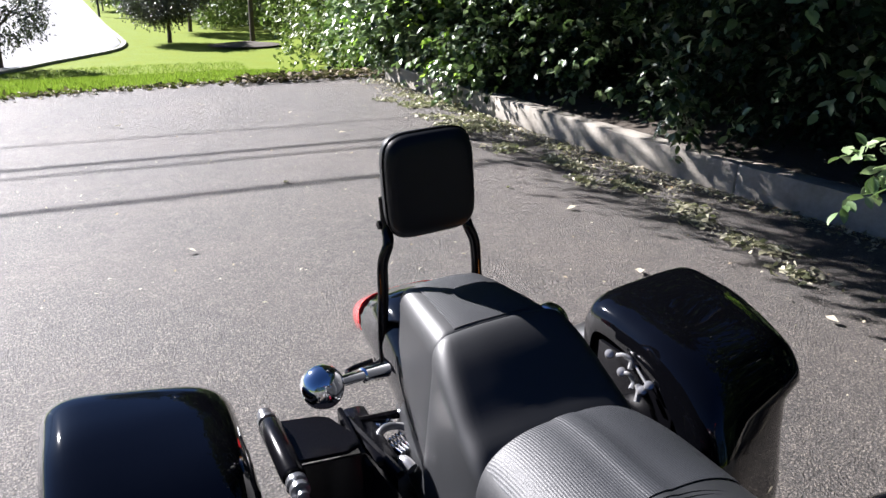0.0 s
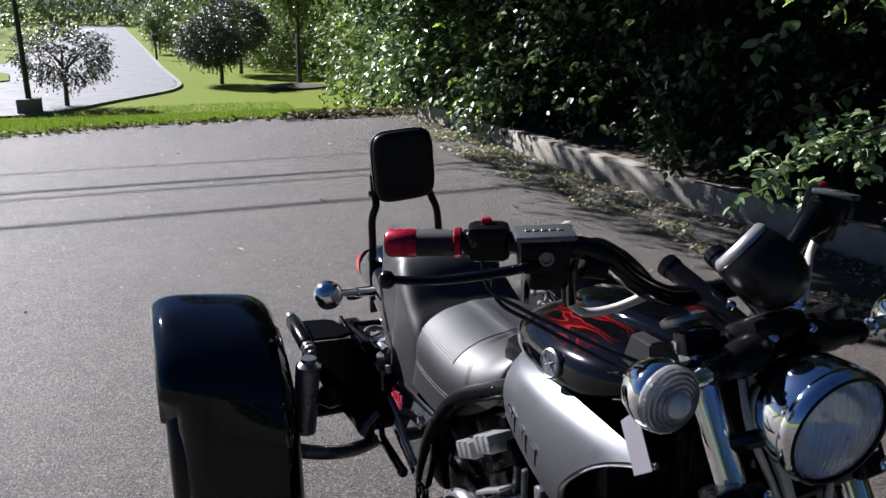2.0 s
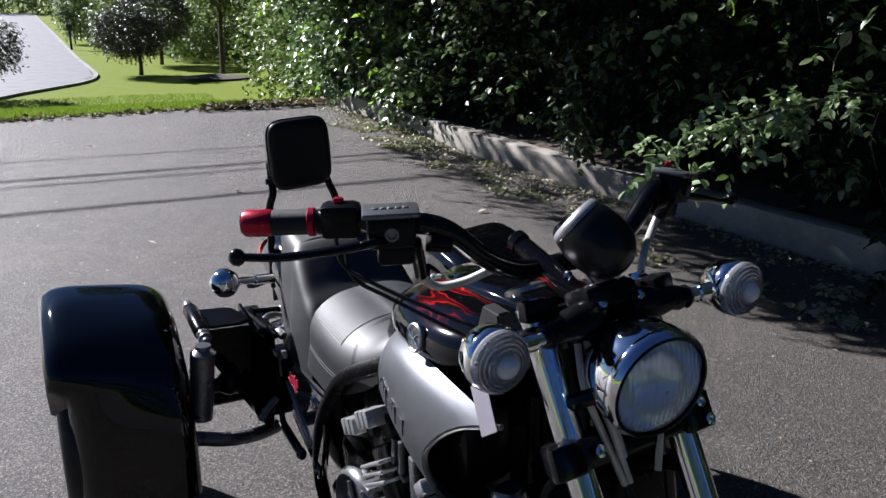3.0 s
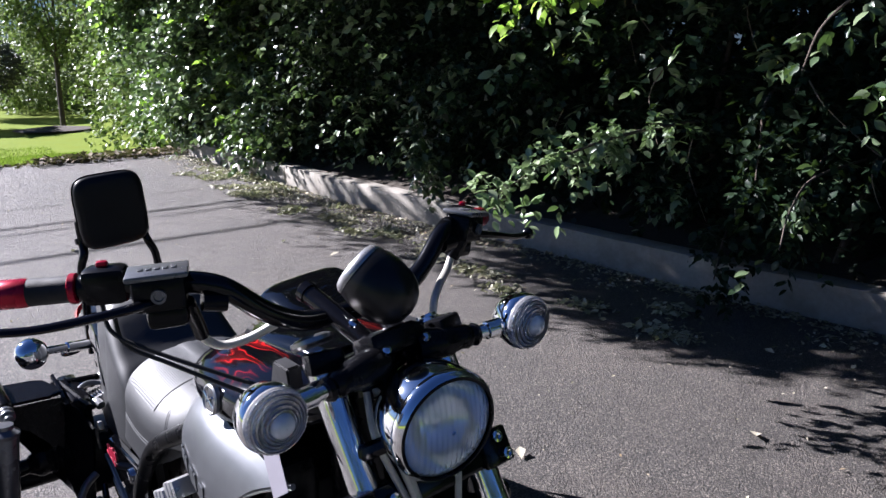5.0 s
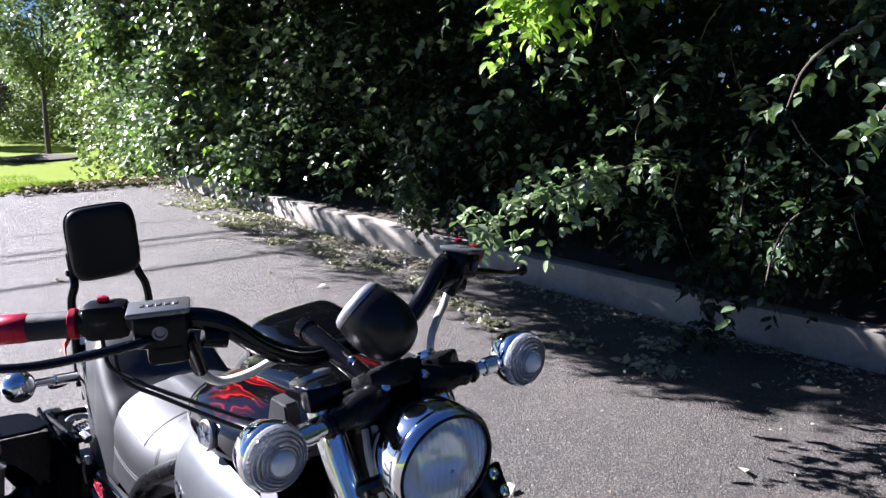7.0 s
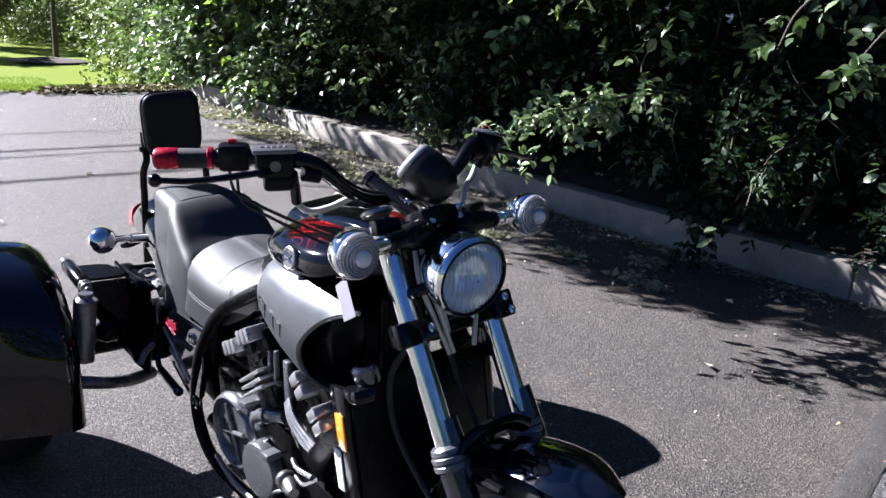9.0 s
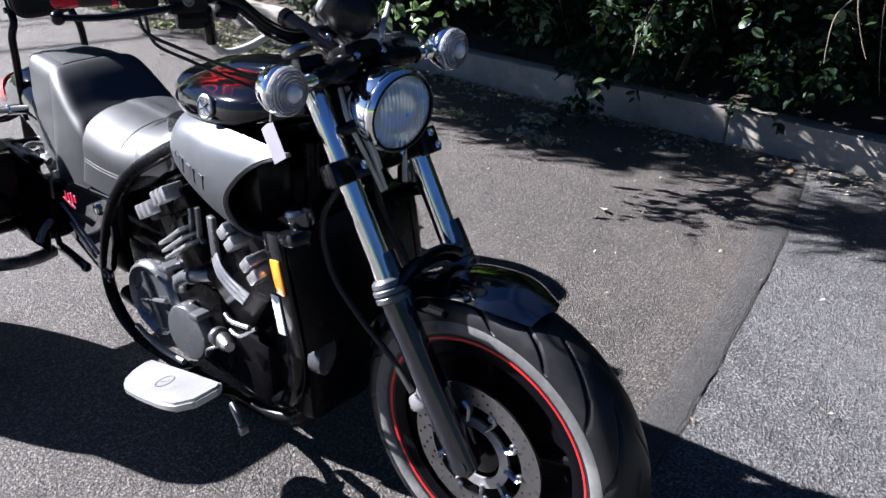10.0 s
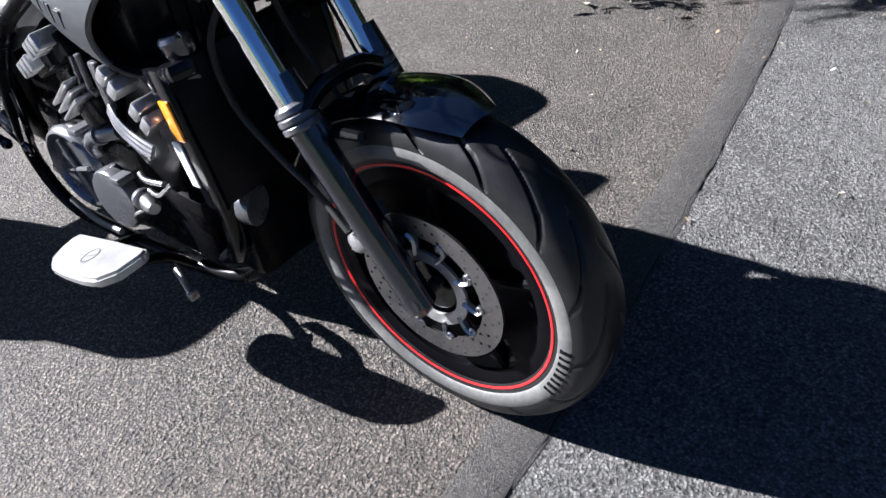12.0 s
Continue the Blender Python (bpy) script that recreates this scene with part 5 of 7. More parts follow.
for s in (-1, 1):
    HOLD = STEER @ DROOP if s > 0 else STEER
    A, B = Vector((s * 0.425, 0.609, 1.142)), Vector((s * 0.30, 0.535, 1.142))
    d = (B - A).normalized()
    g = put("grip", lathe([(0.0165, 0.056), (0.0175, 0.06), (0.017, 0.105), (0.018, 0.11)], A, d, 24), M_RUBBER, trike, "black rubber grip with red ends", HOLD)
    put("end_cap", lathe([(0.006, 0.017), (0.0155, 0.019), (0.0185, 0.023), (0.0185, 0.053), (0.0175, 0.058)], A, d, 28), M_RED, g, "red anodised end cap", HOLD)
    put("ring", lathe([(0.0175, 0.106), (0.0195, 0.1075), (0.0195, 0.1145), (0.0175, 0.116)], A, d, 28), M_RED, g, "red anodised ring", HOLD)
    sw = put("switch_box", [rbox(A + d * 0.15 + Vector((0, 0, 0.002)), (0.055, 0.04, 0.048), 0.01, (0, 0, s * 30)), lathe([(0.017, 0.119), (0.019, 0.13), (0.019, 0.16)], A, d, 20)], M_PLASTIC, trike, "black switch housing", HOLD)
    put("button", rbox(A + d * 0.148 + Vector((0, 0, 0.029)), (0.014, 0.011, 0.008), 0.003, (0, 0, s * 30)), M_RED, sw, "red switch", HOLD)
    P = A + d * 0.20
    piv = P + Vector((-s * 0.0, -0.045, -0.012))
    tipx = Vector((s * 0.445, 0.507, 1.128))
    lv = put("lever", [tube([piv, piv.lerp(tipx, 0.3) + Vector((0, -0.018, 0.0)), piv.lerp(tipx, 0.7) + Vector((0, -0.012, -0.004)), tipx], [0.0085, 0.0065], 12, 6, 0.75), lathe([(0.004, -0.01), (0.0095, -0.006), (0.0115, 0.0), (0.0095, 0.006), (0.004, 0.01)], tipx, (s, 0, 0), 16)], M_SATIN, trike, "black ball-end lever", HOLD)
    put("pivot", [rbox(piv.lerp(P, 0.4), (0.045, 0.04, 0.026), 0.007, (0, 0, s * 30)), lathe([(0.008, 0), (0.008, 0.005), (0.003, 0.006)], piv + Vector((0, 0, 0.012)), (0, 0, 1), 12)], M_ALU, lv, "grey lever pivot", HOLD)
    mc = put("master_cylinder", [rbox((s * 0.252, 0.472, 1.138), (0.064, 0.044, 0.044), 0.008, (0, 0, s * 24)), rbox((s * 0.245, 0.475, 1.105), (0.05, 0.034, 0.03), 0.008, (0, 0, s * 24)), lathe([(0.012, 0), (0.013, 0.03)], (s * 0.21, 0.45, 1.118), (-s, -0.2, -0.2), 16)], M_PLASTIC, trike, "black fluid reservoir on the handlebar", HOLD)
    put("cap", [rbox((s * 0.252, 0.472, 1.163), (0.074, 0.053, 0.008), 0.003, (0, 0, s * 24))] + [rbox((s * 0.252 + (k - 2) * 0.009, 0.472 - s * (k - 2) * -0.004, 1.1675), (0.006, 0.01, 0.002), 0.0005, (0, 0, s * 24), 1) for k in range(5)], M_COVER, mc, "worn grey cap with raised marks", HOLD)
    put("sight_glass", lathe([(0.009, 0), (0.009, 0.004), (0.006, 0.004), (0.005, 0.001), (0.002, 0.001)], (s * 0.262, 0.45, 1.139), (s * 0.4, -0.9, 0), 20), M_COVER, mc, "", HOLD)

# hoses and cables
put("brake_hose", [tube([(-0.202, 0.49, 1.068), (-0.195, 0.492, 1.05), (-0.175, 0.487, 1.037), (-0.145, 0.466, 1.045), (-0.115, 0.446, 1.062), (-0.098, 0.437, 1.066)], 0.0062, 10, 8)], M_HOSE, trike, "pale braided brake hose", STEER)
puts("clutch_hose", [tube([(0.222, 0.468, 1.085), (0.2, 0.46, 1.06), (0.15, 0.42, 1.055), (0.112, 0.39, 1.035), (0.1, 0.38, 0.95)], 0.0062, 10, 8)], M_HOSE, trike, "pale braided clutch hose", STEER)
puts("hose_boot", [tube([(-0.225, 0.46, 1.12), (-0.212, 0.476, 1.09), (-0.2, 0.492, 1.058)], 0.0095, 12, 4), tube([(0.236, 0.455, 1.112), (0.22, 0.468, 1.075)], 0.011, 12, 1)], M_PLASTIC, trike, "", STEER)
puts("throttle_cable", [tube([(-0.305, 0.535, 1.12), (-0.303, 0.52, 1.085), (-0.27, 0.485, 1.06), (-0.2, 0.43, 1.02), (-0.14, 0.38, 0.99)], 0.003, 8, 8), tube([(-0.295, 0.53, 1.11), (-0.29, 0.52, 1.065), (-0.25, 0.49, 1.035), (-0.18, 0.43, 0.99), (-0.13, 0.39, 0.965)], 0.003, 8, 8)], M_WIRE, trike, "black control cables", STEER)
puts("front_hose", [tube([(-0.03, 0.33, 0.82), (-0.075, 0.37, 0.72), (-0.085, 0.345, 0.62), (-0.078, 0.28, 0.54), (-0.078, 0.19, 0.48), (-0.085, 0.125, 0.43)], 0.0065, 10, 8), tube([(0.03, 0.33, 0.82), (0.075, 0.36, 0.70), (0.08, 0.25, 0.55), (0.085, 0.13, 0.44)], 0.0065, 10, 8)], M_WIRE, trike, "black front brake hose", STEER)

# -- tank cover --
def ring(y, w, zb, zt, n=28, ex=2.6, lift=0.45):
    zm = zb + (zt - zb) * lift
    out = []
    for k in range(n):
        a = 2 * math.pi * k / n
        c, s = math.cos(a), math.sin(a)
        h = zt - zm if s >= 0 else zm - zb
        out.append(Vector((w * math.copysign(abs(c) ** (2 / ex), c), y, zm + h * math.copysign(abs(s) ** (2 / ex), s))))
    return out


def along(table, k=4):
    """Smoothly more stations between the given ones."""
    cols = list(zip(*table))
    fine = np.linspace(0, len(table) - 1, (len(table) - 1) * k + 1)
    out = []
    for q in fine:
        i = min(int(q), len(table) - 2)
        u = q - i
        row = []
        for c in cols:
            a, b = c[i], c[i + 1]
            p0, p3 = c[max(i - 1, 0)], c[min(i + 2, len(c) - 1)]
            row.append(0.5 * (2 * a + (b - p0) * u + (2 * p0 - 5 * a + 4 * b - p3) * u * u + (3 * a - p0 - 3 * b + p3) * u ** 3))
        out.append(row)
    return out


tank = put("tank_cover", loft([ring(*r) for r in along([(0.835, 0.06, 0.85, 0.885), (0.80, 0.118, 0.838, 0.915), (0.72, 0.156, 0.842, 0.945), (0.62, 0.17, 0.85, 0.96), (0.52, 0.163, 0.862, 0.968), (0.45, 0.13, 0.885, 0.968), (0.40, 0.07, 0.905, 0.955)])]), M_FLAME, trike, "gloss black tank cover with red flames")
for s in (-1, 1):
    em = put("emblem", [lathe([(0.024, -0.004), (0.024, 0.003), (0.021, 0.005), (0.019, 0.003), (0.002, 0.003)], (s * 0.171, 0.588, 0.915), (s, -0.08, 0.22), 32)], M_STEEL, tank, "round metal badge")
    puts("ray", [tube([Vector((s * 0.175, 0.588, 0.916)), Vector((s * 0.175, 0.588 + 0.018 * math.cos(a), 0.916 + 0.018 * math.sin(a)))], 0.002, 6, 1) for a in (math.radians(30 + 60 * k) for k in range(6))], M_CHROME, em)
    put("cowl", plate([(0.015, 0.0), (0.10, 0.0), (0.095, 0.08), (0.05, 0.078)], 0.022, Matrix(((0, 0, s, s * 0.095), (-1, 0, 0, 0.515), (0, 1, 0, 0.925), (0, 0, 0, 1))), 0.003), M_COWL, trike, "dark grey plastic side cowl")
put("filler_console", [loft([ring(y, w, zb, zt, 20) for y, w, zb, zt in ((0.77, 0.02, 0.90, 0.94), (0.74, 0.05, 0.91, 0.955), (0.66, 0.06, 0.925, 0.97), (0.56, 0.055, 0.94, 0.982), (0.48, 0.04, 0.945, 0.98))])], M_BLACK, trike, "black console on the tank cover")

# -- silver air scoops --
def scoop(s):
    """A horn-shaped duct: small and closed behind, with a wide bowl-shaped mouth in front."""
    us = np.linspace(0, 1.2, 43)
    mouth = ([0.165, 0.19, 0.206, 0.206, 0.195, 0.176, 0.15, 0.12], [0.338, 0.42, 0.485, 0.502, 0.48, 0.425, 0.39, 0.36], [0.886, 0.848, 0.787, 0.74, 0.703, 0.69, 0.685, 0.685])
    tail = ([0.148, 0.164, 0.17, 0.168, 0.16, 0.148, 0.13, 0.11], [0.745, 0.785, 0.805, 0.806, 0.795, 0.775, 0.76, 0.75], [0.864, 0.845, 0.82, 0.80, 0.782, 0.768, 0.762, 0.76])
    mouth, tail = [np.array([tuple(q) for q in spline(list(zip(*c)), 6)]).T for c in (mouth, tail)]
    rows = []
    for i in range(21):
        t = i / 20
        grow = 1 - (1 - t) ** 1.25
        close = 1 - 0.45 * (1 - t) ** 8
        row = []
        for j in range(25):
            u = 1.2 * j / 24
            m, b = [np.interp(u, us, c) for c in mouth], [np.interp(u, us, c) for c in tail]
            x = (b[0] + (m[0] - b[0]) * grow) * close + 0.010 * math.sin(math.pi * t) * math.sin(math.pi * min(1, u))
            row.append(Vector((s * x, b[1] + (m[1] - b[1]) * t, b[2] + (m[2] - b[2]) * grow)))
        rows.append(row)
    sc = put("air_scoop", solid(rows, 0.006 if s < 0 else -0.006), M_SILVER, trike, "silver air intake scoop")
    lip = [Vector((q.x, q.y - 0.001, q.z)) for q in rows[-1][:14]]
    put("lip", tube(lip, 0.0045, 8, 2), M_SILVER, sc)
    # black sheet and box added so the hollow scoop reads as shaded
    lining = []
    for i in range(3, 20):
        line = []
        for j in range(1, 24):
            q = rows[i][j]
            n = (rows[i + 1][j] - q).cross(rows[i][j + 1] - q).normalized()
            n = n if n.dot(q - Vector((s * 0.07, q.y, 0.785))) > 0 else -n
            line.append(q - n * 0.009)
        lining.append(line)
    put("lining", solid(lining, 0.0015), M_PLASTIC, sc, "black sheet added to darken the inside of the scoop")
    put("throat", rbox((s * 0.115, 0.60, 0.77), (0.10, 0.30, 0.15), 0.03), M_PLASTIC, sc, "black box darkening the scoop from inside")
    bars = []
    for k in range(6):
        i = 8 + int(k * 1.4)
        q = rows[i][8]
        e1, e2 = (rows[i + 1][8] - q).normalized(), (rows[i][9] - q).normalized()
        n = e1.cross(e2).normalized()
        n = n if n.x * s > 0 else -n
        e2 = n.cross(e1)
        b = plate([(-0.009, -0.015), (0.009, -0.015), (0.0085 if k % 2 else 0.004, 0.015), (-0.0085 if k % 2 else -0.004, 0.015)], 0.0025, None, 0.0006)
        b.transform(Matrix(((e1.x, e2.x, n.x, q.x + n.x * 0.005), (e1.y, e2.y, n.y, q.y + n.y * 0.005), (e1.z, e2.z, n.z, q.z + n.z * 0.005), (0, 0, 0, 1))))
        bars.append(b)
    puts("raised_mark", bars, M_SILVER, sc, "raised lettering shapes")
    win = [(0.725, 0.782), (0.712, 0.802), (0.692, 0.795), (0.662, 0.757), (0.672, 0.748), (0.70, 0.765)]
    put("cutout", plate([(y, z) for y, z in win], 0.02, Matrix(((0, 0, s, s * 0.172), (1, 0, 0, 0), (0, 1, 0, 0), (0, 0, 0, 1)))), M_PLASTIC, sc, "dark cut-out")
    return sc


scoop(-1), scoop(1)

# -- seat --
def cushion_ring(y, zt, wt, zs, ws, zb, wb, n=9, firm=0.75):
    """A cushion with a flat top, firm shoulders and flanks that widen downwards."""
    half = [(wb, zb), (wb * 0.75 + ws * 0.25, zb * 0.75 + zs * 0.25), (wb * 0.4 + ws * 0.6, zb * 0.4 + zs * 0.6)]
    for k in range(n + 1):
        a = math.pi / 2 * k / n
        half.append((wt + (ws - wt) * math.cos(a) ** firm, zs + (zt - zs) * math.sin(a) ** firm))
    half += [(wt * 0.7, zt + 0.002), (wt * 0.35, zt + 0.003)]
    return [Vector((x, y, z)) for x, z in half] + [Vector((0, y, zt + 0.003))] + [Vector((-x, y, z)) for x, z in half[::-1]]


seat = put("seat", loft([cushion_ring(*r) for r in along([(1.762, 0.70, 0.045, 0.68, 0.062, 0.60, 0.07), (1.752, 0.755, 0.052, 0.71, 0.078, 0.58, 0.095), (1.735, 0.783, 0.058, 0.73, 0.09, 0.56, 0.112), (1.70, 0.791, 0.063, 0.735, 0.098, 0.53, 0.13), (1.62, 0.796, 0.069, 0.735, 0.11, 0.49, 0.152), (1.54, 0.798, 0.075, 0.735, 0.119, 0.475, 0.164), (1.505, 0.796, 0.078, 0.733, 0.122, 0.475, 0.166), (1.495, 0.785, 0.078, 0.725, 0.122, 0.478, 0.165)])]), M_VINYL, trike, "stepped black vinyl seat, passenger part")
put("bolster", loft([cushion_ring(*r) for r in along([(1.505, 0.782, 0.075, 0.725, 0.122, 0.48, 0.166), (1.495, 0.798, 0.08, 0.735, 0.128, 0.485, 0.168), (1.475, 0.799, 0.086, 0.736, 0.134, 0.49, 0.171), (1.44, 0.781, 0.094, 0.72, 0.142, 0.495, 0.173), (1.395, 0.749, 0.102, 0.695, 0.148, 0.50, 0.174), (1.35, 0.716, 0.108, 0.672, 0.152, 0.505, 0.174), (1.305, 0.688, 0.112, 0.645, 0.154, 0.51, 0.172), (1.27, 0.655, 0.112, 0.62, 0.15, 0.515, 0.168)])]), M_VINYL, seat, "padded smooth bolster")
def round_ring(y, zt, ws, zb, wb):
    """A pillow-like section, round from the middle of its top down to its flanks."""
    return cushion_ring(y, zt, 0.02, zt - 0.105 * min(1, ws / 0.16), ws, zb, wb, 14, 0.9)


FRONT = along([(1.31, 0.70, 0.145, 0.54, 0.165), (1.28, 0.728, 0.158, 0.54, 0.172), (1.20, 0.737, 0.167, 0.545, 0.175), (1.12, 0.735, 0.17, 0.555, 0.176), (1.04, 0.738, 0.166, 0.585, 0.17), (0.97, 0.75, 0.155, 0.62, 0.158), (0.92, 0.77, 0.14, 0.65, 0.144), (0.89, 0.779, 0.128, 0.675, 0.132), (0.876, 0.772, 0.12, 0.68, 0.124), (0.862, 0.792, 0.114, 0.69, 0.116), (0.83, 0.802, 0.084, 0.715, 0.087), (0.81, 0.79, 0.05, 0.73, 0.052)], 6)
put("front_cushion", loft([round_ring(*r) for r in FRONT]), M_VINYL, seat, "front cushion with stitched seams")


def top_panel(stations):
    """A thin woven sheet over a cushion's top, from (y, z, half width)."""
    rows = [[Vector((w * u, y, z + 0.0052 - 0.003 * abs(u) ** 4)) for u in (k / 6 for k in range(-6, 7))] for y, z, w in along(stations, 3)]
    return solid(rows, 0.003)


put("top_panel", top_panel([(1.735, 0.783, 0.052), (1.70, 0.791, 0.06), (1.62, 0.796, 0.067), (1.54, 0.798, 0.073), (1.508, 0.796, 0.076)]), M_WEAVE, seat, "woven-look panel on top")


def front_ring(y):
    """The front cushion's section at y."""
    table = np.array(FRONT)[::-1]
    return round_ring(y, *[float(np.interp(y, table[:, 0], table[:, k])) for k in range(1, 5)])


def on_front(y, z, s):
    """The point of the front cushion's flank at y and height z."""
    half = front_ring(y)[:18]
    return Vector((s * (float(np.interp(z, [q.z for q in half], [q.x for q in half])) + 0.0006), y, z))


rows = [[Vector((q.x * 1.003, q.y, q.z + 0.0009)) for q in front_ring(y)[8:33]] for y in np.linspace(1.285, 1.066, 12)]
put("top_panel", solid(rows, 0.0008), M_WEAVE, seat, "fine woven-look panel on the rider's seat")
for s in (-1, 1):
    for d in (0.0, 0.008):
        put("seam", tube([on_front(y, 0.612 - d + (1.25 - y) * 0.06, s) for y in np.linspace(1.27, 1.035 + d, 9)], 0.0009, 5, 2), M_VINYL, seat, "stitched double seam low on the flank")
for y0 in (1.055, 1.046):
    line = [q + Vector((0.0004 * q.x, -0.07 * min(1, (q.x / 0.16) ** 2), 0.0008)) for q in front_ring(y0)[3:38]]
    line = [Vector((math.copysign(on_front(q.y, min(q.z, 0.735), 1).x, q.x) if abs(q.x) > 0.12 else q.x, q.y, q.z)) for q in line]
    put("seam", tube(line, 0.0006, 5, 2), M_VINYL, seat, "stitched seam across the cushion")
for s in (-1, 1):
    put("piping", tube([(s * x, y, z) for y, x, z in ((1.71, 0.116, 0.655), (1.66, 0.128, 0.625), (1.6, 0.14, 0.598), (1.54, 0.148, 0.575))], 0.0016, 6, 4), M_PAD, seat, "piping along the seat's flank")

# -- backrest --
back = put("backrest", loft([[Vector((0.092 * f * math.copysign(abs(math.cos(a)) ** 0.42, math.cos(a)), 1.755 + dy, 0.985 + 0.102 * f * math.copysign(abs(math.sin(a)) ** 0.42, math.sin(a)))) for a in (2 * math.pi * k / 40 for k in range(40))] for dy, f in ((-0.026, 0.55), (-0.025, 0.80), (-0.022, 0.92), (-0.014, 0.985), (-0.004, 1.0), (0.014, 1.0), (0.022, 0.985), (0.028, 0.93), (0.03, 0.7))]), M_PAD, trike, "padded black backrest on two struts")
put("piping", tube([(0.0925 * math.copysign(abs(math.cos(a)) ** 0.42, math.cos(a)), 1.752, 0.985 + 0.1025 * math.copysign(abs(math.sin(a)) ** 0.42, math.sin(a))) for a in (2 * math.pi * k / 48 for k in range(49))], 0.0025, 6, 1), M_PLASTIC, back)
for s in (-1, 1):
    put("strut", tube([(s * 0.082, 1.79, 0.96), (s * 0.084, 1.785, 0.90), (s * 0.088, 1.772, 0.87), (s * 0.102, 1.775, 0.83), (s * 0.106, 1.78, 0.76), (s * 0.112, 1.79, 0.66), (s * 0.12, 1.77, 0.58)], 0.0115, 12, 6, 0.8), M_SATIN, back, "black steel strut")
    put("knob", lathe([(0.004, 0), (0.009, 0.002), (0.009, 0.01), (0.004, 0.012)], (s * 0.09, 1.79, 0.905), (s, 0, 0), 12), M_SATIN, back)

# -- tail --
tail = put("tail_cowl", loft([ring(y, w, zb, zt, 24, 2.8) for y, w, zb, zt in along([(1.50, 0.14, 0.44, 0.60), (1.62, 0.135, 0.46, 0.66), (1.74, 0.125, 0.50, 0.71), (1.84, 0.12, 0.53, 0.725), (1.92, 0.115, 0.55, 0.70), (1.975, 0.106, 0.565, 0.68), (2.0, 0.09, 0.59, 0.66)])]), M_BLACK, trike, "gloss black tail cowl")
put("tail_light", loft([ring(y, w, zb, zt, 24, 3.2) for y, w, zb, zt in ((1.95, 0.113, 0.575, 0.69), (1.98, 0.115, 0.57, 0.676), (2.015, 0.108, 0.57, 0.655), (2.03, 0.09, 0.58, 0.645))]), M_REDLENS, tail, "red tail light")
put("hook", tube([(-0.12, 1.80, 0.60), (-0.16, 1.80, 0.588), (-0.185, 1.80, 0.588), (-0.19, 1.815, 0.588), (-0.17, 1.825, 0.588), (-0.13, 1.82, 0.595)], 0.006, 8, 5), M_SATIN, tail, "black luggage hook")
put("number_plate_bracket", [rbox((0, 1.94, 0.52), (0.18, 0.012, 0.12), 0.004, (15, 0, 0))], M_SATIN, tail)
for s in (-1, 1):
    C = Vector((-0.284 if s < 0 else 0.2, 1.645, 0.674))
    ri = put("rear_indicator", lathe([(0.006, -0.036), (0.018, -0.034), (0.031, -0.026), (0.039, -0.012), (0.041, 0.0), (0.041, 0.012), (0.038, 0.016)], C, (0, 1, 0), 40), M_CHROME, trike, "round chrome rear turn signal")
    put("lens", lathe([(0.038, 0.016), (0.03, 0.028), (0.012, 0.036), (0.002, 0.037)], C, (0, 1, 0), 28), M_ORANGE, ri, "orange lens")
    put("stalk", [lathe([(0.011, 0), (0.011, 0.055), (0.015, 0.058), (0.015, 0.12)], C + Vector((-s * 0.036, 0.012, -0.006)), (-s, 0.42, -0.28), 18)], M_CHROME, ri, "chrome stalk")

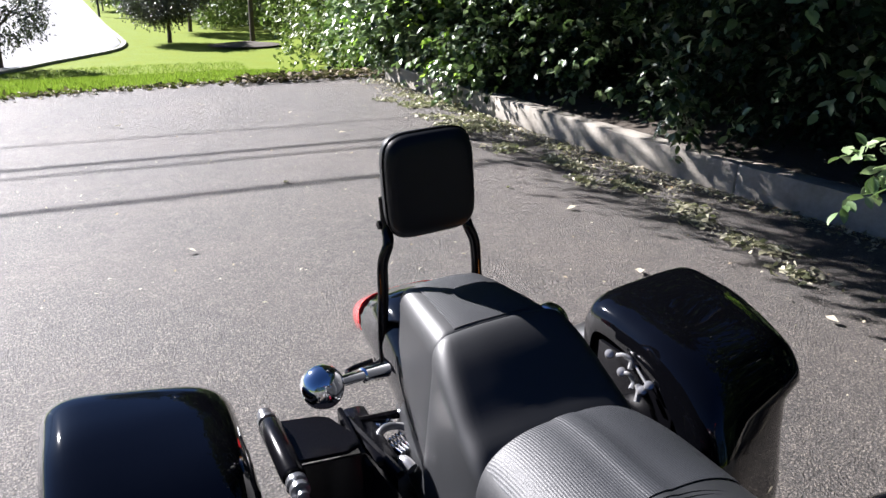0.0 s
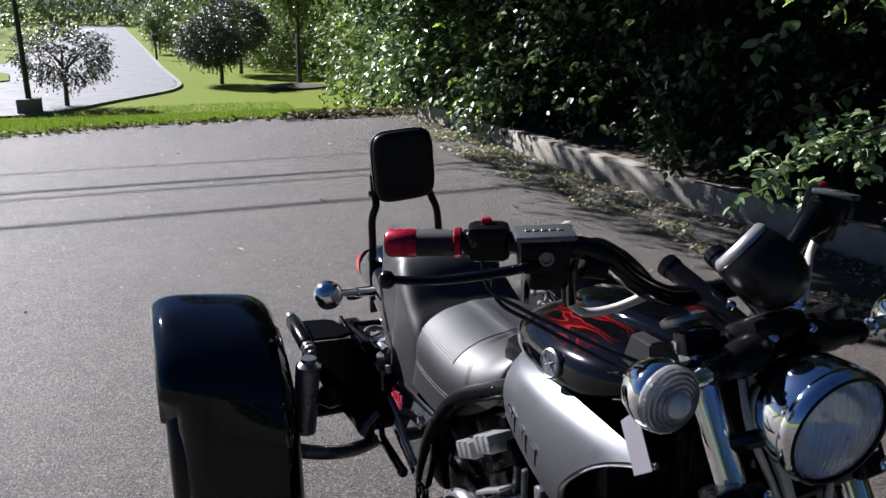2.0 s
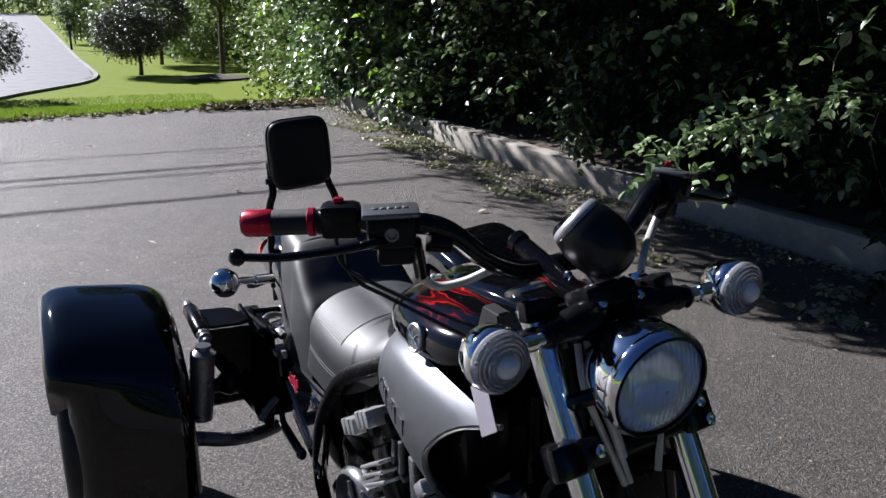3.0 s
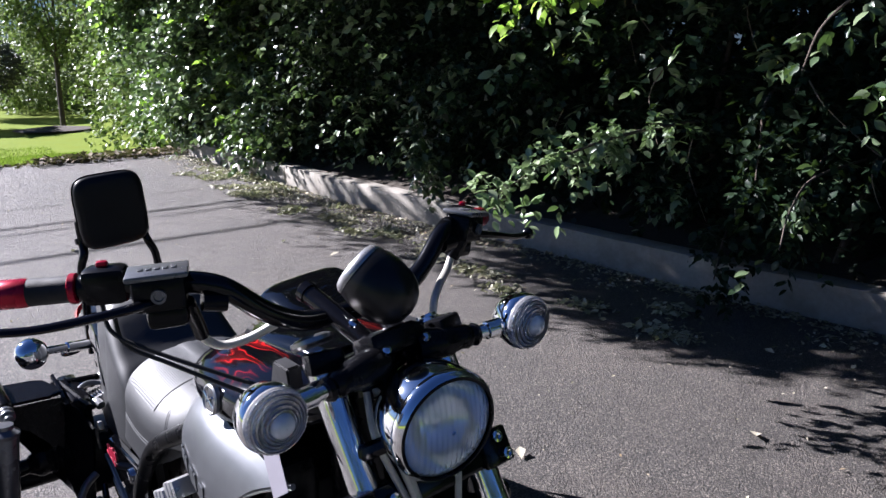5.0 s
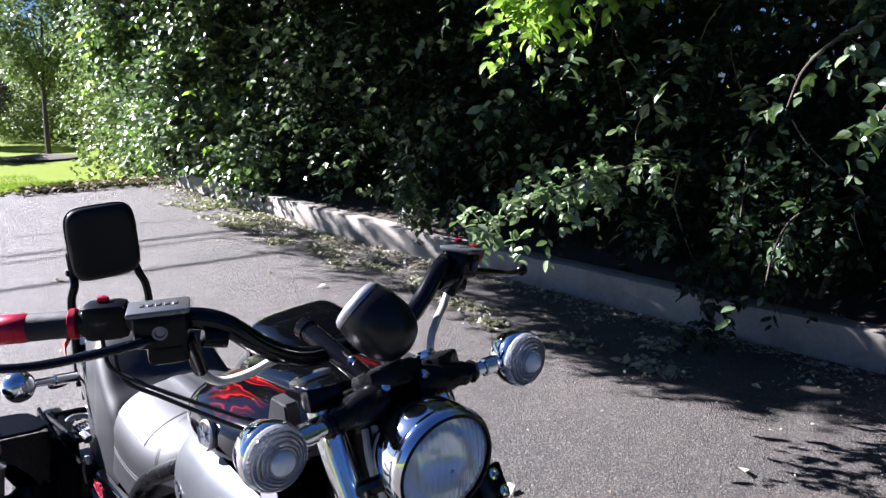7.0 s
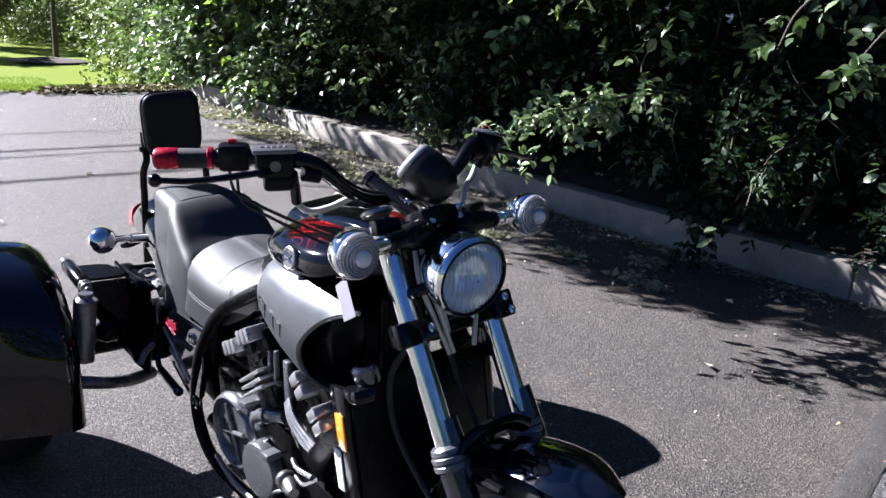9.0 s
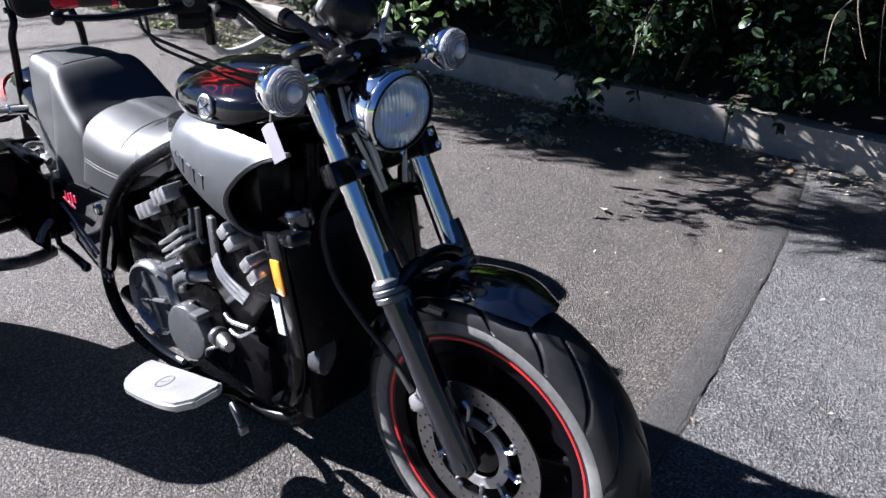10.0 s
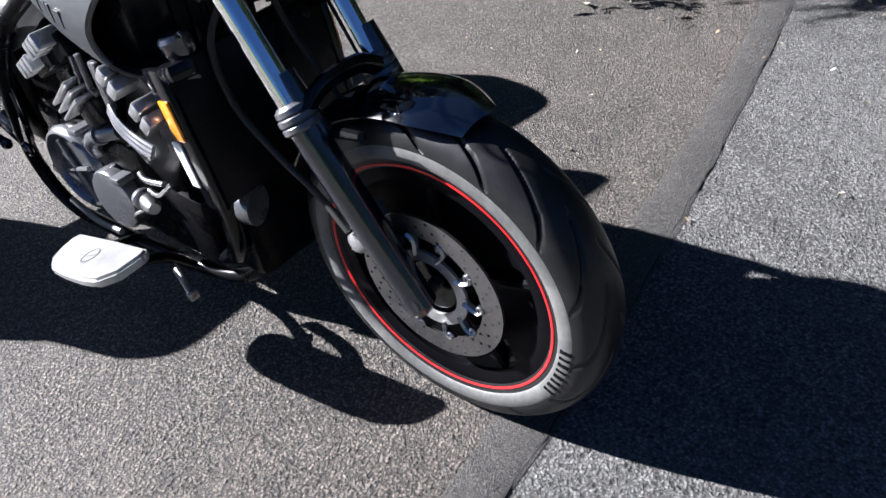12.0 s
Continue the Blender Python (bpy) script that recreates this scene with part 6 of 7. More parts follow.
# -- frame and side panels --
for s in (-1, 1):
    put("frame_tube", [tube([(s * 0.10, 0.50, 0.86), (s * 0.145, 0.72, 0.80), (s * 0.165, 0.86, 0.73), (s * 0.178, 0.98, 0.655), (s * 0.188, 1.08, 0.55), (s * 0.19, 1.16, 0.44), (s * 0.185, 1.235, 0.30), (s * 0.18, 1.255, 0.2), (s * 0.175, 1.21, 0.12), (s * 0.165, 1.1, 0.09), (s * 0.13, 0.8, 0.085), (s * 0.09, 0.55, 0.11), (s * 0.05, 0.48, 0.22), (s * 0.04, 0.46, 0.5), (s * 0.04, 0.44, 0.85)], 0.0175, 14, 6)], M_ENGINE, trike, "black frame loop")
    T = Matrix(((0, 0, s, s * 0.178), (1, 0, 0, 0), (0, 1, 0, 0), (0, 0, 0, 1)))
    sp = put("side_panel", plate([(1.09, 0.56), (1.35, 0.528), (1.44, 0.465), (1.475, 0.40), (1.42, 0.335), (1.25, 0.275), (1.18, 0.31), (1.125, 0.42)], 0.018, T, 0.006), M_BLACK, trike, "gloss black side panel with red print")
    puts("print", [rbox((s * 0.1975, 1.315 + 0.021 * k, 0.487 - 0.003 * k), (0.002, 0.013, 0.03 if k % 2 else 0.022), 0.0006, (-8, 0, 0), 1) for k in range(4)] + [rbox((s * 0.1975, 1.365, 0.46), (0.002, 0.07, 0.006), 0.0006, (12, 0, 0), 1)], M_REDPRINT, sp, "red unreadable print")
    puts("trim_bar", [rbox((s * 0.198, 1.337, 0.392), (0.006, 0.215, 0.013), 0.003, (26, 0, 0)), rbox((s * 0.198, 1.335, 0.362), (0.006, 0.13, 0.013), 0.003, (24, 0, 0)), rbox((s * 0.198, 1.31, 0.338), (0.006, 0.09, 0.01), 0.003, (22, 0, 0))], M_STEEL, sp, "bright trim bar")
    put("lock", [lathe([(0.017, 0), (0.017, 0.006), (0.013, 0.008), (0.003, 0.008)], (s * 0.196, 1.172, 0.505), (s, 0, 0), 24)], M_CHROME, sp, "chrome lock")
    put("end_ring", lathe([(0.013, 0), (0.02, 0.004), (0.022, 0.01), (0.018, 0.014), (0.012, 0.01)], (s * 0.188, 1.214, 0.288), (s, 0, 0), 24, False), M_SLIDER, sp, "round dark frame end")
    puts("clip", [tube([(s * 0.198, 1.40, 0.53), (s * 0.205, 1.43, 0.515), (s * 0.205, 1.45, 0.48), (s * 0.2, 1.475, 0.44)], 0.004, 8, 5), rbox((s * 0.2, 1.405, 0.535), (0.012, 0.03, 0.022), 0.004, (-20, 0, 0))], M_STEEL, sp, "bright steel clip")
    pg = put("foot_peg", [tube([(s * 0.20, 1.54, 0.36), (s * 0.205, 1.515, 0.31), (s * 0.21, 1.49, 0.28)], 0.009, 12, 4), tube([(s * 0.21, 1.49, 0.28), (s * 0.212, 1.43, 0.283), (s * 0.205, 1.34, 0.268)], 0.013, 12, 4)], M_SLIDER, trike, "folded blue-grey passenger foot rest")
    put("tip", lathe([(0.004, -0.004), (0.014, 0), (0.015, 0.012), (0.01, 0.02)], (s * 0.205, 1.345, 0.268), (0, -1, -0.15), 16), M_SLIDER, pg)

# -- engine --
eng = puts("engine_block", [rbox((0, 0.93, 0.30), (0.30, 0.46, 0.26), 0.03), rbox((0, 0.72, 0.24), (0.26, 0.34, 0.2), 0.03), rbox((0, 0.86, 0.52), (0.28, 0.17, 0.28), 0.02, (-25, 0, 0)), rbox((0, 0.60, 0.50), (0.28, 0.17, 0.28), 0.02, (35, 0, 0))], M_ENGINE, trike, "black four-cylinder engine with polished fins")
puts("inner_filler", [rbox((0, 0.70, 0.70), (0.18, 0.50, 0.2), 0.03), rbox((0, 1.1, 0.5), (0.24, 0.35, 0.24), 0.03), rbox((0, 0.55, 0.35), (0.2, 0.22, 0.4), 0.03), rbox((0, 1.42, 0.4), (0.3, 0.44, 0.3), 0.04)], M_ENGINE, eng)
for s in (-1, 1):
    c1 = put("generator_cover", lathe([(0.112, -0.06), (0.112, 0.0), (0.105, 0.016), (0.098, 0.02), (0.09, 0.016), (0.086, 0.008), (0.002, 0.006)], (s * 0.16, 1.005, 0.288), (s, -0.1, 0.05), 48), M_COVER, eng, "round grey engine cover with a raised cross")
    put("cross", [tube([Vector((s * 0.172, 1.005, 0.288)) - d * 0.08, Vector((s * 0.172, 1.005, 0.288)) + d * 0.08], 0.0065, 8, 1) for d in (Vector((0, 0.35, 0.94)), Vector((0, 0.94, -0.35)))], M_COVER, c1)
    puts("bolt", [lathe([(0.006, 0), (0.006, 0.006), (0.003, 0.007)], (s * 0.168, 1.005 + 0.105 * math.cos(a), 0.288 + 0.105 * math.sin(a)), (s, 0, 0), 10) for a in (k * 1.047 for k in range(6))], M_STEEL, c1)
    c2 = put("pump_cover", lathe([(0.07, -0.09), (0.074, -0.02), (0.074, 0.0), (0.07, 0.006), (0.06, 0.008), (0.002, 0.006)], (s * 0.185, 0.812, 0.285), (s, -0.12, 0.08), 40), M_COVER, eng, "round polished cover")
    puts("casing_ledge", [rbox((s * 0.115, 0.905, 0.425), (0.13, 0.05, 0.016), 0.005, (-12, 0, 0)), rbox((s * 0.125, 0.765, 0.352), (0.13, 0.04, 0.018), 0.005, (-10, 0, 0)), rbox((s * 0.15, 0.83, 0.43), (0.05, 0.09, 0.02), 0.006, (-30, 0, 0))], M_COVER, eng, "grey casing ledge")
    put("coolant_elbow", [tube([(s * 0.16, 0.86, 0.385), (s * 0.175, 0.82, 0.43), (s * 0.172, 0.765, 0.465), (s * 0.15, 0.71, 0.48)], 0.017, 14, 5), lathe([(0.02, 0), (0.022, 0.004), (0.022, 0.012), (0.02, 0.016)], (s * 0.172, 0.77, 0.463), (0, -0.9, 0.35), 18)], M_COVER, eng, "grey coolant elbow")
    hd = put("rear_head", [rbox((s * 0.16, 0.845, 0.618), (0.06, 0.12, 0.05), 0.008, (-28, 0, 0)), rbox((s * 0.15, 0.765, 0.66), (0.06, 0.10, 0.05), 0.008, (-28, 0, 0))], M_ENGINE, eng)
    puts("fin", [rbox((s * 0.19, 0.889 - 0.027 * k, 0.600 + 0.0145 * k), (0.05, 0.019, 0.034), 0.004, (-28, 0, 0)) for k in range(3)] + [rbox((s * 0.19, 0.798 - 0.025 * k, 0.664 + 0.014 * k), (0.05, 0.018, 0.034), 0.004, (-28, 0, 0)) for k in range(3)], M_ALU, hd, "bright finned cap")
    puts("cylinder_fin", [rbox((s * 0.188, 0.774 - 0.0095 * k, 0.575 - 0.0155 * k), (0.04, 0.135, 0.0075), 0.0025, (-35, 0, 0)) for k in range(3)], M_ALU, eng, "bright rear cylinder fin")
    put("cylinder", [rbox((s * 0.14, 0.765, 0.545), (0.08, 0.10, 0.12), 0.01, (-35, 0, 0))], M_ENGINE, eng)
    puts("front_cylinder_fin", [tube([(s * 0.185, 0.624 - 0.0075 * k, 0.572 + 0.008 * k), (s * 0.192, 0.603 - 0.0095 * k, 0.547 + 0.011 * k), (s * 0.192, 0.577 - 0.0115 * k, 0.527 + 0.012 * k), (s * 0.19, 0.548 - 0.012 * k, 0.513 + 0.0135 * k), (s * 0.186, 0.522 - 0.012 * k, 0.503 + 0.014 * k)], 0.0048, 8, 5, 1.5) for k in range(3)], M_ALU, eng, "bright curved front cylinder fin")
    puts("front_head", [rbox((s * 0.185, q, w), (0.05, 0.024, 0.042), 0.005, (45, 0, 0)) for q, w in ((0.533, 0.677), (0.512, 0.656), (0.462, 0.629), (0.441, 0.608))], M_ALU, eng, "grey ribbed front head cover")
    puts("intake_bracket", [rbox((s * 0.172, 0.722, 0.616), (0.012, 0.012, 0.085), 0.003, (10, 0, 0)), rbox((s * 0.172, 0.69, 0.63), (0.012, 0.010, 0.075), 0.003, (6, 0, 0)), rbox((s * 0.168, 0.706, 0.585), (0.012, 0.04, 0.012), 0.003, (15, 0, 0)), rbox((s * 0.172, 0.634, 0.615), (0.014, 0.022, 0.10), 0.004, (2, 0, 0))], M_COVER, eng, "grey intake bracket")
    puts("linkage", [tube([(s * 0.19, 0.60, 0.44), (s * 0.2, 0.56, 0.445), (s * 0.195, 0.50, 0.455)], 0.006, 10, 4), tube([(s * 0.195, 0.58, 0.41), (s * 0.2, 0.53, 0.42), (s * 0.19, 0.48, 0.46)], 0.005, 10, 4), lathe([(0.017, 0), (0.019, 0.01), (0.018, 0.035), (0.012, 0.05)], (s * 0.185, 0.64, 0.352), (s * 0.25, -0.95, 0.12), 18), lathe([(0.022, 0), (0.024, 0.004), (0.024, 0.016), (0.02, 0.02)], (s * 0.182, 0.668, 0.347), (s * 0.2, -0.95, 0.1), 18), tube([(s * 0.19, 0.64, 0.335), (s * 0.205, 0.68, 0.31), (s * 0.20, 0.70, 0.28)], 0.005, 8, 4), tube([(s * 0.19, 1.10, 0.17), (s * 0.205, 0.95, 0.18), (s * 0.205, 0.82, 0.2)], 0.008, 8, 4)], M_STEEL, eng, "bright water pipe and linkage")
    put("exhaust_pipe", [tube([(s * 0.10, 0.50, 0.55), (s * 0.11, 0.455, 0.45), (s * 0.11, 0.465, 0.28), (s * 0.10, 0.58, 0.17), (s * 0.10, 0.95, 0.14), (s * 0.12, 1.3, 0.16)], 0.024, 14, 6)], M_SATIN, eng, "dark exhaust pipe")
    FB = Matrix.Diagonal((-s, 1, 1, 1)) @ Matrix(((0.93, 0, 0, -0.336), (0, 0.89, 0.29, 0.637), (0.065, -0.27, 0.957, 0.292), (0, 0, 0, 1)))
    fb = put("foot_board", plate([(0.05, 0.17), (0.03, 0.183), (-0.01, 0.172), (-0.045, 0.145), (-0.062, 0.10), (-0.064, 0.02), (-0.06, -0.08), (-0.05, -0.135), (-0.015, -0.172), (0.045, -0.178), (0.062, -0.165), (0.058, 0.0)], 0.022, FB, 0.006), M_POLISH, trike, "polished metal foot board")
    put("board_pattern", [lathe([(0.024, 0.0222), (0.024, 0.0228), (0.021, 0.0228), (0.021, 0.0222)], (0.0, 0.0, 0.0), (0, 0, 1), 28, False), rbox((0, 0, 0.0222), (0.002, 0.03, 0.0008), 0, (0, 0, 25))], M_STEEL, fb, "engraved ring", FB)
    puts("board_arm", [tube([(s * 0.16, 0.62, 0.16), (s * 0.22, 0.60, 0.24), (s * 0.32, 0.58, 0.305)], 0.012, 10, 4), tube([(s * 0.16, 0.84, 0.14), (s * 0.22, 0.75, 0.22), (s * 0.31, 0.69, 0.28)], 0.01, 10, 4)], M_SATIN, fb)
    put("brake_pedal", [tube([(s * 0.2, 0.62, 0.18), (s * 0.21, 0.58, 0.165), (s * 0.213, 0.565, 0.155)], 0.008, 8, 4), rbox((s * 0.213, 0.56, 0.145), (0.024, 0.018, 0.024), 0.005)], M_STEEL, trike, "small steel pedal")

# -- radiator --
rad = put("radiator", [rbox((0, 0.385, 0.575), (0.34, 0.05, 0.27), 0.012, (-9, 0, 0))], M_ENGINE, trike, "black radiator")
for s in (-1, 1):
    put("side_cover", [rbox((s * 0.172, 0.385, 0.575), (0.02, 0.055, 0.275), 0.007, (-9, 0, 0)), rbox((s * 0.16, 0.35, 0.715), (0.05, 0.07, 0.03), 0.01, (-20, 0, s * 10))], M_SATIN, rad, "black radiator side cover")
    put("reflector", rbox((s * 0.1845, 0.386, 0.622), (0.006, 0.03, 0.075), 0.003, (-9, 0, 0)), M_ORANGE, rad, "orange side reflector")
    put("strip", rbox((s * 0.184, 0.398, 0.53), (0.004, 0.026, 0.09), 0.0015, (-9, 0, 0)), M_WHITE, rad, "white reflecting strip")
    put("hose_neck", [lathe([(0.024, 0), (0.026, 0.006), (0.026, 0.03), (0.02, 0.036)], (s * 0.14, 0.35, 0.735), (s * 0.2, 0.2, 1), 20)], M_SLIDER, rad)
    put("horn", [lathe([(0.012, 0.04), (0.035, 0.03), (0.04, 0.01), (0.04, 0.0), (0.02, 0.006), (0.004, 0.004)], (s * 0.10, 0.36, 0.40), (s * 0.4, 0.9, 0), 24)], M_COVER, trike, "round grey horn")

# -- rear axle of the trike: fenders, wheels, arms --
def rear_fender(s):
    """An arched shell; its outer and inner edges have their own outlines (y, z)."""
    outlines = [(1.79, 0.50, 1.78, 0.50), (1.80, 0.58, 1.785, 0.57), (1.795, 0.64, 1.78, 0.615), (1.768, 0.672, 1.755, 0.637), (1.70, 0.674, 1.70, 0.642), (1.605, 0.665, 1.65, 0.64), (1.495, 0.63, 1.54, 0.628), (1.44, 0.598, 1.45, 0.592), (1.41, 0.545, 1.37, 0.535), (1.405, 0.445, 1.32, 0.45), (1.395, 0.36, 1.305, 0.36), (1.39, 0.324, 1.30, 0.30), (1.385, 0.22, 1.295, 0.22)]
    rows = []
    for yo, zo, yi, zi in along(outlines, 3):
        row = []
        low = min(1.0, max(0.0, (0.545 - zo) / 0.02)) if yo < 1.6 else 0.0
        for j in range(25):
            u = -1 + 2 * j / 24
            w = (u + 1) / 2
            y, z = yi + (yo - yi) * w, zi + (zo - zi) * w
            bulge = 0.002 - 0.016 * abs(u) ** 4 - 0.022 * abs(u) ** 8
            ny, nz = (y - 1.62) / 0.30, max(0.08, (z - 0.36) / 0.25)
            l = math.hypot(ny, nz)
            row.append(Vector((s * (0.563 + 0.158 * u - 0.02 * low * (u + 1)), y + ny / l * bulge, z + nz / l * bulge)))
        first, last = row[0], row[-1]
        row.insert(0, Vector((first.x, first.y + (1.64 - first.y) * 0.2, first.z - (0.035 if first.z > 0.45 else 0.01))))
        row.append(Vector((last.x, last.y + (1.64 - last.y) * 0.3, last.z - (0.09 if last.z > 0.45 else 0.02))))
        rows.append(row)
    return solid(rows, 0.006 if s > 0 else -0.006)


for s in (-1, 1):
    out = LEVEL @ (Matrix.Translation((0.59, 1.61, 0.672)) @ Matrix.Scale(1.03, 4) @ Matrix.Translation((-0.57, -1.6, -0.65)) if s > 0 else Matrix())
    put("rear_fender", rear_fender(s), M_BLACK, trike, "gloss black rear fender over a wide wheel", out, 50)
    wc = Vector((-0.585, 1.68, 0.285)) if s < 0 else Vector((0.56, 1.735, 0.29))
    rw = put("rear_wheel", lathe([(0.04, -0.10), (0.17, -0.09), (0.18, -0.10), (0.185, -0.105), (0.185, 0.105), (0.18, 0.10), (0.17, 0.09), (0.04, 0.10)], wc, (1, 0, 0), 48), M_STEEL, trike, "wide rear wheel", LEVEL)
    put_arrays("tyre", tyre_mesh(wc, wc.z, 0.18, 0.125, 120, 24, False), M_TYRE, rw, LEVEL, "wide black rear tyre")
    S = Matrix.Translation((-0.1 if s > 0 else 0, 0, -0.03 if s > 0 else 0)) @ Matrix.Scale(-s, 4, (1, 0, 0))
    br = put("axle_bracket", [plate([(-0.385, 1.572), (-0.265, 1.562), (-0.238, 1.575), (-0.236, 1.612), (-0.262, 1.685), (-0.285, 1.70), (-0.375, 1.715)], 0.008, Matrix.Translation((0, 0, 0.552)), 0.003), solid([[Vector(q) for q in r] for r in (((-0.38, 1.564, 0.552), (-0.32, 1.56, 0.552), (-0.265, 1.556, 0.552), (-0.236, 1.56, 0.548), (-0.215, 1.51, 0.52), (-0.2, 1.455, 0.49)), ((-0.38, 1.558, 0.51), (-0.325, 1.552, 0.485), (-0.285, 1.54, 0.44), (-0.262, 1.525, 0.37), (-0.248, 1.51, 0.29), (-0.21, 1.49, 0.25)))], 0.008), plate([(0, 0), (0.15, 0.04), (0.15, -0.12), (0.02, -0.16)], 0.008, Matrix(((0, 0, 1, -0.215), (1, 0, 0, 1.53), (0, 1, 0, 0.515), (0, 0, 0, 1))), 0.002), tube([(-0.245, 1.68, 0.54), (-0.10, 1.675, 0.535)], 0.009, 8, 1), tube([(-0.225, 1.69, 0.54), (-0.19, 1.50, 0.53)], 0.009, 8, 1), rbox((-0.20, 1.64, 0.43), (0.05, 0.20, 0.22), 0.012), plate([(0, 0), (0.18, 0.02), (0.17, -0.2), (0.03, -0.14)], 0.01, Matrix(((0, 0, 1, -0.24), (1, 0, 0, 1.53), (0, 1, 0, 0.54), (0, 0, 0, 1))), 0.002)], M_STEELBLACK, trike, "black steel axle bracket", UPRIGHT @ S)
    put("pivot_tube", [lathe([(0.012, 0.014), (0.019, 0.016), (0.021, 0.02), (0.021, 0.176), (0.019, 0.18), (0.012, 0.182)], (-0.378, 1.70, 0.572), (0.02, -0.98, -0.03), 24)], M_STEELBLACK, br, "black pivot tube", UPRIGHT @ S)
    puts("pivot_end", [lathe([(0.008, -0.026), (0.014, -0.024), (0.014, -0.012), (0.009, -0.01), (0.009, -0.006), (0.018, -0.004), (0.018, 0.006), (0.012, 0.008), (0.012, 0.014)], (-0.378, 1.70, 0.572), (0.02, -0.98, -0.03), 22), lathe([(0.012, 0.18), (0.012, 0.188), (0.018, 0.19), (0.018, 0.2), (0.011, 0.202), (0.011, 0.207), (0.017, 0.209), (0.017, 0.219), (0.01, 0.222), (0.01, 0.235), (0.005, 0.238)], (-0.378, 1.70, 0.572), (0.02, -0.98, -0.03), 22)], M_COVER, br, "ribbed dark steel pivot end", UPRIGHT @ S)
    put("damper", [tube([(-0.39, 1.44, 0.545), (-0.41, 1.43, 0.37)], 0.031, 24, 1), lathe([(0.031, 0), (0.033, 0.004), (0.033, 0.01), (0.02, 0.02), (0.02, 0.03)], (-0.389, 1.44, 0.538), (0.05, 0.03, 1), 24)], M_COVER, br, "grey shock absorber", UPRIGHT @ S)
    put("drive_boot", [lathe([(0.03, 0)] + [(0.05 - 0.004 * (k // 2) if k % 2 else 0.036, 0.012 + 0.011 * k) for k in range(9)] + [(0.02, 0.12), (0.02, 0.2)], (-0.22, 1.56, 0.40), (-1, 0.0, -0.1), 22)], M_PLASTIC, br, "black rubber drive boot", UPRIGHT @ S)
    puts("arm", [tube([(-0.18, 1.56, 0.22), (-0.25, 1.53, 0.225), (-0.34, 1.50, 0.25), (-0.44, 1.52, 0.27)], 0.02, 12, 5), tube([(-0.2, 1.47, 0.36), (-0.23, 1.46, 0.34), (-0.25, 1.45, 0.31)], 0.01, 12, 4)], M_COVER, br, "grey control arm", UPRIGHT @ S)
    puts("hose", [tube([(-0.203, 1.575, 0.50), (-0.2, 1.6, 0.525), (-0.182, 1.628, 0.535), (-0.158, 1.638, 0.538), (-0.125, 1.632, 0.53), (-0.1, 1.61, 0.51)], 0.0075, 10, 6), tube([(-0.14, 1.69, 0.53), (-0.11, 1.66, 0.545), (-0.1, 1.63, 0.53)], 0.006, 8, 5)], M_STEEL, br, "bright braided hose", UPRIGHT @ S)
    puts("clamp", [lathe([(0.01, 0), (0.014, 0.002), (0.014, 0.012), (0.009, 0.014), (0.009, 0.02), (0.005, 0.022)], q, (0.2, -0.2, 1), 10) for q in ((-0.172, 1.668, 0.512), (-0.15, 1.676, 0.515), (-0.165, 1.69, 0.51))] + [rbox((-0.165 + 0.008 * k, 1.598 + 0.004 * k, 0.508), (0.005, 0.055, 0.026), 0.002, (0, 0, 12)) for k in range(5)], M_CHROME, br, "bright steel clamp", UPRIGHT @ S)
    put("connector", tube([(-0.172, 1.565, 0.505), (-0.165, 1.545, 0.52), (-0.158, 1.525, 0.515)], 0.012, 12, 4), M_ALU, br, "pale connector", UPRIGHT @ S)
    if s > 0:
        puts("clip", [lathe([(0.006, 0), (0.01, 0.002), (0.01, 0.012), (0.005, 0.014)], q, (-0.4, -0.5, 0.75), 10) for q in ((0.38, 1.669, 0.56), (0.375, 1.616, 0.543), (0.382, 1.535, 0.55), (0.375, 1.545, 0.535))] + [tube([(0.372, 1.632, 0.578), (0.378, 1.617, 0.585), (0.386, 1.601, 0.578), (0.38, 1.595, 0.562)], 0.006, 8, 5), tube([(0.372, 1.61, 0.545), (0.378, 1.596, 0.55), (0.383, 1.585, 0.535), (0.372, 1.578, 0.525)], 0.005, 8, 5), tube([(0.385, 1.572, 0.535), (0.382, 1.562, 0.525), (0.374, 1.556, 0.505)], 0.0075, 8, 5), tube([(0.39, 1.59, 0.57), (0.386, 1.555, 0.555), (0.384, 1.535, 0.545)], 0.003, 8, 4)], M_ALU, br, "bright steel clips and hoses", UPRIGHT)
        puts("bracket_plate", [rbox((0.40, 1.6, 0.50), (0.012, 0.26, 0.14), 0.004), rbox((0.30, 1.55, 0.42), (0.22, 0.2, 0.1), 0.02)], M_STEELBLACK, br, "black inner plate beside the tyre", UPRIGHT)
put("rear_axle_frame", [rbox((0, 1.6, 0.35), (0.5, 0.18, 0.16), 0.03), tube([(-0.5, 1.66, 0.305), (0.5, 1.66, 0.305)], 0.03, 16, 1)], M_ENGINE, trike, "black rear axle frame", UPRIGHT)

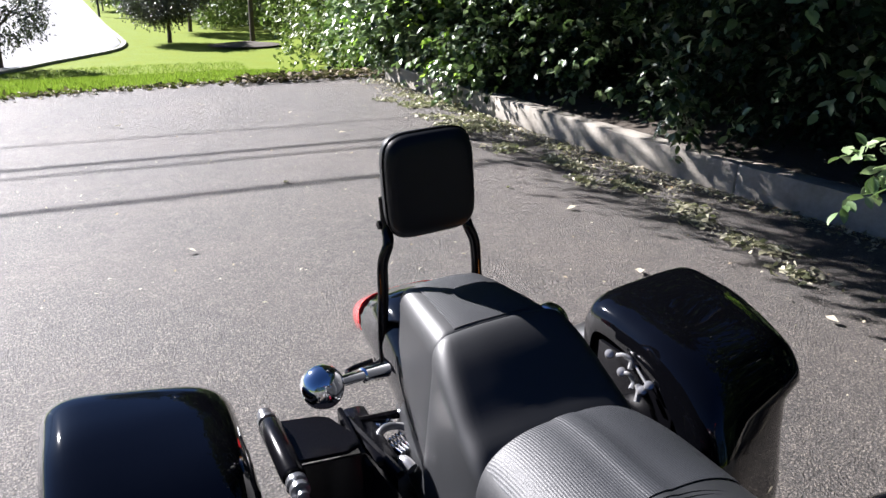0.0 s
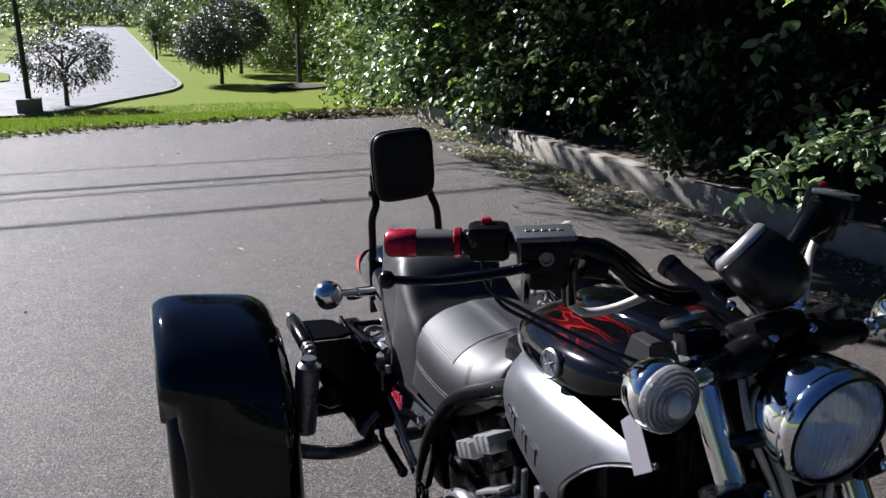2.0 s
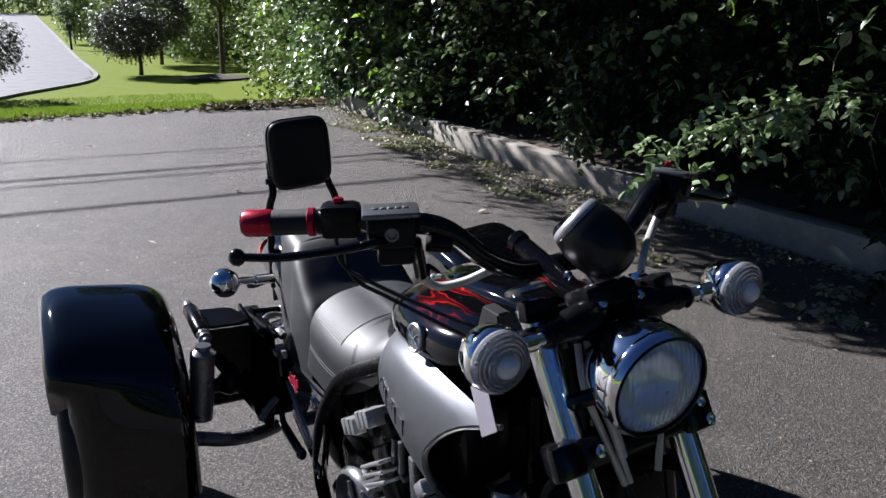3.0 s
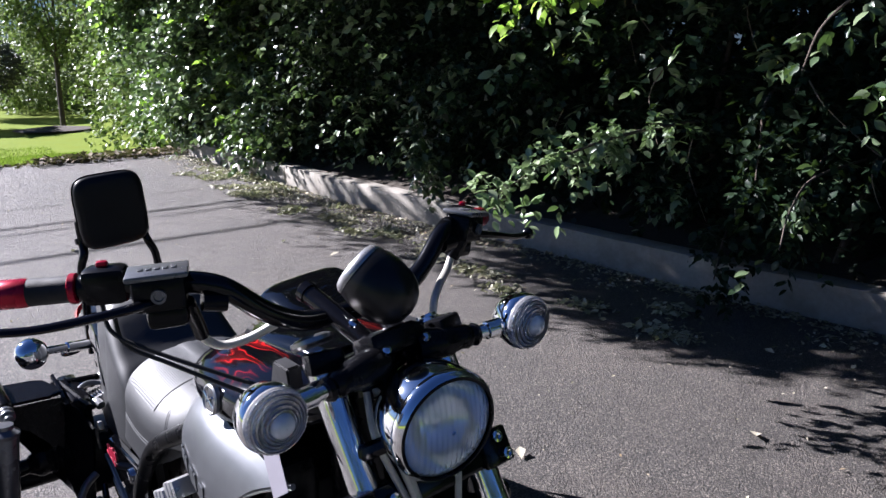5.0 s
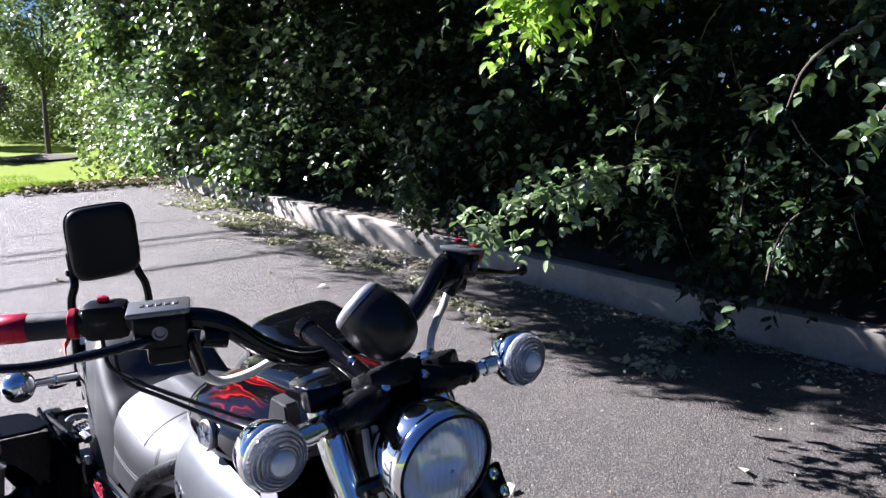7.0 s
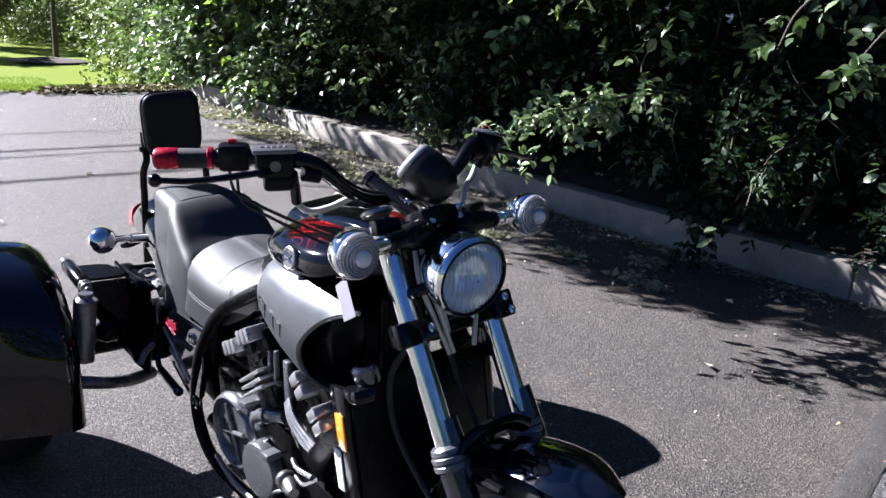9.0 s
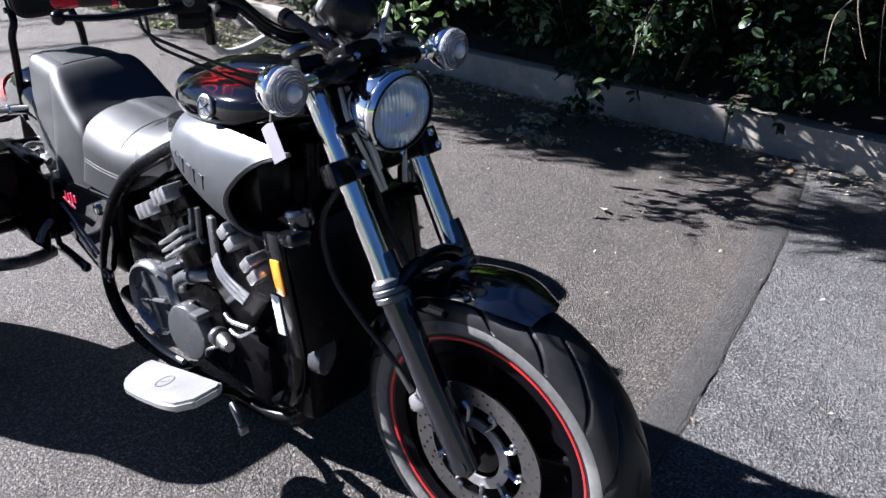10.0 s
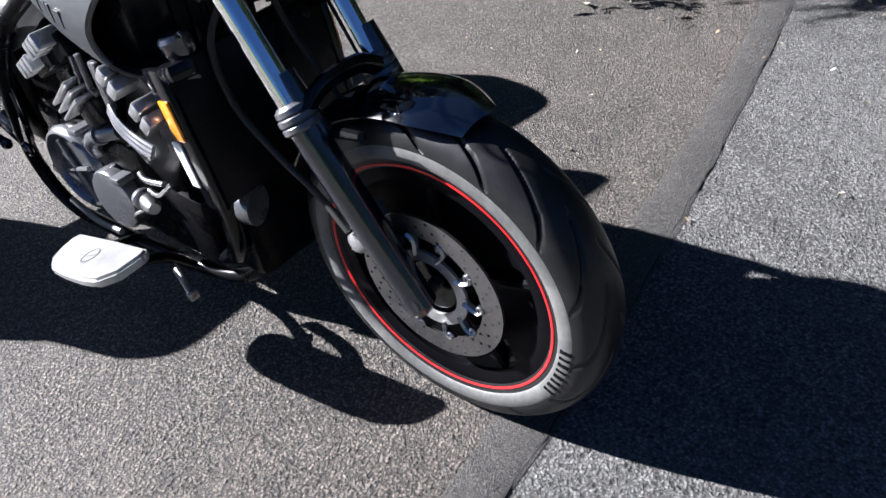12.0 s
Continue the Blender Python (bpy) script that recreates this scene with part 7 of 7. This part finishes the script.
# -- paper tag that hangs on the right front indicator --
tag = tagged(part("hang_tag", plate([(-0.017, -0.045), (0.017, -0.045), (0.017, 0.045), (0.0, 0.05), (-0.017, 0.045)], 0.0015, Matrix.Translation((-0.160, 0.368, 0.885)) @ Matrix.Rotation(radians(-72), 4, "Z") @ Matrix.Rotation(radians(66), 4, "X") @ Matrix.Rotation(radians(38), 4, "Z") @ Matrix.Scale(0.78, 4), 0.0004), M_TAG), "pale lilac tag hanging on a string from the indicator", "tag")
part("string", tube([(-0.185, 0.33, 0.972), (-0.18, 0.345, 0.95), (-0.172, 0.36, 0.93)], 0.0018, 6, 5), M_HOSE, tag, "grey string")
